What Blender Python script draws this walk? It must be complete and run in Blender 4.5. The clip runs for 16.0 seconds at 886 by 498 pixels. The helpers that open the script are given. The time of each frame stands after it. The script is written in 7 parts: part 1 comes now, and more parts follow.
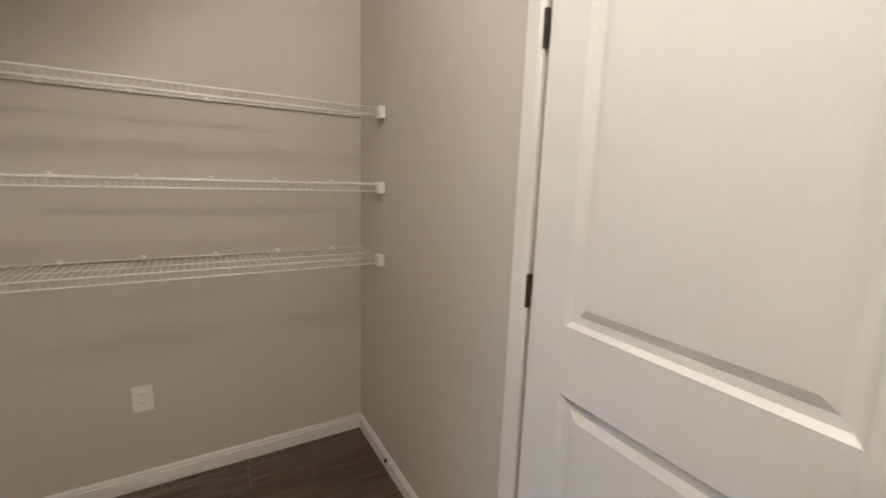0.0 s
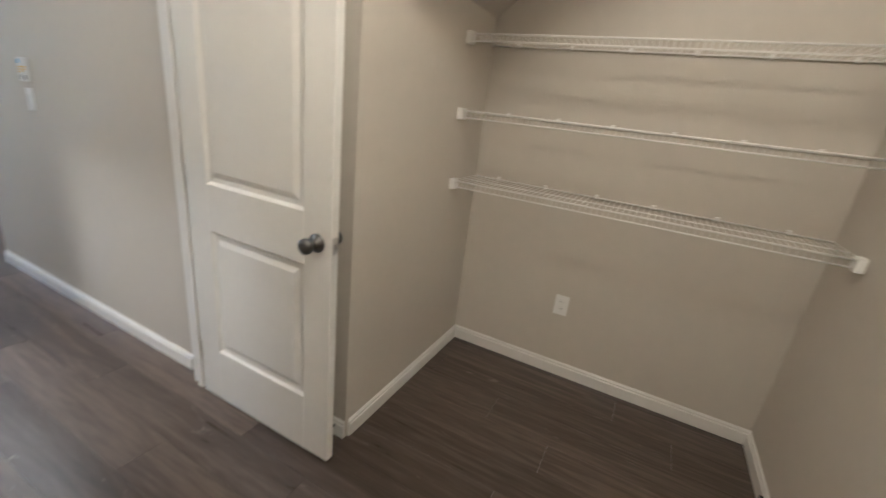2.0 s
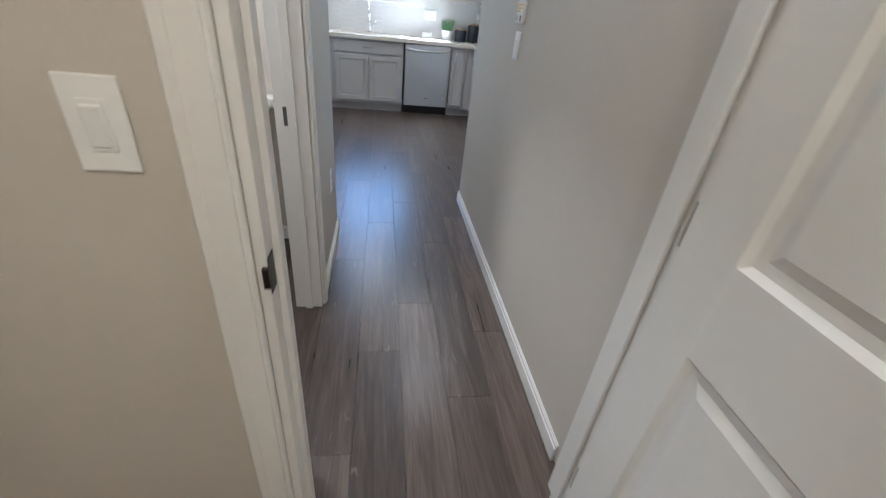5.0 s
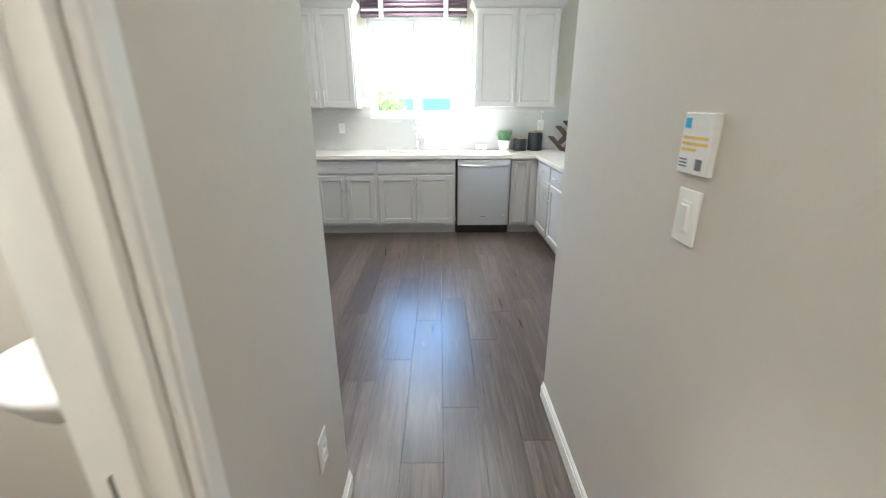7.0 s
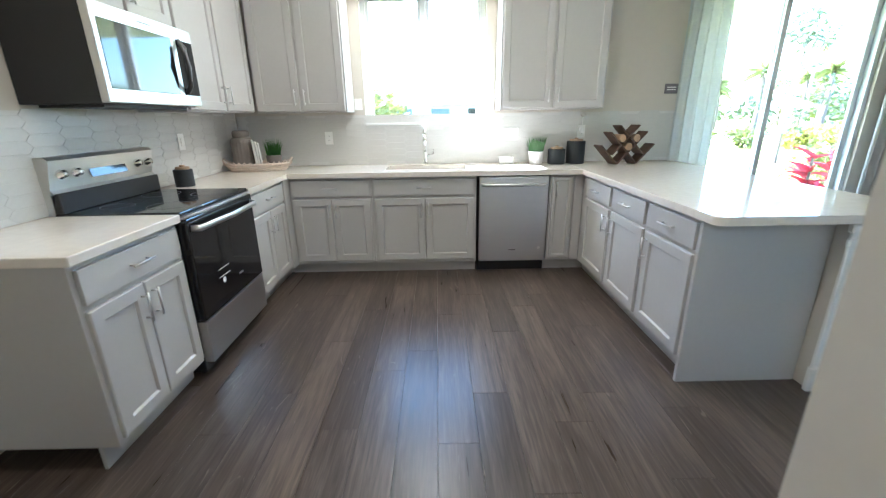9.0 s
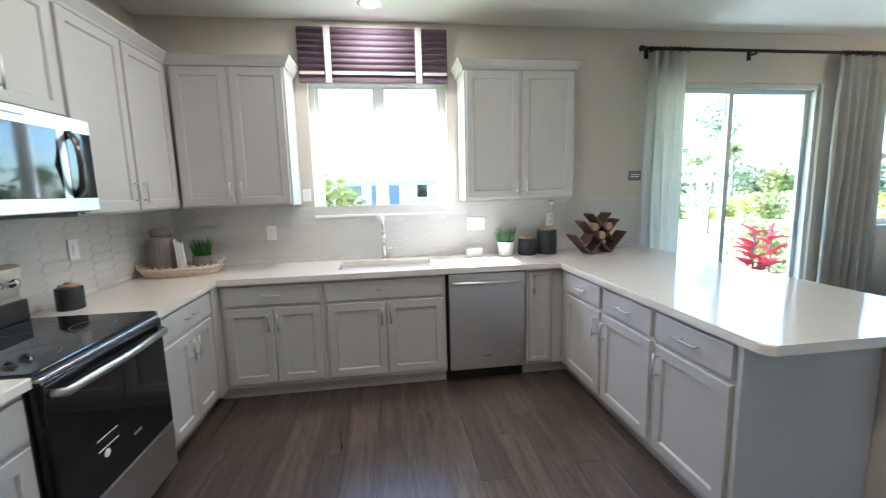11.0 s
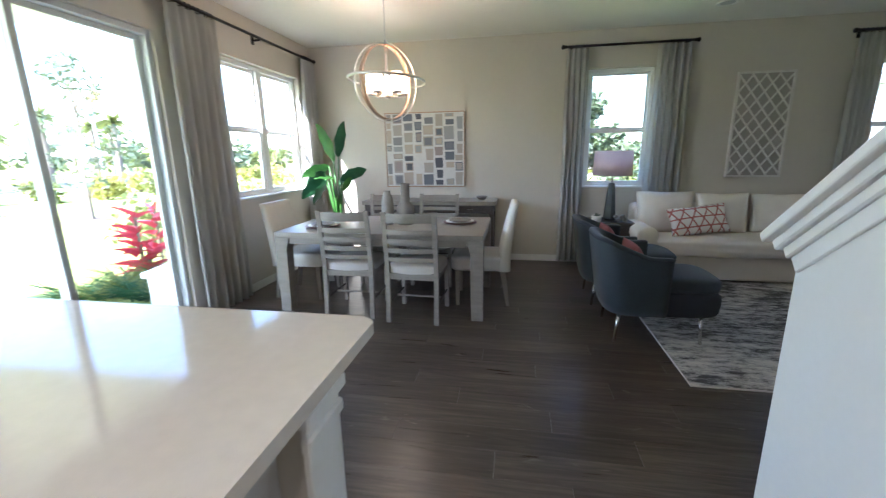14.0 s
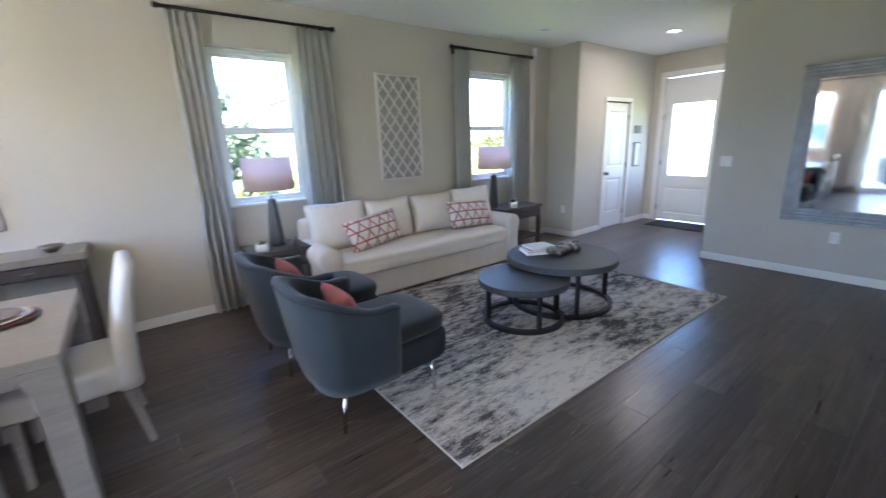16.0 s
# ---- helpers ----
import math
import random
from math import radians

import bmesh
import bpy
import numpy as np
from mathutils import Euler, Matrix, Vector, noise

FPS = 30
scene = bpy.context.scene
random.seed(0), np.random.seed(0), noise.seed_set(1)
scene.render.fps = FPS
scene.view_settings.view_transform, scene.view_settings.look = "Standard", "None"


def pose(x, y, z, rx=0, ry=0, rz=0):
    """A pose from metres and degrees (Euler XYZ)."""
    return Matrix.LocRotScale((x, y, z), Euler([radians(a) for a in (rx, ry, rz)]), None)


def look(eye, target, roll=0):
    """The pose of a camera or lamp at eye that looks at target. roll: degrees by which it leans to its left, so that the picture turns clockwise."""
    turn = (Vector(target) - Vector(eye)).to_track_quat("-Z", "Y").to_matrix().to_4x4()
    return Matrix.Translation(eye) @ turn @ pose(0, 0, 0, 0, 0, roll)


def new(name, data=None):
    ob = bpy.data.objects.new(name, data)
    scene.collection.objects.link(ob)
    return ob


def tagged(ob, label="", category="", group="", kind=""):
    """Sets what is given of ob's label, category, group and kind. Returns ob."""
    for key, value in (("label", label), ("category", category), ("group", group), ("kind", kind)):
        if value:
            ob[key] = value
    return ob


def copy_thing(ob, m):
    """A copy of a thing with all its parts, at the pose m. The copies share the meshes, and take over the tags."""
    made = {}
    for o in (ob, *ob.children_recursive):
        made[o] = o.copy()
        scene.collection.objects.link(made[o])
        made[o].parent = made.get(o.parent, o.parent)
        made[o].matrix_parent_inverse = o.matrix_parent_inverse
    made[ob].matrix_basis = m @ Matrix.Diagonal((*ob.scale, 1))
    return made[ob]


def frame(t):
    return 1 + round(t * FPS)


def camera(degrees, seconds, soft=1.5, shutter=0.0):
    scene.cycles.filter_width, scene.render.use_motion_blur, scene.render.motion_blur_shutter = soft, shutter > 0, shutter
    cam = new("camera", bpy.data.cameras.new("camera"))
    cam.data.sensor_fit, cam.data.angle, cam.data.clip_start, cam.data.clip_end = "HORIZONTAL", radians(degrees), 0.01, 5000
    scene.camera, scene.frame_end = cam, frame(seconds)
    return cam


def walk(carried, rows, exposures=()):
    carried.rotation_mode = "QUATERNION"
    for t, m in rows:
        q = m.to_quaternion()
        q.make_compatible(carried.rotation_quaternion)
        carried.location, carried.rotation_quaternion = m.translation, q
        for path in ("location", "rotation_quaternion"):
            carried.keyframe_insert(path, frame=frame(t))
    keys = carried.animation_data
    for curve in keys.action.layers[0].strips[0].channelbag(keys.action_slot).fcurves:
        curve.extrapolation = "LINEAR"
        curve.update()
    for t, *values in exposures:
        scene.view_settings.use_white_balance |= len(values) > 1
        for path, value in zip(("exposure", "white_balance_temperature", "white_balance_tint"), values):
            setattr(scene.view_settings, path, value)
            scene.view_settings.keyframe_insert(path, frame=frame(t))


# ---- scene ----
cam = camera(94.5, 16.0, 1.2, 0.35)
PATH = [
    (0, (0.524, 0.386, 1.432), (2.218, -0.623, 1.098), 1.9),
    (0.5, (0.553, 0.308, 1.452), (2.451, -0.259, 1.18), 2.2),
    (1, (0.534, 0.28, 1.449), (2.499, 0.142, 1.103), 3.7),
    (1.5, (0.484, 0.29, 1.419), (2.386, 0.681, 0.942), 5.0),
    (2, (0.431, 0.363, 1.399), (2.133, 1.19, 0.754), 6.7),
    (2.5, (0.411, 0.427, 1.381), (1.84, 1.548, 0.543), 8.0),
    (3, (0.476, 0.555, 1.344), (1.693, 1.773, 0.327), 8.6),
    (3.5, (0.553, 0.725, 1.327), (1.575, 2.06, 0.243), 8.4),
    (4, (0.676, 0.917, 1.312), (1.399, 2.438, 0.233), 7.9),
    (4.5, (0.804, 1.144, 1.32), (1.26, 2.763, 0.239), 7.5),
    (5, (0.865, 1.417, 1.33), (1.171, 3.109, 0.309), 6.2),
    (5.2, (0.889, 1.523, 1.341), (1.132, 3.243, 0.349), 5.2),
    (7.3, (0.983, 2.813, 1.425), (0.971, 4.706, 0.779), -0.3),
    (7.5, (1.003, 2.938, 1.425), (0.969, 4.829, 0.772), -0.3),
    (8, (1.001, 3.25, 1.364), (0.927, 5.126, 0.675), -0.9),
    (8.2, (0.924, 3.339, 1.318), (0.868, 5.218, 0.635), -0.9),
    (10.3, (0.753, 4.242, 1.451), (0.857, 6.203, 1.072), -1.3),
    (10.5, (0.745, 4.248, 1.467), (0.871, 6.216, 1.132), -1.5),
    (11, (0.717, 4.271, 1.482), (0.983, 6.233, 1.199), -1.5),
    (11.5, (0.807, 4.376, 1.459), (1.328, 6.285, 1.172), -1.6),
    (12, (0.983, 4.565, 1.442), (1.892, 6.318, 1.124), -1.5),
    (12.5, (1.168, 4.74, 1.438), (2.504, 6.188, 1.091), -2.0),
    (12.7, (1.239, 4.805, 1.45), (2.725, 6.096, 1.096), -2.3),
    (13, (1.339, 4.891, 1.472), (3.014, 5.911, 1.079), -2.4),
    (13.5, (1.6, 5.002, 1.44), (3.452, 5.624, 1.011), -1.8),
    (14, (1.899, 5.027, 1.432), (3.817, 5.373, 0.98), -0.9),
    (14.5, (2.208, 5.093, 1.458), (4.151, 5.142, 0.988), -1.0),
    (15, (2.528, 5.105, 1.462), (4.453, 4.818, 1.0), -0.3),
    (15.5, (2.835, 5.069, 1.525), (4.65, 4.371, 1.058), -0.5),
    (16, (3.148, 4.965, 1.512), (4.688, 3.791, 1.011), -2.1),
]
EXPOSURES = [(0, 4.3, 4850, 9), (2, 4.4, 4800, 7), (3, 4.6, 4750, 7), (4.5, 4.1, 4700, 7), (5.2, 4.15, 4600, 7), (7.3, 4.8, 4950, 3), (8.2, 4.65, 4950, 3), (10.3, 4.0, 5150, 7), (11.5, 3.9, 5050, 8), (12.5, 3.8, 5150, 10), (14, 3.8, 5350, 14), (15, 4.15, 5400, 16), (16, 4.6, 5200, 21)]
walk(cam, [(t, look(eye, target, roll)) for t, eye, target, roll in PATH], EXPOSURES)

# ---- world and light ----
world = bpy.data.worlds.new("world")
scene.world = world
world.use_nodes = True
wn = world.node_tree
sky = wn.nodes.new("ShaderNodeTexSky")
sky.sky_type, sky.sun_disc = "NISHITA", False
SUN_TRAVEL = Vector((0.30, -0.20, -0.385)).normalized()
sky.sun_elevation = math.asin(-SUN_TRAVEL.z)
sky.sun_rotation = math.atan2(-SUN_TRAVEL.x, -SUN_TRAVEL.y)
sky.air_density, sky.dust_density = 1.0, 1.2
wn.nodes["Background"].inputs["Strength"].default_value = 0.15
wn.links.new(sky.outputs["Color"], wn.nodes["Background"].inputs["Color"])


def lamp(name, kind, place, energy, color=(1, 1, 1), size=0.2, aim=None, spread=180):
    data = bpy.data.lights.new(name, kind)
    data.energy, data.color = energy, color
    if kind == "AREA":
        data.shape, data.size, data.spread = "DISK", size, radians(spread)
    elif kind == "POINT":
        data.shadow_soft_size = size
    ob = new(name, data)
    ob.matrix_world = look(place, aim if aim else (place[0], place[1] + 0.0001, place[2] - 1))
    return ob


sun = bpy.data.lights.new("sun", "SUN")
sun.energy, sun.angle, sun.color = 4.0, radians(0.5), (1.0, 0.95, 0.86)
new("sun", sun).matrix_world = look((0, 0, 20), Vector((0, 0, 20)) + SUN_TRAVEL)
WARM = (1.0, 0.84, 0.66)
lamp("pantry_lamp", "POINT", (0.85, 0.50, 2.72), 2.9, (1.0, 0.76, 0.50), 0.12)
lamp("bath_lamp", "AREA", (-0.1, 2.9, 2.72), 2.0, WARM, 0.3)
lamp("kitchen_lamp", "AREA", (0.67, 7.50, 2.825), 1.2, WARM, 0.11)
# Unseen downlights inferred from warm tones, added to brighten low cabinets and floor.
UNSEEN_CANS = [(0.10, 4.95), (1.40, 4.95), (0.10, 6.35), (1.40, 6.35)]
for cx, cy in UNSEEN_CANS:
    lamp("unseen_kitchen_can", "AREA", (cx, cy, 2.825), 0.6, WARM, 0.11)
# Unseen too: inferred from the warm hall walls, and brightens them.
lamp("unseen_hall_lamp", "AREA", (1.03, 2.70, 2.825), 0.3, WARM, 0.11)
lamp("entry_lamp", "AREA", (5.95, -1.15, 2.825), 0.9, WARM, 0.11)
lamp("chandelier_lamp", "POINT", (5.78, 6.23, 2.16), 1.7, WARM, 0.08)


# ---- materials ----
def mat(name, c, rough=0.5, metal=0.0, var=0.06, scale=6.0, bump=0.0, bscale=250.0, spec=0.5, coat=0.0, stretch=(1, 1, 1), sheen=0.0, translucent=0.0):
    m = bpy.data.materials.new(name)
    m.use_nodes = True
    nt = m.node_tree
    n, l = nt.nodes, nt.links
    p = n["Principled BSDF"]
    p.inputs["Roughness"].default_value, p.inputs["Metallic"].default_value = rough, metal
    p.inputs["Specular IOR Level"].default_value, p.inputs["Coat Weight"].default_value = spec, coat
    p.inputs["Sheen Weight"].default_value = sheen
    tc, mp = n.new("ShaderNodeTexCoord"), n.new("ShaderNodeMapping")
    mp.inputs["Scale"].default_value = stretch
    l.new(tc.outputs["Object"], mp.inputs["Vector"])
    big, fine, mix = n.new("ShaderNodeTexNoise"), n.new("ShaderNodeTexNoise"), n.new("ShaderNodeMath")
    big.inputs["Scale"].default_value, fine.inputs["Scale"].default_value = scale, scale * 14
    big.inputs["Detail"].default_value, fine.inputs["Detail"].default_value = 3, 4
    mix.operation = "ADD"
    for t in (big, fine):
        l.new(mp.outputs["Vector"], t.inputs["Vector"])
    l.new(big.outputs["Fac"], mix.inputs[0])
    l.new(fine.outputs["Fac"], mix.inputs[1])
    ramp = n.new("ShaderNodeValToRGB")
    half = n.new("ShaderNodeMath")
    half.operation, half.inputs[1].default_value = "MULTIPLY", 0.5
    l.new(mix.outputs[0], half.inputs[0])
    l.new(half.outputs[0], ramp.inputs["Fac"])
    e = ramp.color_ramp.elements
    e[0].position, e[1].position = 0.3, 0.7
    e[0].color = (*[max(0, v * (1 - var)) for v in c], 1)
    e[1].color = (*[min(1, v * (1 + var)) for v in c], 1)
    l.new(ramp.outputs["Color"], p.inputs["Base Color"])
    rr = n.new("ShaderNodeMapRange")
    rr.inputs["To Min"].default_value, rr.inputs["To Max"].default_value = max(0, rough - 0.06), min(1, rough + 0.06)
    l.new(big.outputs["Fac"], rr.inputs["Value"])
    l.new(rr.outputs["Result"], p.inputs["Roughness"])
    if bump:
        bt, bn = n.new("ShaderNodeTexNoise"), n.new("ShaderNodeBump")
        bt.inputs["Scale"].default_value, bn.inputs["Strength"].default_value, bn.inputs["Distance"].default_value = bscale, bump, 0.002
        l.new(mp.outputs["Vector"], bt.inputs["Vector"])
        l.new(bt.outputs["Fac"], bn.inputs["Height"])
        l.new(bn.outputs["Normal"], p.inputs["Normal"])
    if translucent:
        tr, ms = n.new("ShaderNodeBsdfTranslucent"), n.new("ShaderNodeMixShader")
        l.new(ramp.outputs["Color"], tr.inputs["Color"])
        ms.inputs[0].default_value = translucent
        l.new(p.outputs[0], ms.inputs[1])
        l.new(tr.outputs[0], ms.inputs[2])
        l.new(ms.outputs[0], n["Material Output"].inputs["Surface"])
    return m


def plank_mat(name, island):
    """Dark brown-grey vinyl plank, each plank of its own tone, with grain along its length."""
    m = bpy.data.materials.new(name)
    m.use_nodes = True
    n, l = m.node_tree.nodes, m.node_tree.links
    p = n["Principled BSDF"]
    if island:
        rnd = n.new("ShaderNodeNewGeometry").outputs["Random Per Island"]
    else:
        rnd = n.new("ShaderNodeObjectInfo").outputs["Random"]
    tc, mp, shift = n.new("ShaderNodeTexCoord"), n.new("ShaderNodeMapping"), n.new("ShaderNodeVectorMath")
    comb, mul = n.new("ShaderNodeCombineXYZ"), n.new("ShaderNodeMath")
    mul.operation, mul.inputs[1].default_value = "MULTIPLY", 37.0
    l.new(rnd, mul.inputs[0])
    for i in range(3):
        l.new(mul.outputs[0], comb.inputs[i])
    shift.operation = "ADD"
    l.new(tc.outputs["Object"], shift.inputs[0])
    l.new(comb.outputs[0], shift.inputs[1])
    mp.inputs["Scale"].default_value = (14, 0.9, 1)
    l.new(shift.outputs[0], mp.inputs["Vector"])
    grain, fine, spots = n.new("ShaderNodeTexNoise"), n.new("ShaderNodeTexNoise"), n.new("ShaderNodeTexNoise")
    grain.inputs["Scale"].default_value, grain.inputs["Detail"].default_value, grain.inputs["Distortion"].default_value = 1.6, 6, 1.2
    fine.inputs["Scale"].default_value, fine.inputs["Detail"].default_value = 9.0, 4
    spots.inputs["Scale"].default_value, spots.inputs["Detail"].default_value, spots.inputs["Distortion"].default_value = 2.2, 2, 2.5
    l.new(mp.outputs["Vector"], grain.inputs["Vector"])
    l.new(mp.outputs["Vector"], fine.inputs["Vector"])
    mp2 = n.new("ShaderNodeMapping")
    mp2.inputs["Scale"].default_value = (7, 1.6, 1)
    l.new(shift.outputs[0], mp2.inputs["Vector"])
    l.new(mp2.outputs["Vector"], spots.inputs["Vector"])
    a = n.new("ShaderNodeMath")
    a.operation = "MULTIPLY_ADD"
    a.inputs[1].default_value, a.inputs[2].default_value = 0.35, 0.0
    l.new(fine.outputs["Fac"], a.inputs[0])
    b = n.new("ShaderNodeMath")
    b.operation = "MULTIPLY_ADD"
    b.inputs[1].default_value = 0.65
    l.new(grain.outputs["Fac"], b.inputs[0])
    l.new(a.outputs[0], b.inputs[2])
    c = n.new("ShaderNodeMath")
    c.operation = "MULTIPLY_ADD"
    c.inputs[1].default_value = 0.16
    l.new(rnd, c.inputs[0])
    l.new(b.outputs[0], c.inputs[2])
    ramp = n.new("ShaderNodeValToRGB")
    l.new(c.outputs[0], ramp.inputs["Fac"])
    e = ramp.color_ramp.elements
    e[0].position, e[0].color = 0.36, (0.038, 0.027, 0.021, 1)
    e[1].position, e[1].color = 0.86, (0.165, 0.124, 0.098, 1)
    mid = ramp.color_ramp.elements.new(0.56)
    mid.color = (0.072, 0.054, 0.043, 1)
    knot = n.new("ShaderNodeValToRGB")
    knot.color_ramp.elements[0].position, knot.color_ramp.elements[1].position = 0.70, 0.76
    l.new(spots.outputs["Fac"], knot.inputs["Fac"])
    mx = n.new("ShaderNodeMix")
    mx.data_type = "RGBA"
    mx.inputs["B"].default_value = (0.16, 0.128, 0.105, 1)
    l.new(knot.outputs["Color"], mx.inputs["Factor"])
    l.new(ramp.outputs["Color"], mx.inputs["A"])
    l.new(mx.outputs["Result"], p.inputs["Base Color"])
    rr = n.new("ShaderNodeMapRange")
    rr.inputs["To Min"].default_value, rr.inputs["To Max"].default_value = 0.23, 0.38
    l.new(grain.outputs["Fac"], rr.inputs["Value"])
    l.new(rr.outputs["Result"], p.inputs["Roughness"])
    bn = n.new("ShaderNodeBump")
    bn.inputs["Strength"].default_value, bn.inputs["Distance"].default_value = 0.25, 0.001
    l.new(fine.outputs["Fac"], bn.inputs["Height"])
    l.new(bn.outputs["Normal"], p.inputs["Normal"])
    return m


def glow_mat(name, color, strength):
    m = bpy.data.materials.new(name)
    m.use_nodes = True
    p = m.node_tree.nodes["Principled BSDF"]
    p.inputs["Base Color"].default_value = (*color, 1)
    p.inputs["Emission Color"].default_value = (*color, 1)
    p.inputs["Emission Strength"].default_value = strength
    return m


def glass_mat(name):
    m = bpy.data.materials.new(name)
    m.use_nodes = True
    n, l = m.node_tree.nodes, m.node_tree.links
    t, g, s = n.new("ShaderNodeBsdfTransparent"), n.new("ShaderNodeBsdfGlossy"), n.new("ShaderNodeMixShader")
    t.inputs["Color"].default_value = (0.93, 0.96, 0.95, 1)
    g.inputs["Roughness"].default_value = 0.02
    s.inputs[0].default_value = 0.05
    l.new(t.outputs[0], s.inputs[1])
    l.new(g.outputs[0], s.inputs[2])
    l.new(s.outputs[0], n["Material Output"].inputs["Surface"])
    return m


def rug_mat():
    m = mat("rug_pile", (0.5, 0.48, 0.45), 0.95, bump=0.5, bscale=600)
    n, l = m.node_tree.nodes, m.node_tree.links
    p = n["Principled BSDF"]
    tc, mp, a, b = n.new("ShaderNodeTexCoord"), n.new("ShaderNodeMapping"), n.new("ShaderNodeTexNoise"), n.new("ShaderNodeTexNoise")
    mp.inputs["Scale"].default_value = (11.0, 3.4, 1)
    l.new(tc.outputs["Object"], mp.inputs["Vector"])
    a.inputs["Scale"].default_value, a.inputs["Detail"].default_value, a.inputs["Roughness"].default_value = 1.3, 12, 0.82
    b.inputs["Scale"].default_value, b.inputs["Detail"].default_value = 0.8, 3
    l.new(mp.outputs["Vector"], a.inputs["Vector"])
    l.new(tc.outputs["Object"], b.inputs["Vector"])
    s = n.new("ShaderNodeMath")
    s.operation = "MULTIPLY_ADD"
    s.inputs[1].default_value = 0.55
    l.new(b.outputs["Fac"], s.inputs[0])
    l.new(a.outputs["Fac"], s.inputs[2])
    r = n.new("ShaderNodeValToRGB")
    l.new(s.outputs[0], r.inputs["Fac"])
    e = r.color_ramp.elements
    e[0].position, e[0].color = 0.69, (0.065, 0.061, 0.061, 1)
    e[1].position, e[1].color = 0.85, (0.64, 0.59, 0.53, 1)
    k = r.color_ramp.elements.new(0.755)
    k.color = (0.36, 0.335, 0.315, 1)
    l.new(r.outputs["Color"], p.inputs["Base Color"])
    return m


def lattice_mat():
    """Ivory pillow cloth printed with a red triangle lattice."""
    m = mat("lattice_cloth", (0.75, 0.7, 0.62), 0.9, bump=0.3, bscale=500)
    n, l = m.node_tree.nodes, m.node_tree.links
    p = n["Principled BSDF"]
    tc = n.new("ShaderNodeTexCoord")
    lines = None
    for ang in (0, 60, 120):
        mp, w = n.new("ShaderNodeMapping"), n.new("ShaderNodeTexWave")
        mp.inputs["Rotation"].default_value = (0, radians(ang), 0)
        mp.inputs["Location"].default_value = (0.02, 0, 0.03)
        l.new(tc.outputs["Object"], mp.inputs["Vector"])
        l.new(mp.outputs["Vector"], w.inputs["Vector"])
        w.bands_direction = "Z"
        w.inputs["Scale"].default_value, w.inputs["Distortion"].default_value = 3.0, 0.0
        g = n.new("ShaderNodeMath")
        g.operation, g.inputs[1].default_value = "GREATER_THAN", 0.95
        l.new(w.outputs["Fac"], g.inputs[0])
        if lines is None:
            lines = g
        else:
            mx = n.new("ShaderNodeMath")
            mx.operation = "MAXIMUM"
            l.new(lines.outputs[0], mx.inputs[0])
            l.new(g.outputs[0], mx.inputs[1])
            lines = mx
    c = n.new("ShaderNodeMix")
    c.data_type = "RGBA"
    c.inputs["A"].default_value, c.inputs["B"].default_value = (0.72, 0.66, 0.60, 1), (0.40, 0.13, 0.11, 1)
    l.new(lines.outputs[0], c.inputs["Factor"])
    l.new(c.outputs["Result"], p.inputs["Base Color"])
    return m


def random_mat(name, colors, rough=0.6):
    m = mat(name, colors[0], rough)
    n, l = m.node_tree.nodes, m.node_tree.links
    g, r = n.new("ShaderNodeObjectInfo"), n.new("ShaderNodeValToRGB")
    r.color_ramp.interpolation = "CONSTANT"
    e = r.color_ramp.elements
    e[0].color, e[1].position, e[1].color = (*colors[0], 1), 1 / len(colors), (*colors[1], 1)
    for i in range(2, len(colors)):
        e.new(i / len(colors)).color = (*colors[i], 1)
    l.new(g.outputs["Random"], r.inputs["Fac"])
    l.new(r.outputs["Color"], n["Principled BSDF"].inputs["Base Color"])
    return m


wall_paint = mat("wall_paint", (0.58, 0.535, 0.465), 0.75, var=0.02, scale=1.5, bump=0.22, bscale=130)
ceiling_paint = mat("ceiling_paint", (0.78, 0.76, 0.70), 0.9, var=0.02, scale=2, bump=0.5, bscale=90)
trim_paint = mat("trim_paint", (0.80, 0.78, 0.74), 0.38, var=0.02, scale=3)
door_paint = mat("door_paint", (0.80, 0.785, 0.75), 0.36, var=0.02, scale=2)
cabinet_paint = mat("cabinet_paint", (0.48, 0.46, 0.44), 0.42, var=0.025, scale=3, bump=0.03, bscale=120)
quartz = mat("quartz", (0.74, 0.675, 0.595), 0.09, var=0.05, scale=22, spec=0.6)
steel = mat("steel", (0.66, 0.65, 0.64), 0.34, 1.0, var=0.03, scale=4, bump=0.04, bscale=300, stretch=(0.05, 1, 1))
dark_steel = mat("dark_steel", (0.16, 0.155, 0.15), 0.3, 1.0)
chrome = mat("chrome", (0.78, 0.77, 0.75), 0.1, 1.0, var=0.01)
black_glass = mat("black_glass", (0.008, 0.008, 0.009), 0.04, spec=0.6, var=0.02)
black_metal = mat("black_metal", (0.02, 0.02, 0.022), 0.45, 0.3)
black_plastic = mat("black_plastic", (0.012, 0.012, 0.013), 0.4)
hinge_bronze = mat("hinge_bronze", (0.05, 0.043, 0.038), 0.4, 0.8)
plate_white = mat("plate_white", (0.83, 0.82, 0.79), 0.35, var=0.01)
tile_glaze = mat("tile_glaze", (0.60, 0.585, 0.555), 0.24, var=0.04, scale=5)
grout = mat("grout", (0.62, 0.605, 0.575), 0.85)
wire_white = mat("wire_white", (0.82, 0.80, 0.76), 0.35, var=0.01)
frame_white = mat("frame_white", (0.82, 0.82, 0.80), 0.4, var=0.01)
frame_alum = mat("frame_alum", (0.55, 0.57, 0.57), 0.4, 0.2, var=0.02)
drape = mat("drape_linen", (0.62, 0.605, 0.58), 0.9, var=0.08, scale=30, bump=0.4, bscale=500, stretch=(1, 1, 0.2), translucent=0.45)
sheer = mat("sheer_linen", (0.68, 0.67, 0.64), 0.9, var=0.06, scale=30, bump=0.3, bscale=500, translucent=0.6)
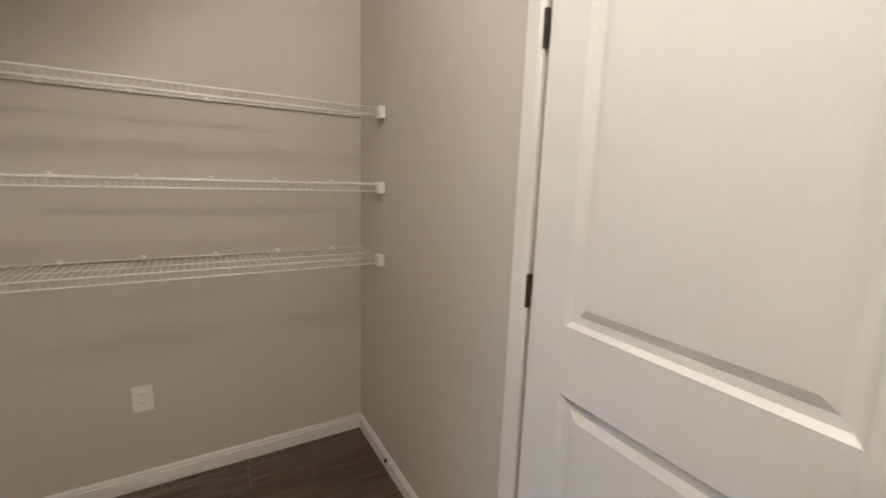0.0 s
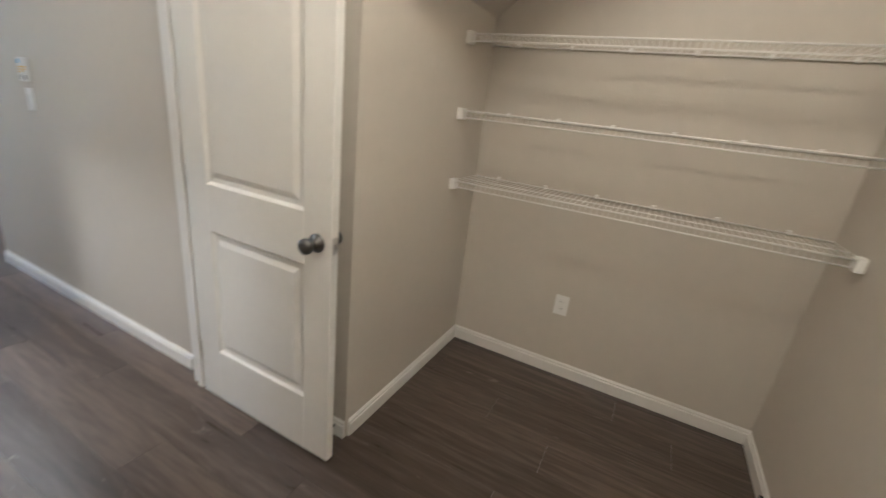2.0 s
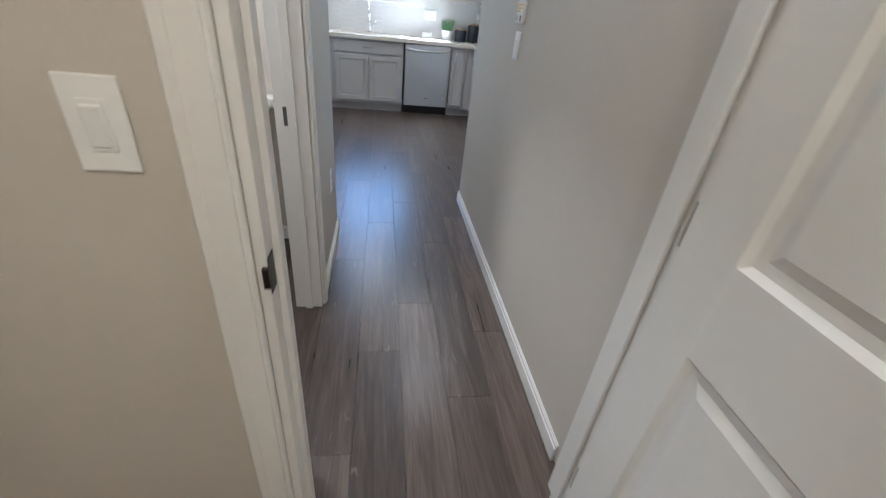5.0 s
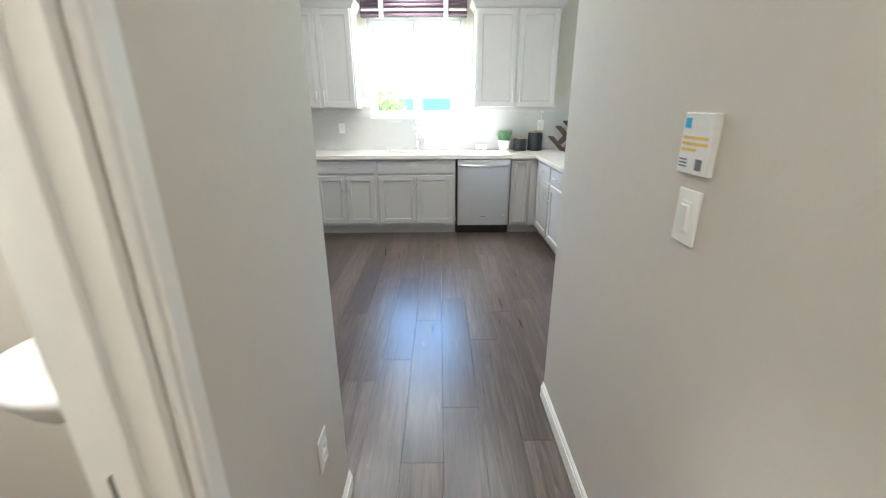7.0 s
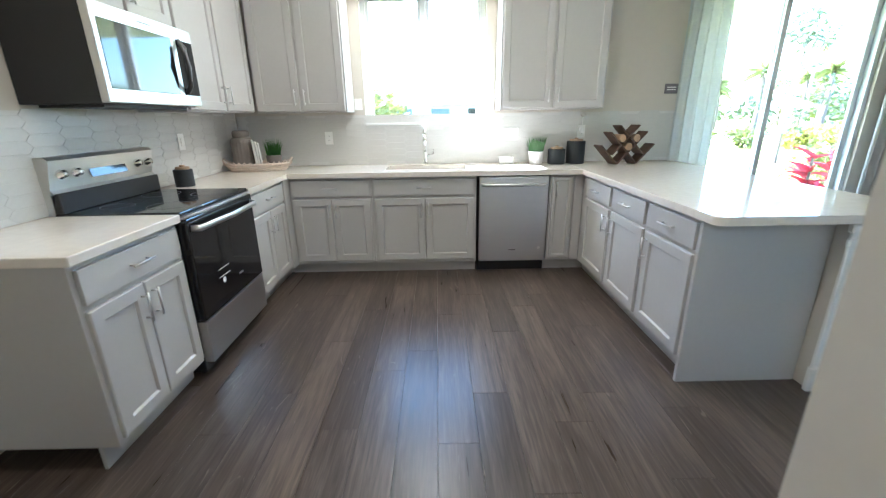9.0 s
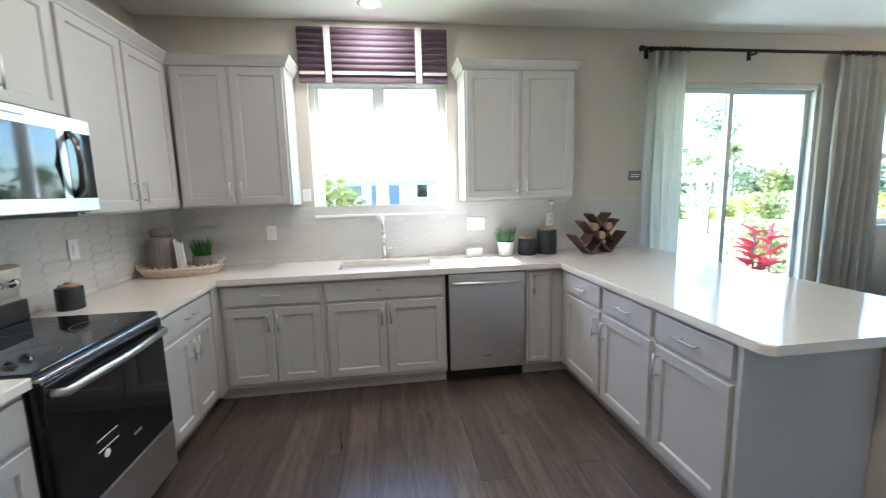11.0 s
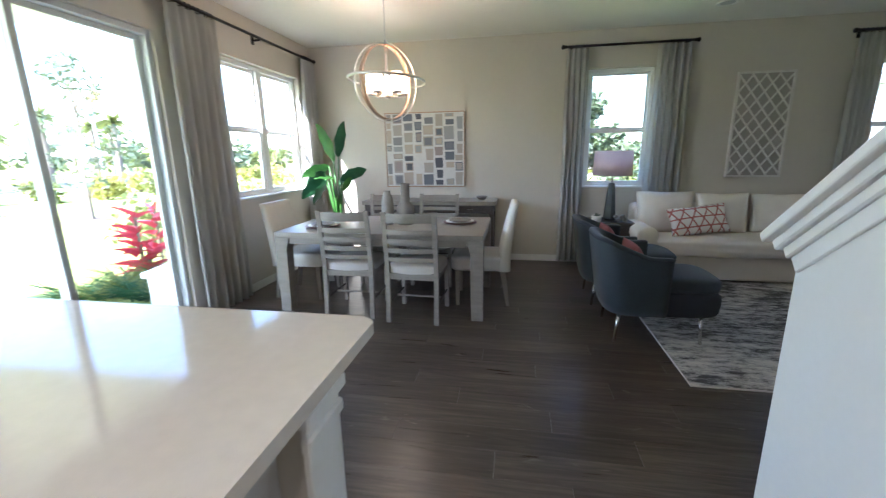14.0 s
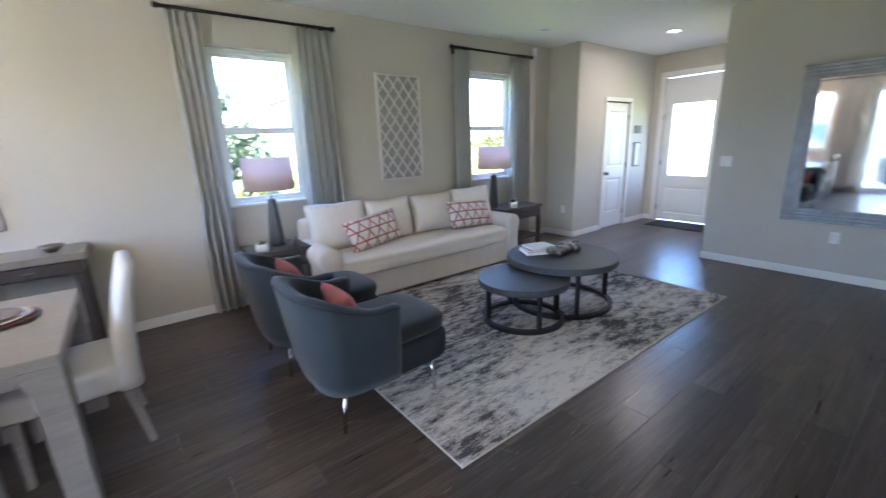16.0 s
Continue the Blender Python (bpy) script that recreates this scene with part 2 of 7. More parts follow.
rod_bronze = mat("rod_bronze", (0.022, 0.02, 0.024), 0.4, 0.6)
plum_blind = mat("blind_cloth", (0.12, 0.08, 0.105), 0.85, bump=0.1, bscale=400, stretch=(1, 1, 12))
band_cloth = mat("band_cloth", (0.62, 0.57, 0.54), 0.9)
grey_wood = mat("grey_wood", (0.25, 0.22, 0.19), 0.55, var=0.22, scale=5, bump=0.1, bscale=60, stretch=(1, 1, 6))
grey_wood_top = mat("grey_wood_top", (0.27, 0.24, 0.205), 0.32, var=0.2, scale=5, bump=0.08, bscale=60, stretch=(8, 1, 1))
dark_wood = mat("dark_wood", (0.075, 0.062, 0.055), 0.5, var=0.25, scale=6, stretch=(1, 5, 5))
walnut = mat("walnut", (0.085, 0.045, 0.028), 0.5, var=0.3, scale=14, stretch=(1, 1, 5))
pale_wood = mat("pale_wood", (0.40, 0.27, 0.17), 0.55, var=0.15, scale=12)
seat_cloth = mat("seat_cloth", (0.50, 0.455, 0.42), 0.9, var=0.06, scale=20, bump=0.4, bscale=700)
white_cloth = mat("white_cloth", (0.66, 0.63, 0.58), 0.9, var=0.04, scale=18, bump=0.35, bscale=600)
sofa_cloth = mat("sofa_cloth", (0.76, 0.69, 0.60), 0.92, var=0.05, scale=10, bump=0.45, bscale=500)
velvet = mat("velvet", (0.020, 0.028, 0.034), 0.75, var=0.28, scale=7, bump=0.2, bscale=300, sheen=0.15)
navy_cloth = mat("navy_cloth", (0.022, 0.026, 0.034), 0.8, var=0.1)
rose_cloth = mat("rose_cloth", (0.34, 0.12, 0.12), 0.9, bump=0.3)
slate_top = mat("slate_top", (0.075, 0.077, 0.082), 0.45, var=0.3, scale=5, bump=0.12, bscale=70)
shade_cloth = mat("shade_cloth", (0.84, 0.70, 0.66), 0.9, var=0.04, scale=30, bump=0.3, bscale=600, translucent=0.7)
ceramic_dark = mat("ceramic_dark", (0.055, 0.062, 0.066), 0.45, var=0.25, scale=14)
vase_stone = mat("vase_stone", (0.33, 0.30, 0.27), 0.7, var=0.2, scale=25, bump=0.5, bscale=60)
charger_red = mat("charger_red", (0.17, 0.085, 0.075), 0.5, var=0.15)
ceramic_grey = mat("ceramic_grey", (0.22, 0.19, 0.165), 0.6, var=0.15, scale=12, bump=0.2, bscale=90)
ceramic_white = mat("ceramic_white", (0.74, 0.72, 0.69), 0.35, var=0.04)
canister_black = mat("canister_black", (0.018, 0.021, 0.024), 0.5, var=0.2)
wicker = mat("wicker", (0.68, 0.57, 0.47), 0.7, var=0.2, scale=30)
leaf_green = mat("leaf_green", (0.025, 0.085, 0.035), 0.35, var=0.45, scale=7, translucent=0.3)
leaf_light = mat("leaf_light", (0.06, 0.17, 0.035), 0.4, var=0.4, scale=7, translucent=0.35)
shrub_green = mat("shrub_green", (0.16, 0.17, 0.05), 0.5, var=0.45, scale=3, translucent=0.3)
shrub_yellow = mat("shrub_yellow", (0.30, 0.27, 0.06), 0.5, var=0.4, scale=3, translucent=0.3)
tree_green = mat("tree_green", (0.095, 0.115, 0.06), 0.5, var=0.4, scale=3, translucent=0.2)
red_leaf = mat("red_leaf", (0.45, 0.035, 0.06), 0.4, var=0.5, scale=6, translucent=0.3)
bark = mat("bark", (0.16, 0.12, 0.09), 0.9, var=0.3, scale=12, bump=0.6, bscale=50)
lawn = mat("lawn", (0.25, 0.27, 0.06), 0.95, var=0.35, scale=2.5, bump=0.8, bscale=120)
mulch = mat("mulch", (0.07, 0.045, 0.03), 0.95, var=0.5, scale=20, bump=0.8, bscale=60)
concrete = mat("concrete", (0.45, 0.43, 0.40), 0.85, var=0.1, scale=3, bump=0.3, bscale=80)
stucco = mat("stucco", (0.66, 0.63, 0.57), 0.9, var=0.05, scale=2, bump=0.4, bscale=80)
house_wall = mat("house_wall", (0.45, 0.47, 0.52), 0.9, var=0.06, scale=2)
roof_tile = mat("roof_tile", (0.17, 0.15, 0.14), 0.85, var=0.2, scale=5)
garage_blue = mat("garage_blue", (0.09, 0.115, 0.15), 0.6)
asphalt = mat("asphalt", (0.055, 0.055, 0.057), 0.9, var=0.15, scale=6)
wicker_dark = mat("wicker_dark", (0.06, 0.065, 0.075), 0.7, var=0.2, scale=30)
paper = mat("paper", (0.74, 0.73, 0.70), 0.8)
print_orange = mat("print_orange", (0.75, 0.5, 0.12), 0.8)
print_blue = mat("print_blue", (0.08, 0.42, 0.72), 0.8)
print_grey = mat("print_grey", (0.16, 0.16, 0.17), 0.8)
sign_grey = mat("sign_grey", (0.18, 0.17, 0.185), 0.5)
canvas_white = mat("canvas_white", (0.60, 0.585, 0.56), 0.85, var=0.08, scale=25, bump=0.4, bscale=150)
art_patch = random_mat("art_patch", [(0.13, 0.14, 0.165), (0.37, 0.33, 0.29), (0.22, 0.22, 0.225), (0.40, 0.34, 0.29), (0.31, 0.31, 0.31), (0.30, 0.25, 0.23), (0.085, 0.09, 0.11), (0.44, 0.37, 0.30), (0.18, 0.185, 0.205)], 0.75)
gilt_frame = mat("gilt_frame", (0.40, 0.27, 0.19), 0.35, 0.7)
silver_frame = mat("silver_frame", (0.27, 0.28, 0.30), 0.4, 0.6, var=0.35, scale=12, bump=0.3, bscale=80)
plaster_relief = mat("plaster_relief", (0.64, 0.61, 0.57), 0.8, var=0.1, scale=20)
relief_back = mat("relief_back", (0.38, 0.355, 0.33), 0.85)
mirror_glass = mat("mirror_glass", (0.88, 0.89, 0.89), 0.015, 1.0, var=0.0)
pewter = mat("pewter", (0.30, 0.26, 0.23), 0.35, 0.9, var=0.2)
book_red = mat("book_red", (0.35, 0.09, 0.08), 0.6)
rug_pile = rug_mat()
lattice_cloth = lattice_mat()
plank_near = plank_mat("vinyl_plank", False)
plank_far = plank_mat("vinyl_plank_joined", True)
pane_glass = glass_mat("pane_glass")
bulb_glow = glow_mat("lit_candle_glass", (1.0, 0.58, 0.26), 0.75)
can_glow = glow_mat("lit_lens", (1.0, 0.72, 0.5), 1.2)


# ---- mesh helpers ----
def box(x0, x1, y0, y1, z0, z1, bev=0.0, seg=1, bm=None):
    out = bm or bmesh.new()
    xs, ys, zs = sorted((x0, x1)), sorted((y0, y1)), sorted((z0, z1))
    v = [out.verts.new((x, y, z)) for z in zs for y in ys for x in xs]
    faces = [out.faces.new([v[i] for i in f]) for f in ((0, 2, 3, 1), (4, 5, 7, 6), (0, 1, 5, 4), (2, 6, 7, 3), (0, 4, 6, 2), (1, 3, 7, 5))]
    if bev:
        edges = list({e for f in faces for e in f.edges})
        bmesh.ops.bevel(out, geom=edges, offset=bev, segments=seg, affect="EDGES", profile=0.5)
    return out


def lathe(profile, n=24, bm=None, at=(0, 0, 0), closed=False):
    out = bm or bmesh.new()
    rings = []
    for r, z in profile:
        if r < 1e-5:
            rings.append([out.verts.new((at[0], at[1], at[2] + z))])
        else:
            rings.append([out.verts.new((at[0] + r * math.cos(2 * math.pi * i / n), at[1] + r * math.sin(2 * math.pi * i / n), at[2] + z)) for i in range(n)])
    pairs = list(zip(rings, rings[1:])) + ([(rings[-1], rings[0])] if closed else [])
    for a, b in pairs:
        for i in range(n):
            j = (i + 1) % n
            if len(a) == 1 and len(b) > 1:
                out.faces.new((a[0], b[j], b[i]))
            elif len(b) == 1 and len(a) > 1:
                out.faces.new((a[i], a[j], b[0]))
            elif len(a) > 1:
                out.faces.new((a[i], a[j], b[j], b[i]))
    return out


def tube(points, r, n=8, bm=None, closed=False, flat=1.0):
    """A round rod along points; flat squashes it across the horizontal."""
    out = bm or bmesh.new()
    pts = [Vector(p) for p in points]
    rings = []
    m = len(pts)
    for i, p in enumerate(pts):
        a = pts[(i - 1) % m] if closed or i else p
        b = pts[(i + 1) % m] if closed or i < m - 1 else p
        d = (b - a).normalized()
        up = Vector((0, 0, 1)) if abs(d.z) < 0.95 else Vector((1, 0, 0))
        u = d.cross(up).normalized()
        w = u.cross(d)
        rad = r[i] if isinstance(r, (list, tuple)) else r
        rings.append([out.verts.new(p + u * rad * flat * math.cos(2 * math.pi * k / n) + w * rad * math.sin(2 * math.pi * k / n)) for k in range(n)])
    for i in range(m if closed else m - 1):
        a, b = rings[i], rings[(i + 1) % m]
        for k in range(n):
            out.faces.new((a[k], a[(k + 1) % n], b[(k + 1) % n], b[k]))
    if not closed:
        out.faces.new(rings[0][::-1])
        out.faces.new(rings[-1])
    return out


def cushion(w, d, h, p=4.0, cuts=9, crown=0.0, bm=None, at=(0, 0, 0), seed=0):
    """A soft, rounded block of the given size, its middle at the given place; crown swells the top."""
    out = bmesh.new()
    bmesh.ops.create_cube(out, size=2.0)
    bmesh.ops.subdivide_edges(out, edges=out.edges[:], cuts=cuts, use_grid_fill=True)
    for v in out.verts:
        q = v.co.copy()
        k = (abs(q.x) ** p + abs(q.y) ** p + abs(q.z) ** p) ** (1 / p)
        q = q / k
        swell = 1 + crown * (1 - min(1, abs(q.x)) ** 2) * (1 - min(1, abs(q.y)) ** 2)
        wob = 1 + 0.02 * noise.noise(q * 2.3 + Vector((seed, 0, 0)))
        v.co = Vector((q.x * w / 2 * wob + at[0], q.y * d / 2 * wob + at[1], q.z * h / 2 * swell * wob + at[2]))
    if bm:
        me = bpy.data.meshes.new("tmp")
        out.to_mesh(me)
        bm.from_mesh(me)
        bpy.data.meshes.remove(me)
        return bm
    return out


def pillow(w, h, d, seed=0):
    """A square pillow standing in x and z, thick in the middle with drawn-out corners."""
    out = bmesh.new()
    n = 14
    grid = {}
    for side in (-1, 1):
        for i in range(n + 1):
            for j in range(n + 1):
                u, v = 2 * i / n - 1, 2 * j / n - 1
                edge = i in (0, n) or j in (0, n)
                t = (1 - u * u) ** 0.5 * (1 - v * v) ** 0.5
                pull = 1 - 0.06 * (1 - abs(u * v))
                key = (i, j, 0 if edge else side)
                if key not in grid:
                    y = side * d / 2 * t * (1 + 0.12 * noise.noise(Vector((u * 2 + seed, v * 2, side)))) if not edge else 0
                    grid[key] = out.verts.new((u * w / 2 * pull, y, v * h / 2 * pull))
    for side in (-1, 1):
        for i in range(n):
            for j in range(n):
                q = [grid[(a, b, 0 if a in (0, n) or b in (0, n) else side)] for a, b in ((i, j), (i + 1, j), (i + 1, j + 1), (i, j + 1))]
                out.faces.new(q if side < 0 else q[::-1])
    return out


def moved(bm, m):
    bmesh.ops.transform(bm, matrix=m, verts=bm.verts[:])
    return bm


def made(name, bm, material, smooth=False):
    me = bpy.data.meshes.new(name)
    bm.normal_update()
    bm.to_mesh(me)
    bm.free()
    if smooth:
        for f in me.polygons:
            f.use_smooth = True
    for one in material if isinstance(material, (list, tuple)) else [material]:
        me.materials.append(one)
    return new(name, me)


def part(name, bm, material, parent, label="", smooth=False):
    ob = made(name, bm, material, smooth)
    ob.parent = parent
    if label:
        ob["label"] = label
    return ob


def thing(name, label, category, place=(0, 0, 0), rz=0, group="", kind=""):
    ob = new(name)
    ob.empty_display_size = 0.1
    ob.matrix_basis = pose(*place, 0, 0, rz)
    return tagged(ob, label, category, group, kind)


def struct(name, bm, material, label, category, smooth=False):
    return tagged(made(name, bm, material, smooth), label, category, kind="structure")


# ---- the building ----
CEIL, YW, XE = 2.84, 7.825, 7.45


def wall(name, label, x0, x1, y0, y1, holes=(), z1=CEIL, z0=0.0):
    """A wall along its longer side; holes are (from, to, bottom, top) along it."""
    bm = bmesh.new()
    along_x = (x1 - x0) > (y1 - y0)
    a0, a1 = (x0, x1) if along_x else (y0, y1)

    def piece(p, q, lo, hi):
        if q - p > 1e-4 and hi - lo > 1e-4:
            box(p, q, y0, y1, lo, hi, bm=bm) if along_x else box(x0, x1, p, q, lo, hi, bm=bm)

    at = a0
    for p, q, lo, hi in sorted(holes):
        piece(at, p, z0, z1)
        piece(p, q, z0, lo)
        piece(p, q, hi, z1)
        at = q
    piece(at, a1, z0, z1)
    return struct(name, bm, wall_paint, label, "wall")


KW = (0.13, 1.255, 1.285, 2.41)
SGD = (3.06, 4.92, 0.0, 2.40)
DW = (5.60, 7.10, 1.0, 2.40)
W1 = (3.43, 4.20, 0.99, 2.41)
W2 = (0.36, 1.13, 0.99, 2.41)
GREIGE = "warm greige painted drywall with fine orange-peel texture"
wall_north = wall("wall_north", GREIGE, -1.21, 7.6, YW, YW + 0.15, [KW, SGD, DW])
wall_kitchen_west = wall("wall_kitchen_west", GREIGE, -1.21, -1.09, 3.73, YW)
wall("wall_kitchen_south", GREIGE, -1.09, 0.47, 3.73, 3.85)
wall("wall_hall_left", GREIGE, 0.47, 0.59, 2.12, 3.85, [(2.27, 3.07, 0, 2.06)])
wall("wall_pantry_north", GREIGE, -0.5, 1.56, 2.0, 2.12, [(0.668, 1.447, 0, 2.05)])
wall("wall_hall_right", GREIGE, 1.48, 1.60, 2.122, 4.38)
wall("wall_pantry_east", GREIGE, 1.56, 1.68, 1.40, 2.12)
wall("wall_nook_north", GREIGE, 1.56, 2.75, 1.28, 1.40)
wall("wall_nook_east", GREIGE, 2.63, 2.75, -0.47, 1.28)
wall("wall_pantry_south", GREIGE, -0.5, 2.63, -0.47, -0.35, [(0.53, 1.305, 0, 2.05)])
wall("wall_pantry_west", GREIGE, -0.5, -0.38, -0.35, 2.0)
wall("wall_bath_west", GREIGE, -1.2, -1.08, 2.0, 3.73)
wall("wall_bath_south", GREIGE, -1.08, -0.5, 2.0, 2.12)
wall("wall_east", GREIGE, XE, XE + 0.15, -0.62, YW, [W1, W2])
wall("wall_jog", GREIGE, 6.93, XE, -0.62, -0.5)
wall("wall_closet", GREIGE, 6.93, 7.05, -2.72, -0.62, [(-1.97, -1.27, 0, 2.06)])
wall("wall_entry", GREIGE, 5.0, 7.05, -2.87, -2.72, [(5.80, 6.72, 0, 2.46)])
wall("wall_entry_west", GREIGE, 5.0, 5.12, -2.72, -0.74)
wall("wall_mirror", GREIGE, 2.93, 5.12, -0.74, -0.62)
wall("wall_stair_east", GREIGE, 2.93, 3.05, -0.62, 3.2)
wall("wall_stair_south", GREIGE, 1.6, 2.93, 3.08, 3.2)
wall("wall_closet_back", GREIGE, 7.6, 7.7, -2.87, -0.62)
wall("wall_closet_end", GREIGE, 7.05, 7.6, -2.87, -2.75)

struct("ceiling", box(-1.3, 7.75, -2.95, 8.0, CEIL, CEIL + 0.12), ceiling_paint, "off-white textured drywall ceiling", "ceiling")
bm = bmesh.new()
sl = [(1.28, 1.865), (0.03, CEIL - 0.002), (1.28, CEIL - 0.002)]
for x in (1.561, 2.629):
    bm.faces.new([bm.verts.new((x, y, z)) for y, z in sl])
bm.verts.ensure_lookup_table()
for i in range(3):
    j = (i + 1) % 3
    bm.faces.new((bm.verts[i], bm.verts[j], bm.verts[3 + j], bm.verts[3 + i]))
bmesh.ops.recalc_face_normals(bm, faces=bm.faces[:])
struct("ceiling_slope", bm, wall_paint, "sloped drywall under the staircase above the pantry shelves", "ceiling")

# Knee wall of the staircase with its sloped cap, and the steps behind it.
bm = bmesh.new()
prof = [(1.60, 0), (2.98, 0), (2.98, 1.16), (1.60, 2.264)]
rows = [[bm.verts.new((x, y, z)) for x, z in prof] for y in (4.24, 4.36)]
bm.faces.new(rows[0])
bm.faces.new(rows[1][::-1])
for i in range(4):
    j = (i + 1) % 4
    bm.faces.new((rows[0][i], rows[1][i], rows[1][j], rows[0][j]))
bmesh.ops.recalc_face_normals(bm, faces=bm.faces[:])
struct("wall_stair_knee", bm, trim_paint, "white painted knee wall closing the side of the staircase", "wall")
ang = math.degrees(math.atan2(0.8, 1.0))
bm = bmesh.new()
box(-1.74, 0.035, -0.105, 0.105, 0.075, 0.103, 0.006, 2, bm)
box(-1.74, 0.022, -0.088, 0.088, 0.048, 0.075, 0.004, 1, bm)
box(-1.74, 0.010, -0.076, 0.076, 0.020, 0.048, 0.004, 1, bm)
box(-1.74, 0.003, -0.068, 0.068, -0.02, 0.020, 0.003, 1, bm)
moved(bm, pose(2.98, 4.30, 1.16, 0, ang, 0))
struct("trim_stair_cap", bm, trim_paint, "white moulded cap sloping along the staircase knee wall", "trim")
bm = bmesh.new()
for i in range(8):
    box(1.602, 2.9 - 0.26 * i + 0.02, 3.202, 4.238, 0.18 * i, 0.18 * (i + 1), 0.006, 1, bm) if 2.9 - 0.26 * i > 1.7 else None
struct("stair", bm, dark_wood, "plain enclosed stair behind the knee wall", "stairs")

floor_slab = struct("floor", box(-1.3, 7.75, -2.95, 7.9, -0.12, -0.008), grout, "dark brown-grey wood-look vinyl plank floor", "floor")


def baseboard(x0, y0, x1, y1, h=0.085):
    """A run of moulded skirting along the wall line, on the left side of the way from the first to the second point."""
    d = Vector((x1 - x0, y1 - y0, 0))
    length = d.length
    bm = box(0, length, 0.001, 0.014, 0.0, h - 0.022, 0.001)
    box(0, length, 0.001, 0.010, h - 0.022, h - 0.006, 0.002, 1, bm)
    box(0, length, 0.001, 0.006, h - 0.006, h, 0.001, 1, bm)
    moved(bm, Matrix.Translation((x0, y0, 0)) @ Matrix.Rotation(math.atan2(d.y, d.x), 4, "Z"))
    struct("baseboard", bm, trim_paint, "white painted moulded baseboard", "baseboard")


for run in (
    (2.63, 1.28, 1.574, 1.28), (2.63, -0.35, 2.63, 1.28), (1.37, -0.35, 2.63, -0.35), (1.56, 1.28, 1.56, 2.0),
    (0.607, 2.0, -0.38, 2.0), (-0.38, 2.0, -0.38, -0.35), (-0.38, -0.35, 0.465, -0.35),
    (1.48, 2.20, 1.48, 4.38), (0.59, 3.85, 0.59, 3.14), (-0.4, 3.85, 0.59, 3.85), (-1.09, 5.05, -1.09, 3.85),
    (0.47, 3.73, -1.08, 3.73), (1.60, 4.36, 2.98, 4.36),
    (XE, -0.5, XE, YW), (XE, YW, 4.95, YW), (6.93, -0.5, XE, -0.5), (6.93, -1.21, 6.93, -0.5), (6.93, -2.72, 6.93, -2.03),
    (6.80, -2.72, 6.93, -2.72), (3.05, -0.62, 5.12, -0.62), (3.05, 3.2, 3.05, -0.62), (5.12, -0.62, 5.12, -2.72), (2.98, 4.36, 2.98, 4.24),
):
    baseboard(*run) if Vector((run[2] - run[0], run[3] - run[1])).length > 0.05 else None


def casing(name, m, w, h, width=0.062, left=True, right=True, depth=0.016):
    """Door trim in its own plane: the opening is w wide from x = 0, the wall's face is y = 0, the room at -y."""
    bm = bmesh.new()
    for on, x0, x1 in ((left, -width, 0.0), (right, w, w + width)):
        if on:
            box(x0, x1, -depth, -0.001, 0, h + width, 0.004, 1, bm)
            box(x0 + width * 0.3, x1 - width * 0.12, -depth - 0.004, -depth + 0.002, 0, h + width * 0.8, 0.002, 1, bm)
    box(-width if left else 0, w + width if right else w, -depth - 0.001, -0.002, h, h + width, 0.004, 1, bm)
    struct(name, moved(bm, m), trim_paint, "white painted door casing", "trim")


def jamb(name, m, w, h, t):
    bm = box(0.0, 0.018, -0.001, t + 0.001, 0, h, 0.001)
    box(w - 0.018, w, -0.001, t + 0.001, 0, h, 0.001, 1, bm)
    box(0.018, w - 0.018, -0.001, t + 0.001, h - 0.018, h, 0.001, 1, bm)
    box(0.018, 0.03, t * 0.35, t * 0.62, 0, h - 0.018, 0.001, 1, bm)
    box(w - 0.03, w - 0.018, t * 0.35, t * 0.62, 0, h - 0.018, 0.001, 1, bm)
    struct(name, moved(bm, m), trim_paint, "white painted door jamb with its stop", "trim")


def moulded(bm, x0, x1, z0, z1, y, s):
    """A raised panel in a moulded recess on the plane y; s is the side that it faces."""
    steps = [(0, 0), (0.012, 0.010), (0.030, 0.0115), (0.052, 0.004)]
    loops = []
    for inset, deep in steps:
        loops.append([bm.verts.new((x, y - s * deep, z)) for x, z in ((x0 + inset, z0 + inset), (x1 - inset, z0 + inset), (x1 - inset, z1 - inset), (x0 + inset, z1 - inset))])
    for a, b in zip(loops, loops[1:]):
        for i in range(4):
            j = (i + 1) % 4
            bm.faces.new((a[i], a[j], b[j], b[i]))
    bm.faces.new(loops[-1])


def door_leaf(w, h, t, panels, lite=None):
    """Stiles and rails with moulded panels on both faces; hinge side at x = 0, faces at y = 0 and y = t."""
    x0, x1 = panels[0][0], panels[0][1]
    bm = box(0, x0, 0, t, 0, h, 0.0015)
    box(x1, w, 0, t, 0, h, 0.0015, 1, bm)
    edges = [0.0] + [z for p in panels for z in (p[2], p[3])] + [h]
    for lo, hi in zip(edges[::2], edges[1::2]):
        box(x0 - 0.0004, x1 + 0.0004, 0.0002, t - 0.0002, lo, hi, 0, 1, bm)
    for k, p in enumerate(panels):
        if k != lite:
            moulded(bm, *p, 0.0002, -1)
            moulded(bm, *p, t - 0.0002, 1)
    return bm


def knob(parent, x, z, t, material):
    """Round knobs with roses on both faces of a leaf."""
    for y, s in ((0, 90), (t, -90)):
        bm = lathe([(0, 0), (0.033, 0), (0.033, 0.006), (0.014, 0.012), (0.011, 0.028), (0.020, 0.036), (0.028, 0.048), (0.027, 0.060), (0.016, 0.068), (0, 0.069)], 24)
        part("knob", moved(bm, pose(x, y, z, s, 0, 0)), material, parent, "dark nickel door knob on a round rose", True)


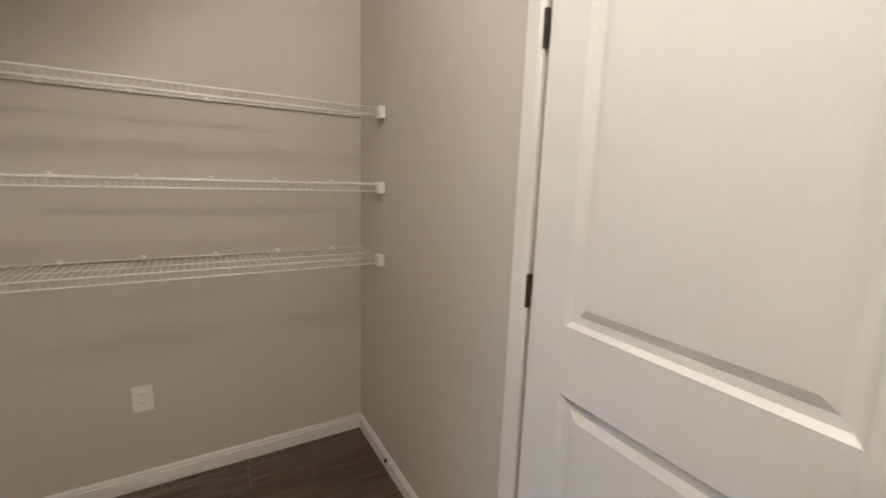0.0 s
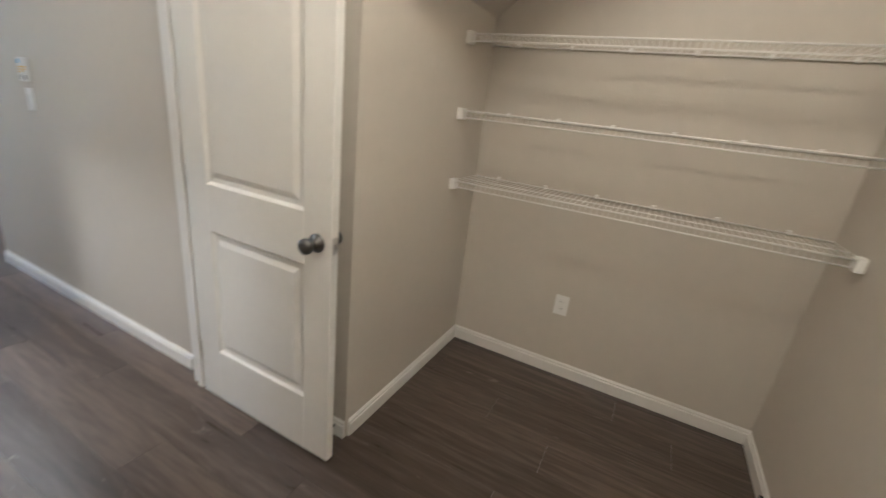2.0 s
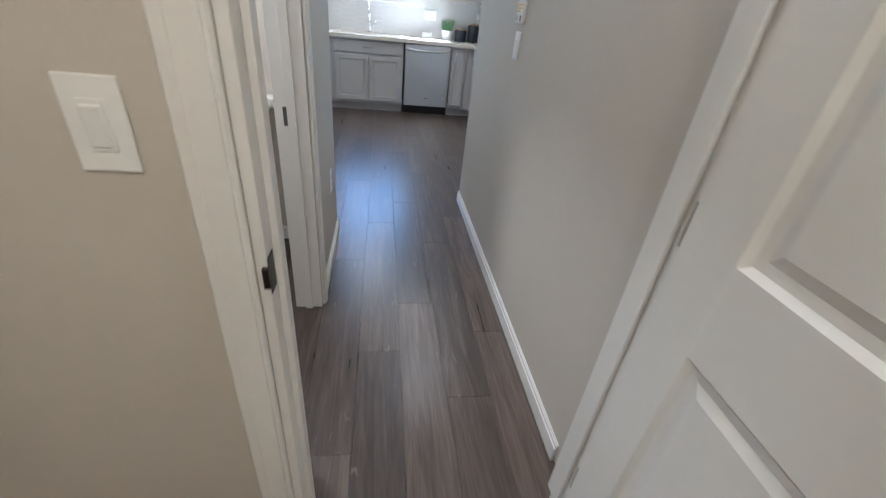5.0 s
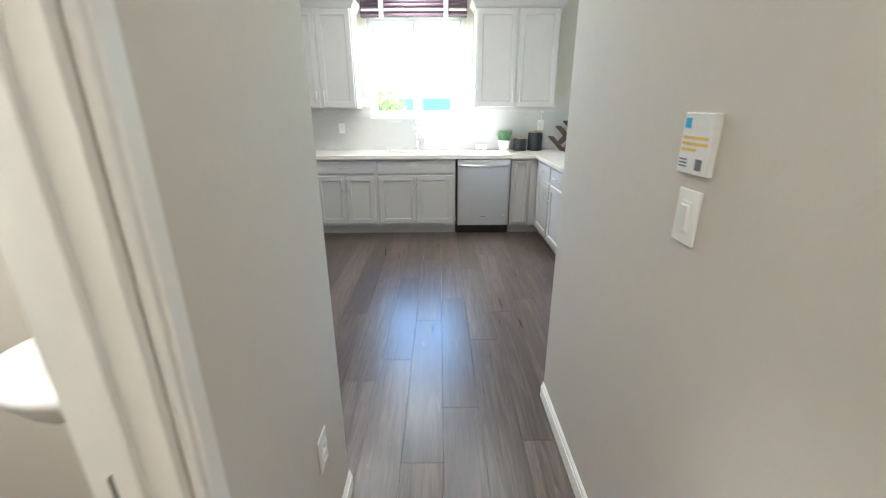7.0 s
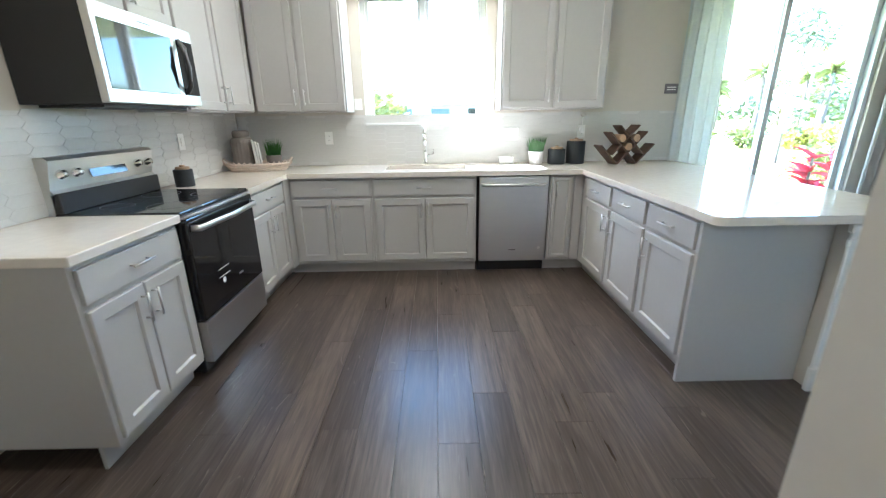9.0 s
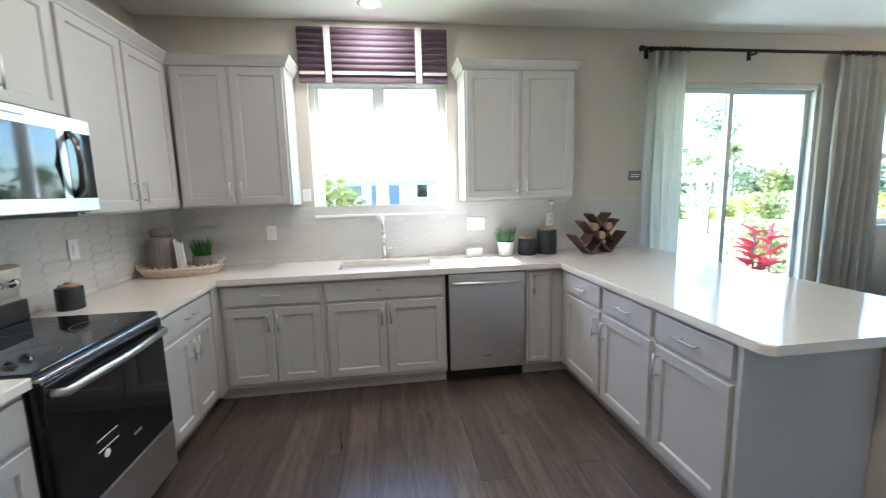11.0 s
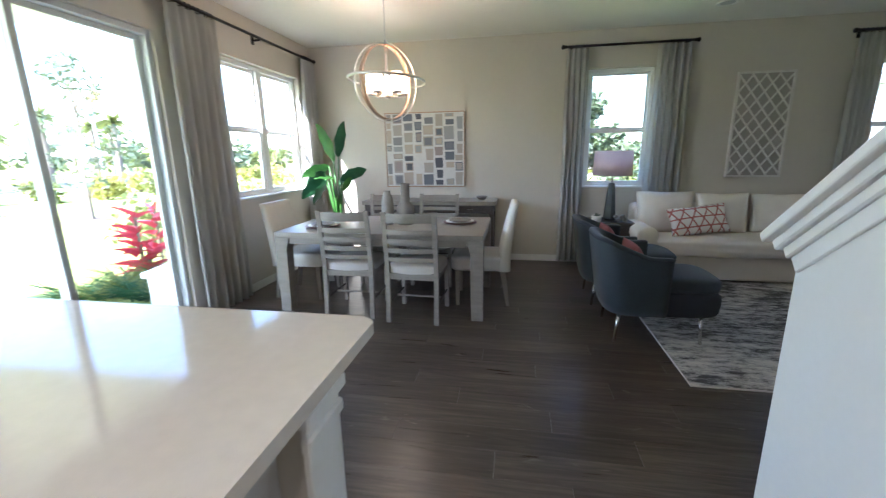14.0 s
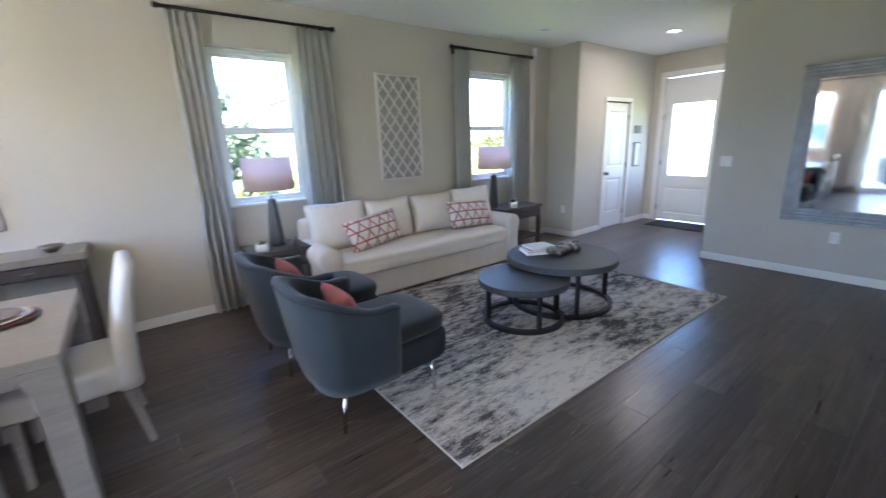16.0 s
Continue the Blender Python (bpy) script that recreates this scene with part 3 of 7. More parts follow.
def room_door(name, label, m, w=0.76, h=2.03, t=0.035, lock=True, hinge_side=1, panels=None, lite=None, hinges=(0.22, 1.02, 1.80), lock_z=0.915):
    root = thing(name, label, "door", kind="structure")
    root.matrix_basis = m
    leaf = part("leaf", door_leaf(w, h, t, panels or [(0.125, w - 0.125, 0.255, 0.822), (0.125, w - 0.125, 1.012, h - 0.125)], lite), door_paint, root)
    for z in hinges:
        bm = tube([(-0.008, t * (hinge_side > 0) + hinge_side * 0.006, z - 0.045), (-0.008, t * (hinge_side > 0) + hinge_side * 0.006, z + 0.045)], 0.008, 10)
        part("hinge", bm, hinge_bronze, root, "dark bronze butt hinge")
        part("hinge_leaf", box(-0.004, -0.0005, 0.002, t - 0.002, z - 0.045, z + 0.045), hinge_bronze, root)
    if lock:
        knob(root, w - 0.062, lock_z, t, dark_steel)
        part("latch_plate", box(w - 0.0005, w + 0.002, 0.006, t - 0.006, 0.885, 0.945), steel, root)
        part("latch_bolt", box(w + 0.002, w + 0.012, 0.012, t - 0.012, 0.905, 0.925, 0.002), steel, root)
    return root


# Pantry door, open flat against the wall; its hinges are on the hall jamb.
room_door("door_1", "white two-panel interior door standing open, dark knob", Matrix.Translation((1.445, 2.006, 0.012)) @ Matrix.Rotation(radians(-90), 4, "Z") @ Matrix.Translation((0, -0.035, 0)), hinge_side=1)
jamb("trim_jamb_1", pose(0.668, 2.0, 0), 0.779, 2.05, 0.12)
casing("trim_casing_1", pose(0.668, 2.0, 0), 0.779, 2.05, right=False, width=0.070)
casing("trim_casing_1b", pose(1.447, 2.12, 0, 0, 0, 180), 0.779, 2.05, left=False, width=0.060)
struct("trim_casing_1c", box(1.449, 1.479, 2.1205, 2.136, 0, 2.11, 0.003), trim_paint, "narrow white casing beside the hall wall", "trim")
strike = thing("strike_plate", "dark strike plate on the white jamb", "strike plate")
part("plate", box(0.6865, 0.6885, 1.998, 2.03, 0.885, 0.955, 0.0008), hinge_bronze, strike)
part("lip", box(0.678, 0.6883, 1.990, 1.9985, 0.90, 0.94, 0.001), hinge_bronze, strike)
# Closed door beside the shelves.
room_door("door_2", "white two-panel interior door, closed, dark hinges and knob", pose(1.298, -0.350, 0.012, 0, 0, 180), hinge_side=-1, panels=[(0.12, 0.64, 0.25, 0.91), (0.12, 0.64, 1.085, 1.905)], hinges=(0.46, 1.14, 1.78), lock_z=0.99)
casing("trim_casing_2", pose(1.305, -0.35, 0, 0, 0, 180), 0.775, 2.05)
jamb("trim_jamb_2", pose(0.53, -0.47, 0), 0.775, 2.05, 0.078)
# Powder room opening off the hall, its door swung inside.
jamb("trim_jamb_3", Matrix.Translation((0.59, 2.27, 0)) @ Matrix.Rotation(radians(90), 4, "Z"), 0.80, 2.06, 0.12)
casing("trim_casing_3", Matrix.Translation((0.59, 2.27, 0)) @ Matrix.Rotation(radians(90), 4, "Z"), 0.80, 2.06, width=0.06)
strike2 = thing("strike_plate", "nickel strike plate on the white powder room jamb", "strike plate")
part("plate", box(0.50, 0.545, 3.0485, 3.0525, 0.88, 0.95, 0.0008), dark_steel, strike2)
# Closet and entry doors.
room_door("door_3", "white two-panel closet door, closed, dark knob", Matrix.Translation((6.98, -1.96, 0.012)) @ Matrix.Rotation(radians(90), 4, "Z"), 0.68, hinge_side=1)
casing("trim_casing_4", Matrix.Translation((6.93, -1.27, 0)) @ Matrix.Rotation(radians(-90), 4, "Z"), 0.70, 2.06)
entry = room_door("door_4", "white entry door with one large glass lite", pose(6.71, -2.76, 0.015, 0, 0, 180), 0.90, 2.43, 0.044, False, -1, [(0.11, 0.79, 0.12, 0.60), (0.11, 0.79, 0.78, 2.02)], lite=1)
bm = bmesh.new()
for a, b, c, d in ((0.10, 0.80, 0.76, 0.80), (0.10, 0.80, 2.0, 2.04), (0.10, 0.14, 0.80, 2.0), (0.76, 0.80, 0.80, 2.0)):
    box(a, b, -0.012, 0.056, c, d, 0.004, 1, bm)
lite = part("lite_frame", bm, trim_paint, entry)
part("glass", box(0.14, 0.76, 0.018, 0.024, 0.80, 2.0), pane_glass, lite).visible_shadow = False
casing("trim_casing_5", pose(6.72, -2.72, 0, 0, 0, 180), 0.92, 2.46, width=0.085)


# ---- windows ----
def window(name, label, m, w, h, cross, rail, mid, sill=True, pieces=1):
    """A window in its opening: x along it from 0, y = 0 the room face of the wall, outside at +y."""
    root = thing(name, label, "window", kind="structure")
    root.matrix_basis = m
    f, y0, y1 = 0.045, 0.07, 0.13
    bm = bmesh.new()
    for a, b, c, d in ((0, w, 0, f), (0, w, h - f, h), (0, f, f, h - f), (w - f, w, f, h - f)):
        box(a, b, y0, y1, c, d, 0.003, 1, bm)
    part("window_frame", bm, frame_white, root)
    xs = [f] + ([w / 2] if cross else []) + [w - f]
    if cross:
        part("mullion", box(w / 2 - mid, w / 2 + mid, y0 - 0.008, y1 + 0.002, f, h - f, 0.003), frame_white, root)
    for i, (a, b) in enumerate(zip(xs, xs[1:])):
        a, b = a + (mid if i else 0), b - (mid if cross and i == 0 else 0)
        zs = [(f, h - f)] if not rail else [(f, rail), (rail, h - f)]
        for k, (lo, hi) in enumerate(zs):
            yy = y0 + (0.008 if k == 0 else 0.03)
            sash = bmesh.new()
            s = 0.03
            for p, q, c, d in ((a, b, lo, lo + s), (a, b, hi - s, hi), (a, a + s, lo + s, hi - s), (b - s, b, lo + s, hi - s)):
                box(p, q, yy, yy + 0.025, c, d, 0.003, 1, sash)
            sh = part("sash", sash, frame_white, root)
            g = part("pane", box(a + s, b - s, yy + 0.010, yy + 0.014, lo + s, hi - s), pane_glass, sh)
            g.visible_shadow = False
    if sill:
        part("window_sill", box(-0.0, w, -0.022, 0.07, -0.004, 0.016, 0.004, 2), frame_white, root, "white painted sill")
    return root


window("window_1", "white framed kitchen sliding window over the sink", pose(KW[0], YW, KW[2]), KW[1] - KW[0], KW[3] - KW[2], True, 0, 0.022)
window("window_2", "white framed double window beside the dining table", pose(DW[0], YW, DW[2]), DW[1] - DW[0], DW[3] - DW[2], True, 0.72, 0.05)
for i, q in enumerate((W1, W2)):
    window(f"window_{3 + i}", "white framed single-hung window behind the sofa", Matrix.Translation((XE, q[1], q[2])) @ Matrix.Rotation(radians(-90), 4, "Z"), q[1] - q[0], q[3] - q[2], False, 0.70, 0)

slider = thing("door_5", "sliding glass patio door in pale aluminium frame, closed", "patio door", (SGD[0], YW, 0), kind="structure")
w, h = SGD[1] - SGD[0], SGD[3]
bm = box(0, w, 0.03, 0.14, h - 0.045, h - 0.002, 0.002)
box(0.001, 0.045, 0.03, 0.14, 0, h - 0.045, 0.002, 1, bm)
box(w - 0.045, w - 0.001, 0.03, 0.14, 0, h - 0.045, 0.002, 1, bm)
box(0.045, w - 0.045, 0.03, 0.14, 0, 0.03, 0.002, 1, bm)
part("frame", bm, frame_alum, slider)
for a, b, yy in ((0.045, w / 2 + 0.025, 0.05), (w / 2 - 0.025, w - 0.045, 0.09)):
    bm = bmesh.new()
    for p, q, c, d in ((a, b, 0.03, 0.11), (a, b, h - 0.085, h - 0.045), (a, a + 0.05, 0.11, h - 0.085), (b - 0.05, b, 0.11, h - 0.085)):
        box(p, q, yy, yy + 0.03, c, d, 0.003, 1, bm)
    pan = part("sliding_panel", bm, frame_alum, slider)
    g = part("pane", box(a + 0.05, b - 0.05, yy + 0.012, yy + 0.017, 0.11, h - 0.085), pane_glass, pan)
    g.visible_shadow = False
part("handle", box(0.062, 0.080, 0.028, 0.05, 0.95, 1.2, 0.004), frame_alum, slider)


# ---- kitchen ----
def shaker(x0, x1, z0, z1, rail=0.058, t=0.019):
    """A recessed-panel door in one piece, its face at y = -t."""
    bm = bmesh.new()
    loops = []
    for inset, y in ((0, 0), (0, -t + 0.004), (0.004, -t), (rail - 0.002, -t), (rail + 0.004, -t + 0.008), (rail + 0.005, -t + 0.0115)):
        loops.append([bm.verts.new((x, y, z)) for x, z in ((x0 + inset, z0 + inset), (x1 - inset, z0 + inset), (x1 - inset, z1 - inset), (x0 + inset, z1 - inset))])
    for a, b in zip(loops, loops[1:]):
        for i in range(4):
            bm.faces.new((a[i], a[(i + 1) % 4], b[(i + 1) % 4], b[i]))
    bm.faces.new(loops[0][::-1])
    bm.faces.new(loops[-1])
    bmesh.ops.recalc_face_normals(bm, faces=bm.faces[:])
    return bm


def pull(parent, x, z, length=0.13, upright=True, y=-0.019):
    """A square bar pull on two posts."""
    h = length / 2
    d = (0, h) if upright else (h, 0)
    bm = tube([(x - d[0], y - 0.030, z - d[1]), (x + d[0], y - 0.030, z + d[1])], 0.0055, 8)
    for s in (-0.75, 0.75):
        tube([(x + d[0] * s, y + 0.001, z + d[1] * s), (x + d[0] * s, y - 0.030, z + d[1] * s)], 0.0045, 8, bm)
    part("handle", bm, steel, parent, "brushed steel bar pull", True)


def base_cabinet(name, label, place, rz, w, doors, drawers=1, depth=0.585, kick=True, pulls="c"):
    """x along the front from 0, the face frame at y = 0 looking to -y."""
    root = thing(name, label, "cabinet", place, rz, "kitchen base cabinets")
    part("body", box(0.001, w - 0.001, 0, depth, 0.105, 0.874, 0.002), cabinet_paint, root)
    part("toe_kick", box(0.001, w - 0.001, 0.075, 0.09, 0.0, 0.1045), cabinet_paint, root)
    g = 0.022
    top = 0.852
    if drawers:
        n = drawers
        dw = (w - g * 2 - (n - 1) * 2 * g) / n
        for i in range(n):
            x0 = g + i * (dw + 2 * g)
            d = part("drawer", box(x0, x0 + dw, -0.019, 0, 0.715, top, 0.003, 2), cabinet_paint, root)
            if pulls != "none":
                pull(d, x0 + dw / 2, 0.785, 0.13, False)
        top = 0.69
    gap = 0.006
    dw = (w - 2 * g - (doors - 1) * gap) / doors if doors else 0
    for i in range(doors):
        x0 = g + i * (dw + gap)
        d = part("door", shaker(x0, x0 + dw, 0.135, top, 0.058 if dw > 0.2 else 0.03), cabinet_paint, root)
        side = 1 if (doors == 2 and i == 0) or (doors == 1 and pulls == "r") else -1
        if doors == 1 and pulls == "l":
            side = -1
        if pulls != "x":
            pull(d, x0 + dw / 2 + side * (dw / 2 - 0.03), top - 0.10, 0.13, True)
    return root


def wall_cabinet(name, label, place, rz, w, z0, z1, doors, depth=0.315):
    root = thing(name, label, "cabinet", place, rz, "kitchen wall cabinets")
    part("body", box(0.001, w - 0.001, 0, depth, z0, z1, 0.002), cabinet_paint, root)
    g, gap = 0.016, 0.022
    dw = (w - 2 * g - (doors - 1) * gap) / doors
    for i in range(doors):
        x0 = g + i * (dw + gap)
        d = part("door", shaker(x0, x0 + dw, z0 + 0.012, z1 - 0.012), cabinet_paint, root)
        side = 1 if i == 0 else -1
        pull(d, x0 + dw / 2 + side * (dw / 2 - 0.03), z0 + 0.12, 0.13, True)
    return root


def crown(place, rz, w, left, right, z=2.395, depth=0.315):
    """Flared moulding round the top of a wall cabinet; it is a run of its own."""
    bm = bmesh.new()
    prof = [(0.0, 0.0), (0.012, 0.0), (0.016, 0.018), (0.045, 0.055), (0.052, 0.06), (0.052, 0.075), (0.0, 0.075)]
    path = []
    if left:
        path.append((0, depth, -1, 0))
    path += [(0, 0, -1 if left else 0, -1), (w, 0, 1 if right else 0, -1)]
    if right:
        path.append((w, depth, 1, 0))
    rings = [[bm.verts.new((x + ox * o, y + oy * o, z + h)) for o, h in prof] for x, y, ox, oy in path]
    for a, b in zip(rings, rings[1:]):
        for i in range(len(prof)):
            j = (i + 1) % len(prof)
            bm.faces.new((a[i], a[j], b[j], b[i]))
    bm.faces.new(rings[0])
    bm.faces.new(rings[-1][::-1])
    bmesh.ops.recalc_face_normals(bm, faces=bm.faces[:])
    ob = struct("trim_crown", bm, cabinet_paint, "grey painted crown moulding along the wall cabinets", "trim")
    ob.matrix_basis = pose(*place, 0, 0, rz)


FB, FL, FP = 7.235, -0.485, 2.045   # face frames of the back, left and peninsula runs
GREY = "grey painted shaker base cabinet, steel bar pulls"
base_cabinet("base_cabinet", GREY + ", two doors", (-0.46, FB, 0), 0, 0.70, 2)
base_cabinet("base_cabinet", "grey painted shaker sink cabinet with false drawer front", (0.24, FB, 0), 0, 0.89, 2, 1, pulls="c")
base_cabinet("base_cabinet", "narrow grey painted shaker cabinet beside the dishwasher", (1.755, FB, 0), 0, 0.21, 1, 0, pulls="l")
base_cabinet("base_cabinet", GREY + ", beside the range", (FL, 6.475, 0), 90, 0.64, 2)
base_cabinet("base_cabinet", GREY + ", at the counter's end", (FL, 5.085, 0), 90, 0.62, 2)
base_cabinet("base_cabinet", GREY + ", in the peninsula corner", (FP, 7.14, 0), -90, 0.53, 1, 1, pulls="r")
base_cabinet("base_cabinet", GREY + ", in the peninsula", (FP, 6.61, 0), -90, 0.51, 1, 1, pulls="l")
base_cabinet("base_cabinet", GREY + ", at the peninsula's end", (FP, 6.10, 0), -90, 0.50, 1, 1, pulls="l")
bm = box(-0.485, -0.461, 7.112, FB + 0.02, 0.105, 0.874, 0.002)
box(-0.575, -0.560, 7.112, FB + 0.09, 0.0, 0.1045, 0, 1, bm)
box(-0.560, -0.459, FB + 0.075, FB + 0.09, 0.0, 0.1045, 0, 1, bm)
struct("trim_filler", bm, cabinet_paint, "grey painted filler strip in the cabinet corner", "trim")
struct("trim_filler_b", box(1.967, 2.045, FB - 0.002, FB + 0.02, 0.105, 0.874, 0.002), cabinet_paint, "grey painted filler strip in the cabinet corner", "trim")
bm = box(FP, FP + 0.02, 7.142, FB - 0.004, 0.105, 0.874, 0.002)
box(FP + 0.075, FP + 0.09, 7.142, FB + 0.09, 0.0, 0.1045, 0, 1, bm)
box(1.966, FP + 0.075, FB + 0.075, FB + 0.09, 0.0, 0.1045, 0, 1, bm)
struct("trim_filler_c", bm, cabinet_paint, "grey painted filler strip in the cabinet corner", "trim")
struct("trim_end_panel", box(2.028, 2.655, 5.575, 5.597, 0.0, 0.874, 0.002), cabinet_paint, "grey painted end panel of the peninsula", "trim")
pony = struct("wall_peninsula", box(2.66, 2.80, 5.50, 7.815, 0, 0.872, 0.003), wall_paint, "greige low wall behind the peninsula cabinets", "wall")
bm = box(2.645, 2.815, 5.482, 5.4995, 0, 0.872, 0.003)
box(2.632, 2.828, 5.470, 5.4995, 0, 0.135, 0.006, 1, bm)
box(2.636, 2.824, 5.474, 5.4995, 0.76, 0.80, 0.006, 1, bm)
box(2.628, 2.832, 5.466, 5.4995, 0.83, 0.872, 0.006, 1, bm)
struct("trim_post", bm, trim_paint, "white trim boards capping the end of the low wall", "trim")
baseboard(2.80, 5.50, 2.80, 7.815)

wall_cabinet("wall_cabinet", "grey painted shaker wall cabinet, two tall doors", (-0.775, 6.505, 0), 90, 0.99, 1.40, 2.40, 2)
wall_cabinet("wall_cabinet", "grey painted shaker wall cabinet above the microwave", (-0.775, 5.715, 0), 90, 0.79, 1.86, 2.40, 2)
wall_cabinet("wall_cabinet", "grey painted shaker wall cabinet in the corner by the window", (-0.755, 7.51, 0), 0, 0.785, 1.40, 2.40, 2)
wall_cabinet("wall_cabinet", "grey painted shaker wall cabinet between sink window and patio door", (1.35, 7.51, 0), 0, 0.905, 1.40, 2.40, 2)
crown((-0.755, 7.51, 0), 0, 0.785, False, True)
crown((1.35, 7.51, 0), 0, 0.905, True, True)
crown((-0.775, 5.715, 0), 90, 1.80, True, False)

# Quartz worktop in one piece, with the sink cut out of it.
SINK = (0.34, 1.06, 7.36, 7.72)
bm = bmesh.new()
xs, ys = [-1.088, -0.452, SINK[0], SINK[1], 2.010], [6.462, 7.185, SINK[2], SINK[3], YW - 0.002]
grid = [[bm.verts.new((x, y, 0.875)) for y in ys] for x in xs]
cells = [bm.faces.new((grid[i][j], grid[i + 1][j], grid[i + 1][j + 1], grid[i][j + 1])) for i in range(4) for j in range(4) if (i == 0 or j > 0) and (i, j) != (2, 2)]
up = bmesh.ops.extrude_face_region(bm, geom=cells)
bmesh.ops.translate(bm, vec=(0, 0, 0.04), verts=[g for g in up["geom"] if isinstance(g, bmesh.types.BMVert)])
bmesh.ops.recalc_face_normals(bm, faces=bm.faces[:])
counter = tagged(made("worktop", bm, quartz), "cream speckled quartz worktop with rounded edge, along the back wall", "worktop")
bm = bmesh.new()
r, pts = 0.05, []
for cx, cy, a0 in ((2.011 + r, 5.465 + r, 180), (3.10 - r, 5.465 + r, 270)):
    pts += [(cx + r * math.cos(radians(a0 + k * 15)), cy + r * math.sin(radians(a0 + k * 15))) for k in range(7)]
pts += [(3.10, YW - 0.002), (2.011, YW - 0.002)]
rings = [[bm.verts.new((x, y, z)) for x, y in pts] for z in (0.875, 0.915)]
bm.faces.new(rings[0][::-1])
top = bm.faces.new(rings[1])
for i in range(len(pts)):
    j = (i + 1) % len(pts)
    bm.faces.new((rings[0][i], rings[0][j], rings[1][j], rings[1][i]))
bmesh.ops.bevel(bm, geom=list(top.edges), offset=0.008, segments=3, affect="EDGES", profile=0.5)
part("peninsula_top", bm, quartz, counter, "wide peninsula top with rounded corners")
end_top = tagged(made("worktop", box(-1.088, -0.452, 5.07, 5.708, 0.875, 0.915, 0.005, 2), quartz), "short cream quartz worktop beside the range", "worktop")

sink = thing("sink", "undermount stainless steel sink under the window", "sink")
bm = bmesh.new()
x0, x1, y0, y1 = SINK
for a, b, c, d, lo, hi in ((x0 - 0.01, x0, y0, y1, 0.70, 0.874), (x1, x1 + 0.01, y0, y1, 0.70, 0.874), (x0 - 0.01, x1 + 0.01, y0 - 0.01, y0, 0.70, 0.874), (x0 - 0.01, x1 + 0.01, y1, y1 + 0.01, 0.70, 0.874), (x0 - 0.01, x1 + 0.01, y0 - 0.01, y1 + 0.01, 0.69, 0.70)):
    box(a, b, c, d, lo, hi, 0, 1, bm)
part("basin", bm, steel, sink)
part("drain", lathe([(0, 0.002), (0.04, 0.002), (0.045, 0.0)], 20, at=(0.70, 7.54, 0.70)), chrome, sink, "", True)
tap = thing("faucet", "tall chrome pull-down kitchen faucet behind the sink", "faucet", (0.685, 7.765, 0.915))
part("base", lathe([(0, 0), (0.028, 0), (0.028, 0.01), (0.019, 0.02), (0.017, 0.12), (0.0, 0.12)], 20), chrome, tap, "", True)
neck = [(0, 0, 0.12), (0, 0, 0.28)] + [(0, -0.10 + 0.10 * math.cos(radians(a)), 0.28 + 0.10 * math.sin(radians(a))) for a in range(20, 181, 20)]
part("spout", tube(neck, 0.012, 12), chrome, tap, "", True)
part("spray_head", tube([(0, -0.20, 0.285), (0, -0.20, 0.19)], [0.013, 0.018], 12), chrome, tap, "", True)
part("lever", tube([(0.015, 0, 0.09), (0.06, 0, 0.095), (0.075, 0, 0.10), (0.077, 0, 0.14)], 0.007, 8), chrome, tap, "", True)

dish = thing("dishwasher", "stainless steel dishwasher with pocket bar handle", "dishwasher", (1.145, FB - 0.012, 0))
part("body", box(0.004, 0.596, 0.012, 0.55, 0.11, 0.870), black_plastic, dish)
part("door", box(0.006, 0.594, -0.022, 0.012, 0.115, 0.862, 0.006, 2), steel, dish)
part("handle", tube([(0.03, -0.024, 0.80), (0.05, -0.055, 0.797), (0.30, -0.064, 0.795), (0.55, -0.055, 0.797), (0.57, -0.024, 0.80)], 0.013, 10, flat=0.7), steel, dish, "bowed steel bar handle", True)
part("kick_plate", box(0.0, 0.60, 0.075, 0.095, 0.0, 0.11), black_plastic, dish, "black kick plate")
part("badge", box(0.27, 0.33, -0.0235, -0.0215, 0.215, 0.222), dark_steel, dish)
part("sticker", lathe([(0, 0), (0.013, 0.0), (0.013, 0.001), (0, 0.001)], 16, at=(0, 0, 0)), plate_white, dish).matrix_basis = pose(0.535, -0.0222, 0.235, 90)

# Range: x along its front from 0, front at y = 0.
rng = thing("range", "stainless and black glass electric range with smooth top", "range", (-0.470, 5.713, 0), 90)
part("body", box(0.003, 0.737, 0.02, 0.60, 0.02, 0.90, 0.003), black_plastic, rng)
part("cooktop", box(0.0, 0.740, -0.015, 0.585, 0.90, 0.922, 0.006, 2), black_glass, rng, "black ceramic glass cooktop")
for x, y, rr in ((0.19, 0.15, 0.10), (0.55, 0.15, 0.08), (0.19, 0.42, 0.075), (0.55, 0.42, 0.10)):
    part("burner_ring", lathe([(rr, 0.9225), (rr + 0.003, 0.9225), (rr + 0.003, 0.9228), (rr, 0.9228)], 36, at=(x, y, 0), closed=True), sign_grey, rng)
odoor = part("oven_door", box(0.004, 0.736, -0.035, 0.02, 0.335, 0.885, 0.006, 2), black_glass, rng, "black glass oven door")
part("trim_bar", box(0.004, 0.736, -0.030, 0.015, 0.886, 0.899, 0.002), steel, rng)
part("handle", tube([(0.03, -0.036, 0.835), (0.05, -0.075, 0.832), (0.37, -0.088, 0.830), (0.69, -0.075, 0.832), (0.71, -0.036, 0.835)], 0.017, 12, flat=0.65), steel, odoor, "bowed steel oven handle", True)
for z, a in ((0.545, 0.20), (0.500, 0.20)):
    part("print_line", box(a, a + 0.12, -0.0362, -0.035, z, z + 0.004), plate_white, odoor)
part("sticker", moved(lathe([(0, 0), (0.017, 0), (0.017, 0.001), (0, 0.001)], 16), pose(0.245, -0.0355, 0.475, 90)), plate_white, odoor)
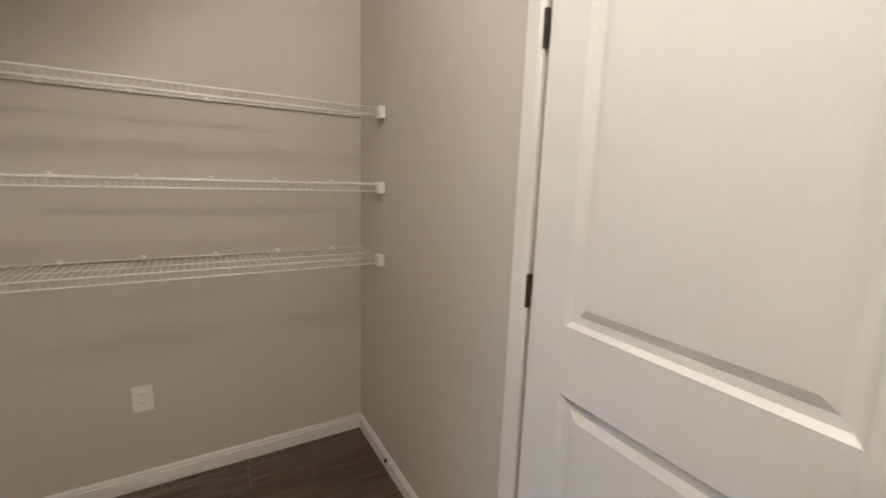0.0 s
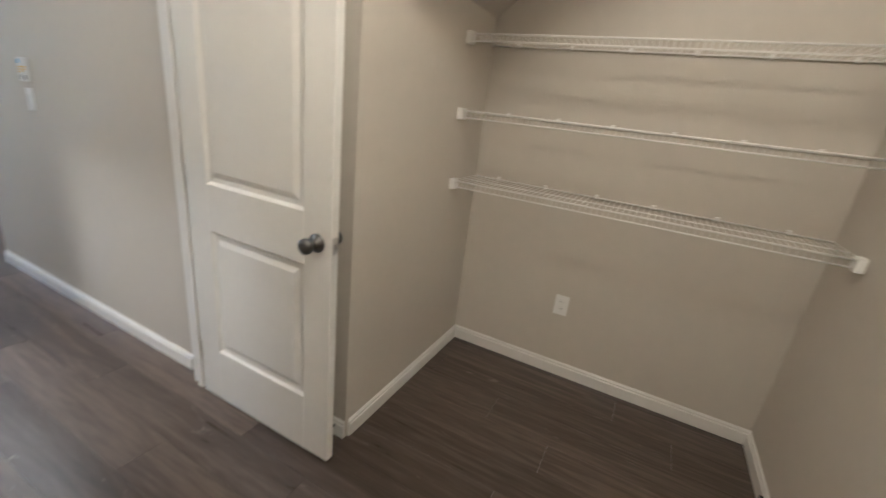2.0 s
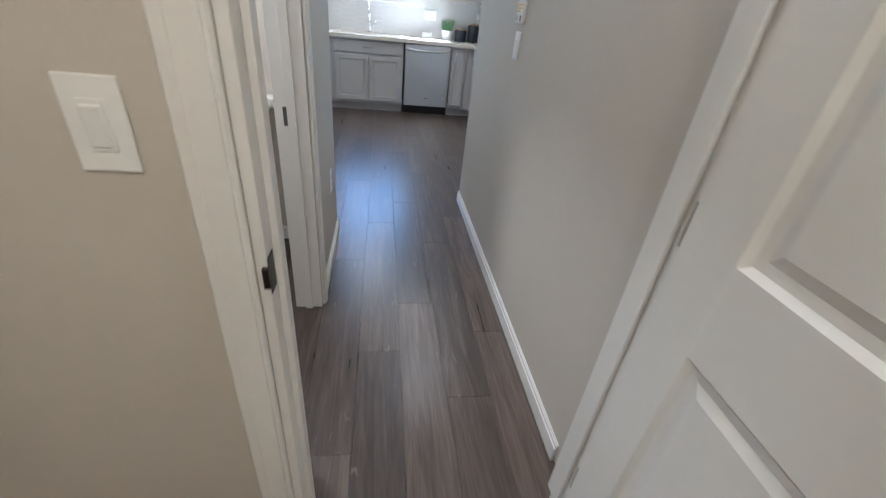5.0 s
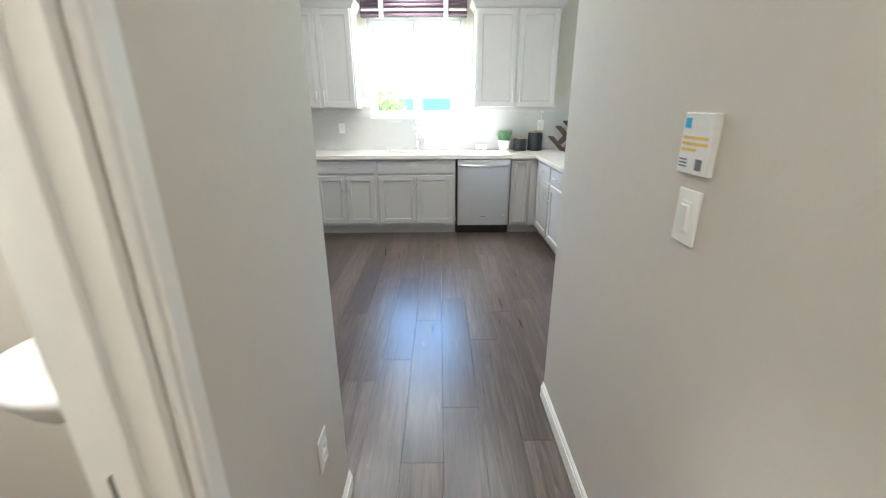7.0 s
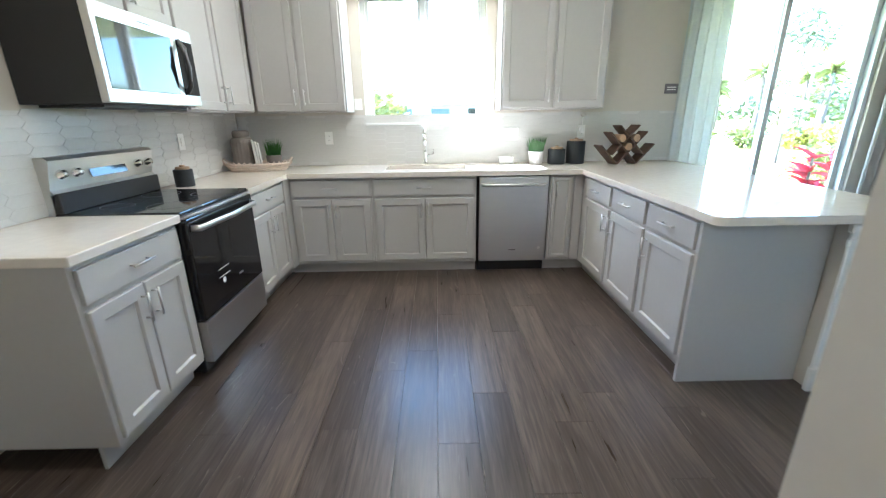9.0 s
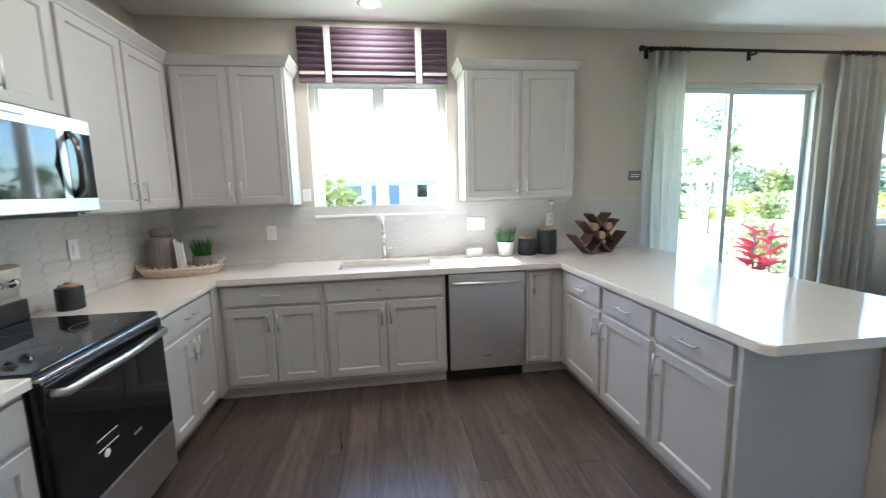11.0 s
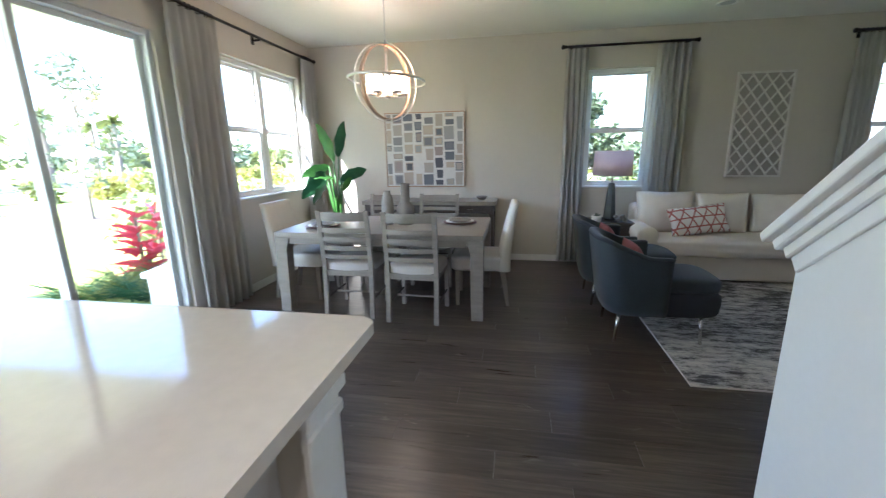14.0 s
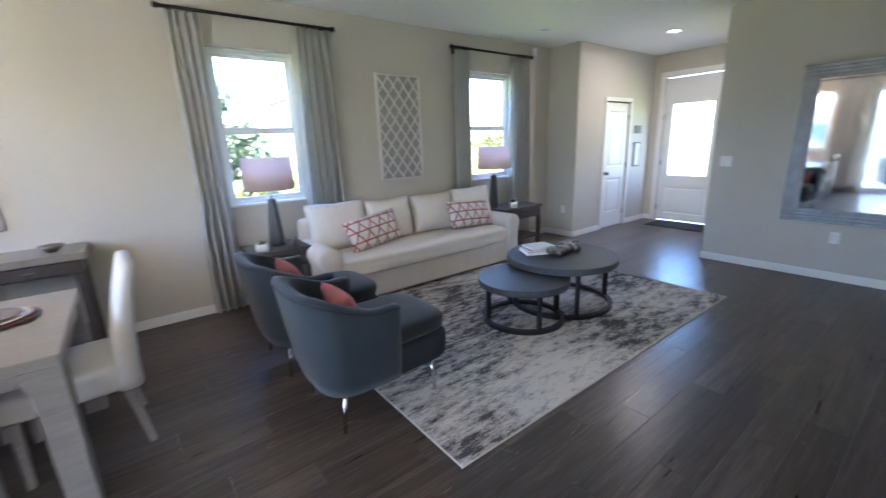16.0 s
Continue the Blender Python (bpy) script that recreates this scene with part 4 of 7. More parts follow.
part("badge", box(0.42, 0.47, -0.0362, -0.035, 0.44, 0.452), steel, odoor)
part("storage_drawer", box(0.004, 0.736, -0.032, 0.02, 0.085, 0.325, 0.006, 2), steel, rng, "stainless storage drawer")
part("foot_rail", box(0.03, 0.71, 0.05, 0.07, 0.0, 0.085), black_plastic, rng)
bm = bmesh.new()
quad = [(0.585, 0.905), (0.625, 0.905), (0.625, 1.19), (0.565, 1.19), (0.545, 1.175), (0.575, 1.035), (0.56, 1.02)]
for x in (0.004, 0.736):
    bm.faces.new([bm.verts.new((x, y, z)) for y, z in quad])
bm.verts.ensure_lookup_table()
for i in range(7):
    j = (i + 1) % 7
    bm.faces.new((bm.verts[i], bm.verts[j], bm.verts[7 + j], bm.verts[7 + i]))
bmesh.ops.recalc_face_normals(bm, faces=bm.faces[:])
part("lower_guard", box(0.004, 0.736, 0.54, 0.584, 0.922, 1.02, 0.004), black_plastic, rng)
guard = part("control_panel", bm, steel, rng, "stainless control panel leaning back")
tilt = pose(0, 0.5605, 1.105, 78, 0, 0)
part("display", moved(box(0.24, 0.50, -0.035, 0.035, 0.0, 0.004, 0.001), tilt), black_glass, guard, "blue-lit dark display")
for x in (0.06, 0.15, 0.59, 0.68):
    part("control_knob", moved(lathe([(0.024, 0), (0.024, 0.012), (0.019, 0.016), (0.018, 0.034), (0, 0.036)], 20), pose(x, 0.5605, 1.105, 78, 0, 0)), chrome, guard, "", True)

mwv = thing("microwave", "stainless over-the-range microwave with black window", "microwave", (-0.69, 5.735, 0), 90)
part("body", box(0.003, 0.762, 0.02, 0.395, 1.425, 1.853, 0.003), black_plastic, mwv)
part("grease_filter", box(0.05, 0.71, 0.05, 0.35, 1.412, 1.424), black_metal, mwv)
mdoor = part("door", box(0.0, 0.765, -0.02, 0.02, 1.43, 1.85, 0.005, 2), steel, mwv, "stainless door frame")
part("door_window", box(0.03, 0.555, -0.0225, -0.018, 1.49, 1.785, 0.002), black_glass, mdoor, "dark reflective window")
part("control_strip", box(0.60, 0.757, -0.0225, -0.018, 1.49, 1.785, 0.002), black_glass, mdoor)
part("handle", tube([(0.625, -0.02, 1.50), (0.612, -0.055, 1.54), (0.605, -0.068, 1.64), (0.612, -0.055, 1.74), (0.625, -0.02, 1.78)], 0.014, 10), dark_steel, mdoor, "arched steel handle", True)
part("name_plate", box(0.30, 0.40, -0.0215, -0.0195, 1.812, 1.82), dark_steel, mdoor)


def wall_plate(label, m, w=0.075, h=0.118, kind="outlet", category="outlet"):
    """A cover plate on a wall: face at -y, wall at y = 0."""
    root = thing("wall_plate" if kind != "switch" else "light_switch", label, category, group="wall plates")
    root.matrix_basis = m
    n = max(1, round(w / 0.08))
    part("plate", box(-w / 2, w / 2, -0.006, -0.0005, -h / 2, h / 2, 0.0025, 2), plate_white, root)
    for i in range(n):
        x = (i - (n - 1) / 2) * 0.046
        if kind == "switch":
            bm = box(x - 0.017, x + 0.017, -0.0085, -0.0055, -0.034, 0.034, 0.001)
            part("rocker_frame", bm, plate_white, root)
            part("rocker", moved(box(x - 0.013, x + 0.013, -0.012, -0.0075, -0.028, 0.028, 0.002), pose(0, 0, 0, 3)), plate_white, root)
        elif kind == "outlet":
            for z in (-0.02, 0.02):
                part("socket", box(x - 0.015, x + 0.015, -0.0078, -0.0055, z - 0.014, z + 0.014, 0.003, 2), plate_white, root)
                for sx in (-0.006, 0.006):
                    part("slot", box(x + sx - 0.001, x + sx + 0.001, -0.0082, -0.0075, z - 0.004, z + 0.005), black_plastic, root)
    return root


RM90, R90, R180 = Matrix.Rotation(radians(-90), 4, "Z"), Matrix.Rotation(radians(90), 4, "Z"), Matrix.Rotation(radians(180), 4, "Z")
T = Matrix.Translation
wall_plate("white outlet plate low on the pantry wall", T((2.63, 0.655, 0.433)) @ RM90)
wall_plate("white rocker switch beside the pantry door", T((0.508, 2.0, 1.157)), 0.073, 0.124, "switch", "switch")
wall_plate("white rocker switch on the hall wall", T((1.48, 3.466, 1.198)) @ RM90, 0.078, 0.116, "switch", "switch")
wall_plate("white outlet plate low on the hall wall", T((0.59, 3.60, 0.44)) @ R90)
wall_plate("white outlet on the tiled backsplash", T((-0.23, YW - 0.010, 1.17)))
wall_plate("white rocker switch on the tiled backsplash beside the range", T((-1.08, 6.88, 1.20)) @ R90, 0.075, 0.118, "switch", "switch")
wall_plate("white double switch plate on the backsplash", T((1.495, YW - 0.010, 1.185)), 0.165, 0.118, "switch", "switch")
wall_plate("white outlet on the backsplash above the canister", T((2.18, YW - 0.010, 1.20)))
wall_plate("white switch plate on the mirror wall", T((4.98, -0.62, 1.19)) @ R180, 0.118, 0.118, "switch", "switch")
wall_plate("white outlet under the mirror", T((3.93, -0.62, 0.44)) @ R180)
wall_plate("white outlet low on the closet return wall", T((7.12, -0.5, 0.42)) @ R180)
wall_plate("white low-voltage plate beside the window", T((0.07, YW, 1.47)), 0.07, 0.10, "blank", "wall plate")
plug = thing("plug_in", "white plug-in air freshener on the backsplash outlet", "air freshener", (2.18, YW - 0.018, 1.215))
part("body", cushion(0.045, 0.035, 0.05, 3, 5, at=(0, -0.018, 0)), plate_white, plug, "", True)
part("bulb", cushion(0.05, 0.035, 0.035, 2.5, 5, at=(0.0, -0.018, 0.135)), plate_white, plug, "", True)
part("stem", tube([(0, -0.018, 0.02), (0, -0.018, 0.13)], 0.003, 6), plate_white, plug)
notice = thing("notice_card", "white printed notice box on the hall wall", "sign", group="signs")
notice.matrix_basis = T((1.48, 3.466, 1.348)) @ RM90
part("card", box(-0.052, 0.052, -0.014, -0.0005, -0.060, 0.060, 0.002), paper, notice)
part("blue_mark", box(-0.045, -0.026, -0.0152, -0.0138, 0.030, 0.050), print_blue, notice)
for z, a in ((0.012, 0.040), (0.000, 0.040), (-0.012, 0.005)):
    part("text_line", box(-0.045, a, -0.0150, -0.0138, z - 0.003, z + 0.003), print_orange, notice)
for z in (-0.032, -0.039, -0.046):
    part("small_line", box(-0.045, -0.018, -0.0150, -0.0138, z - 0.0015, z + 0.0015), print_grey, notice)
part("dark_block", box(0.012, 0.032, -0.0152, -0.0138, -0.05, -0.028), print_grey, notice)
sign = thing("wall_sign", "small dark grey sign beside the patio door drape", "sign", (2.995, YW, 1.57), group="signs")
part("plaque", box(-0.06, 0.06, -0.012, -0.0005, -0.043, 0.043, 0.002), sign_grey, sign)
for z in (0.012, -0.008):
    part("text_bar", box(-0.042, 0.042, -0.0132, -0.0118, z - 0.004, z + 0.004), plate_white, sign)

# Roman blind over the sink window.
blind = thing("window_blind", "raised plum roman blind with two pale bands", "window blind", (0.08, YW - 0.055, 2.36))
part("valance", box(0, 1.19, 0.02, 0.05, 0.0, 0.42, 0.004), plum_blind, blind)
bm = bmesh.new()
for k in range(9):
    z = 0.025 + k * 0.045
    tube([(0.002, 0.02, z), (1.188, 0.02, z)], 0.018, 8, bm, flat=0.6)
part("fold", bm, plum_blind, blind, "", True)
part("hem", box(0.002, 1.188, 0.006, 0.03, 0.0, 0.03, 0.004), plum_blind, blind)
for x0, x1 in ((0.01, 0.20), (0.265, 0.92), (0.985, 1.18)):
    part("braid", box(x0, x1, -0.001, 0.008, 0.055, 0.078, 0.002), band_cloth, blind, "pale braid stripe")
for x0 in (0.208, 0.928):
    part("band", box(x0, x0 + 0.05, -0.003, 0.012, -0.004, 0.422, 0.002), band_cloth, blind, "pale vertical band")


# Things on the worktop.
def canister(place, r, h, lid=True, body=canister_black):
    root = thing("canister", "matt black canister with a pale wooden lid" if lid else "black canister", "canister", place, group="black canisters")
    part("jar", lathe([(0, 0), (r * 0.97, 0), (r, 0.006), (r, h - 0.006), (r * 0.96, h), (0, h)], 28), body, root, "", True)
    part("lid", lathe([(0, h), (r * 0.72, h), (r * 0.74, h + 0.012), (r * 0.7, h + 0.016), (0, h + 0.016)], 24), pale_wood, root, "pale wooden lid", True)
    part("knob", lathe([(0, h + 0.016), (0.016, h + 0.016), (0.018, h + 0.028), (0, h + 0.030)], 16), pale_wood, root, "", True)
    return root


def blade(bm, base, tip, w, bend, n=5):
    """A narrow grass-like leaf."""
    base, tip = Vector(base), Vector(tip)
    side = (tip - base).cross(Vector((0.3, 0.8, 0.1))).normalized()
    rows_ = []
    for k in range(n + 1):
        t = k / n
        p = base.lerp(tip, t) + Vector(bend) * t * t
        ww = w * (1 - t) ** 0.7
        rows_.append((bm.verts.new(p - side * ww / 2), bm.verts.new(p + side * ww / 2)))
    for a, b in zip(rows_, rows_[1:]):
        bm.faces.new((a[0], a[1], b[1], b[0]))


def grass_pot(place, r, h, top, label, pot_mat, ribs=True, spread=0.6, seed=1):
    rnd = random.Random(seed)
    root = thing("potted_grass", label, "plant", place, group="potted grasses")
    n = 36
    bm = bmesh.new()
    rings_ = []
    for f, z in ((0.78, 0), (0.86, h * 0.3), (0.95, h * 0.75), (1.0, h), (0.9, h), (0.88, h * 0.85)):
        rings_.append([bm.verts.new((r * f * (1 - (0.04 if ribs and i % 2 and z < h * 0.8 else 0)) * math.cos(2 * math.pi * i / n), r * f * (1 - (0.04 if ribs and i % 2 and z < h * 0.8 else 0)) * math.sin(2 * math.pi * i / n), z)) for i in range(n)])
    for a, b in zip(rings_, rings_[1:]):
        for i in range(n):
            bm.faces.new((a[i], a[(i + 1) % n], b[(i + 1) % n], b[i]))
    bm.faces.new(rings_[0][::-1])
    bm.faces.new(rings_[-1])
    part("pot", bm, pot_mat, root)
    bm = bmesh.new()
    for k in range(170):
        a, q = rnd.uniform(0, 6.283), r * 0.8 * rnd.random() ** 0.5
        b = (q * math.cos(a), q * math.sin(a), h * 0.85)
        t = (b[0] * (1 + spread), b[1] * (1 + spread), h + top * rnd.uniform(0.65, 1.05))
        blade(bm, b, t, 0.006, (rnd.uniform(-0.02, 0.02), rnd.uniform(-0.02, 0.02), -0.005), 3)
    part("grass", bm, leaf_light, root)


grass_pot((1.73, 7.69, 0.915), 0.074, 0.115, 0.14, "white ribbed pot of green grass on the worktop", ceramic_white, seed=4)
canister((1.915, 7.66, 0.915), 0.079, 0.135)
canister((2.095, 7.67, 0.915), 0.084, 0.205)
canister((-0.95, 6.62, 0.915), 0.060, 0.115)

rack = thing("wine_rack", "dark walnut crossed-board rack holding pale rolled napkins", "wine rack", (2.50, 7.56, 0.915), 14)
for x, z, half in ((0.19, 0.090, 0.12), (0.045, 0.145, 0.20), (-0.03, 0.215, 0.18)):
    for s in (-1, 1):
        bm = box(-half, half, -0.06, 0.06, -0.007, 0.007, 0.002)
        part("board", moved(bm, pose(s * x, 0.0006 * s, z, 0, -44 * s, 0)), walnut, rack)
for x, z in ((0.0, 0.157), (-0.0745, 0.231), (0.0745, 0.231)):
    part("roll", moved(lathe([(0, -0.07), (0.030, -0.07), (0.034, -0.066), (0.034, 0.066), (0.030, 0.07), (0, 0.07)], 18), pose(x, 0, z, 90, 0, 0)), pale_wood, rack, "pale rolled bundle", False)

tray = thing("tray", "whitewashed woven oval tray on the corner worktop", "tray", (-0.80, 7.50, 0.915), 8)
bm = bmesh.new()
lathe([(0, 0.0), (0.15, 0.0), (0.15, 0.008), (0, 0.008)], 32, bm)
part("base", moved(bm, Matrix.Diagonal((1.55, 0.9, 1, 1))), wicker, tray)
for z, rr in ((0.016, 0.155), (0.034, 0.165), (0.052, 0.175), (0.060, 0.178)):
    part("weave", tube([(1.55 * rr * math.cos(2 * math.pi * i / 40), 0.9 * rr * math.sin(2 * math.pi * i / 40), z + 0.003 * (i % 2)) for i in range(40)], 0.009, 6, closed=True), wicker, tray, "", True)
part("open_rim", tube([(1.55 * 0.184 * math.cos(2 * math.pi * i / 72), 0.9 * 0.184 * math.sin(2 * math.pi * i / 72), 0.058 + 0.024 * (i % 2)) for i in range(72)], 0.004, 6, closed=True), wicker, tray, "open looped rim", True)
for s in (-1, 1):
    part("handle", tube([(s * 0.255, -0.05, 0.06), (s * 0.285, -0.03, 0.095), (s * 0.29, 0.0, 0.105), (s * 0.285, 0.03, 0.095), (s * 0.255, 0.05, 0.06)], 0.008, 8), wicker, tray, "", True)
jug = thing("jar", "ribbed grey-brown ceramic lidded jar in the tray", "jar", (-0.935, 7.53, 0.9235))
bm = lathe([(0, 0), (0.085, 0), (0.092, 0.02), (0.094, 0.235), (0.085, 0.265), (0.064, 0.28), (0, 0.28)], 40)
for v in bm.verts:
    if 0.015 < v.co.z < 0.25:
        a = math.atan2(v.co.y, v.co.x)
        k = 1 - 0.03 * (round(a / (2 * math.pi) * 40) % 2)
        v.co.x, v.co.y = v.co.x * k, v.co.y * k
part("body", bm, ceramic_grey, jug)
part("lid", lathe([(0.066, 0.28), (0.070, 0.283), (0.070, 0.325), (0.058, 0.335), (0, 0.335)], 28), ceramic_grey, jug, "", True)
for k, x in enumerate((-0.80, -0.778, -0.756)):
    card = thing("recipe_book", "thin upright cream booklet in the tray", "book", (x, 7.47, 0.9235), 25, "booklets in the tray")
    part("cover", moved(box(-0.008, 0.008, -0.06, 0.06, 0, 0.255 - 0.012 * k, 0.002), pose(0, 0, 0, 0, -4, 0)), paper, card)
grass_pot((-0.675, 7.55, 0.9235), 0.068, 0.12, 0.15, "grey pot of dark green grass in the tray", ceramic_grey, False, 0.5, 9)
caddy = thing("soap_dish", "small clear sponge holder behind the sink", "sponge holder", (1.45, 7.70, 0.915))
part("dish", box(-0.07, 0.07, -0.03, 0.03, 0, 0.07, 0.006), tile_glaze, caddy)


def downlight(place, label, lit=True):
    root = thing("recessed_light" if lit else "ceiling_speaker", label, "ceiling light" if lit else "speaker", place)
    part("trim_ring", lathe([(0.066, -0.001), (0.098, -0.001), (0.095, -0.010), (0.068, -0.006)], 32, closed=True), plate_white, root, "", True)
    part("lens" if lit else "grille", lathe([(0, -0.004), (0.067, -0.004)], 28), can_glow if lit else frame_alum, root)


downlight((0.67, 7.50, CEIL), "lit recessed ceiling light above the sink")
downlight((5.95, -1.15, CEIL), "lit recessed ceiling light in the entry")
# Fixtures for the added, unseen kitchen and hall downlights.
for cx, cy in UNSEEN_CANS:
    downlight((cx, cy, CEIL), "unseen recessed ceiling light, inferred and added over the kitchen floor")
downlight((1.03, 2.70, CEIL), "unseen recessed ceiling light, inferred and added in the hall")
downlight((6.78, 3.03, CEIL), "round ceiling speaker above the sofa", False)
downlight((6.79, 0.45, CEIL), "round ceiling speaker near the entry", False)
bm = None

# ---- pantry and powder room ----
for z in (1.06, 1.40, 1.735):
    sh = thing("wire_shelf", "white coated wire shelf clipped to the nook walls", "shelf", (2.315, -0.35, z), group="pantry wire shelves")
    L = 1.63
    for name, x, zz, rr in (("front_rail", 0.0, 0.0, 0.0042), ("lip_rail", 0.004, -0.030, 0.0036), ("back_rail", 0.305, 0.0, 0.0036), ("mid_rail", 0.15, -0.004, 0.003)):
        part(name, tube([(x, 0.004, zz), (x, L - 0.004, zz)], rr, 6), wire_white, sh, "", True)
    bm = bmesh.new()
    for k in range(64):
        y = 0.015 + k * (L - 0.03) / 63
        tube([(0.306, y, 0.003), (0.0, y, 0.004), (0.002, y, -0.030)], 0.0014, 4, bm)
    tagged(part("wire_grid", bm, wire_white, sh), kind="stuff")
    for y0 in (0.0005, L - 0.0305):
        part("end_bracket", box(-0.018, 0.03, y0, y0 + 0.030, -0.042, 0.012, 0.004, 2), wire_white, sh, "white plastic end bracket")
    for k in range(6):
        y = 0.15 + k * 0.265
        part("wall_clip", box(0.300, 0.3145, y, y + 0.018, -0.006, 0.014, 0.002), wire_white, sh)
stop = thing("door_stop", "small dark rubber-tipped door stop on the baseboard", "door stop", (1.546, 1.33, 0.05))
part("stem", tube([(0.0, 0, 0), (-0.03, 0, 0)], 0.006, 8), black_metal, stop)
part("tip", tube([(-0.03, 0, 0), (-0.042, 0, 0)], 0.010, 10), black_plastic, stop)
stop2 = thing("door_stop", "small dark rubber-tipped door stop on the baseboard", "door stop", (2.213, -0.336, 0.055))
part("tip", tube([(0, 0, 0), (0, 0.012, 0)], 0.009, 10), black_plastic, stop2)

basin = thing("pedestal_sink", "white ceramic pedestal sink in the powder room", "sink", (0.10, 3.729, 0))
bm = lathe([(0, 0.70), (0.10, 0.70), (0.19, 0.76), (0.23, 0.82), (0.235, 0.85), (0.205, 0.85), (0.16, 0.79), (0, 0.76)], 32)
for v in bm.verts:
    v.co.y = v.co.y * 0.85 - 0.205
part("bowl", bm, ceramic_white, basin, "", True)
part("deck", box(-0.23, 0.23, -0.08, -0.002, 0.80, 0.852, 0.012, 2), ceramic_white, basin)
part("pedestal", lathe([(0, 0), (0.11, 0), (0.085, 0.08), (0.075, 0.5), (0.10, 0.70), (0, 0.70)], 24, at=(0, -0.17, 0)), ceramic_white, basin, "", True)
part("tap", tube([(0, -0.05, 0.852), (0, -0.05, 0.93), (0, -0.09, 0.955), (0, -0.14, 0.94)], 0.011, 10), chrome, basin, "chrome tap", True)
towel = thing("towel_ring", "dark metal towel ring on the powder room wall", "towel ring", (0.20, 3.729, 1.12))
part("mount", tube([(0, 0, 0), (0, -0.05, 0)], 0.018, 12), black_metal, towel, "", True)
part("ring", tube([(0.07 * math.sin(2 * math.pi * i / 24), -0.045, -0.07 + 0.07 * math.cos(2 * math.pi * i / 24)) for i in range(24)], 0.005, 6, closed=True), dark_steel, towel, "", True)


# ---- dining ----
def drape_panel(name, label, m, w, h, folds, material, flare=1.0, seed=0):
    """A gathered curtain: x along the rod, hanging from z = 0 down, folds in y."""
    rnd = random.Random(seed)
    root = thing(name, label, "curtain", group="linen drapes")
    root.matrix_basis = m
    bm = bmesh.new()
    nx, nz = folds * 8, 14
    ph = rnd.uniform(0, 6)
    grid = []
    for j in range(nz + 1):
        v = j / nz
        row = []
        for i in range(nx + 1):
            u = i / nx
            amp = 0.022 + 0.022 * v
            spread = w * (1 + (flare - 1) * v)
            x = (u - 0.5) * spread + 0.006 * math.sin(9 * v + 5 * u + ph)
            y = amp * math.sin(2 * math.pi * folds * u + ph + 0.35 * math.sin(4 * v + ph)) + 0.008 * math.sin(23 * u + 3 * v)
            row.append(bm.verts.new((x, y, -h * v + 0.006 * math.sin(2 * math.pi * folds * u + ph) * v)))
        grid.append(row)
    for a, b in zip(grid, grid[1:]):
        for i in range(nx):
            bm.faces.new((a[i], a[i + 1], b[i + 1], b[i]))
    cloth = part("cloth", bm, material, root, "", True)
    sol = cloth.modifiers.new("thick", "SOLIDIFY")
    sol.thickness = 0.003
    return root


def curtain_rod(label, m, length, brackets, rings):
    root = thing("curtain_rod", label, "curtain rod", group="bronze curtain rods")
    root.matrix_basis = m
    part("rod", tube([(0, 0, 0), (length, 0, 0)], 0.014, 12), rod_bronze, root, "", True)
    for x, s in ((0, -1), (length, 1)):
        bm = lathe([(0, 0), (0.018, 0.0), (0.020, 0.012), (0.016, 0.02), (0.026, 0.035), (0.026, 0.048), (0.012, 0.060), (0, 0.062)], 16)
        part("finial", moved(bm, pose(x, 0, 0, 0, 90 * s, 0)), rod_bronze, root, "", True)
    for x in brackets:
        bm = box(x - 0.012, x + 0.012, 0.0, 0.085, -0.028, -0.012, 0.002)
        box(x - 0.02, x + 0.02, 0.078, 0.088, -0.06, 0.03, 0.002, 1, bm)
        part("bracket", bm, rod_bronze, root)
    for x in rings:
        part("ring", tube([(x, 0.022 * math.cos(2 * math.pi * i / 16), -0.004 + 0.022 * math.sin(2 * math.pi * i / 16)) for i in range(16)], 0.004, 6, closed=True), rod_bronze, root, "", True)


RZ = 2.652
curtain_rod("long dark bronze curtain rod above the patio door", T((3.0, YW - 0.09, RZ)), 4.35, (0.06, 1.08, 2.30, 3.20, 4.25), [0.05 + 0.045 * i for i in range(9)] + [1.98 + 0.05 * i for i in range(11)] + [4.12 + 0.04 * i for i in range(6)])
drape_panel("curtain", "pale linen drape hanging at the patio door", T((3.20, YW - 0.09, RZ - 0.025)), 0.36, 2.60, 4, sheer, 1.05, 2)
drape_panel("curtain", "grey linen drape between patio door and window", T((5.24, YW - 0.09, RZ - 0.025)), 0.56, 2.60, 6, drape, 1.12, 5)
drape_panel("curtain", "sunlit linen drape in the dining corner", T((7.23, YW - 0.09, RZ - 0.025)), 0.34, 2.60, 5, drape, 1.15, 7)
for yc, s in ((3.78, 1), (0.775, 2)):
    M = T((XE - 0.09, yc + 0.70, RZ - 0.005)) @ RM90
    curtain_rod("dark bronze curtain rod above the living room window", M, 1.40, (0.05, 1.35), [0.03 + 0.04 * i for i in range(6)] + [1.14 + 0.04 * i for i in range(6)])
    drape_panel("curtain", "grey linen drape beside the living room window", M @ T((0.135, 0, -0.025)), 0.24, 2.59, 4, drape, 1.1, 10 + s)
    drape_panel("curtain", "translucent grey linen drape beside the living room window", M @ T((1.20, 0, -0.025)), 0.36, 2.59, 5, sheer, 1.3, 20 + s)

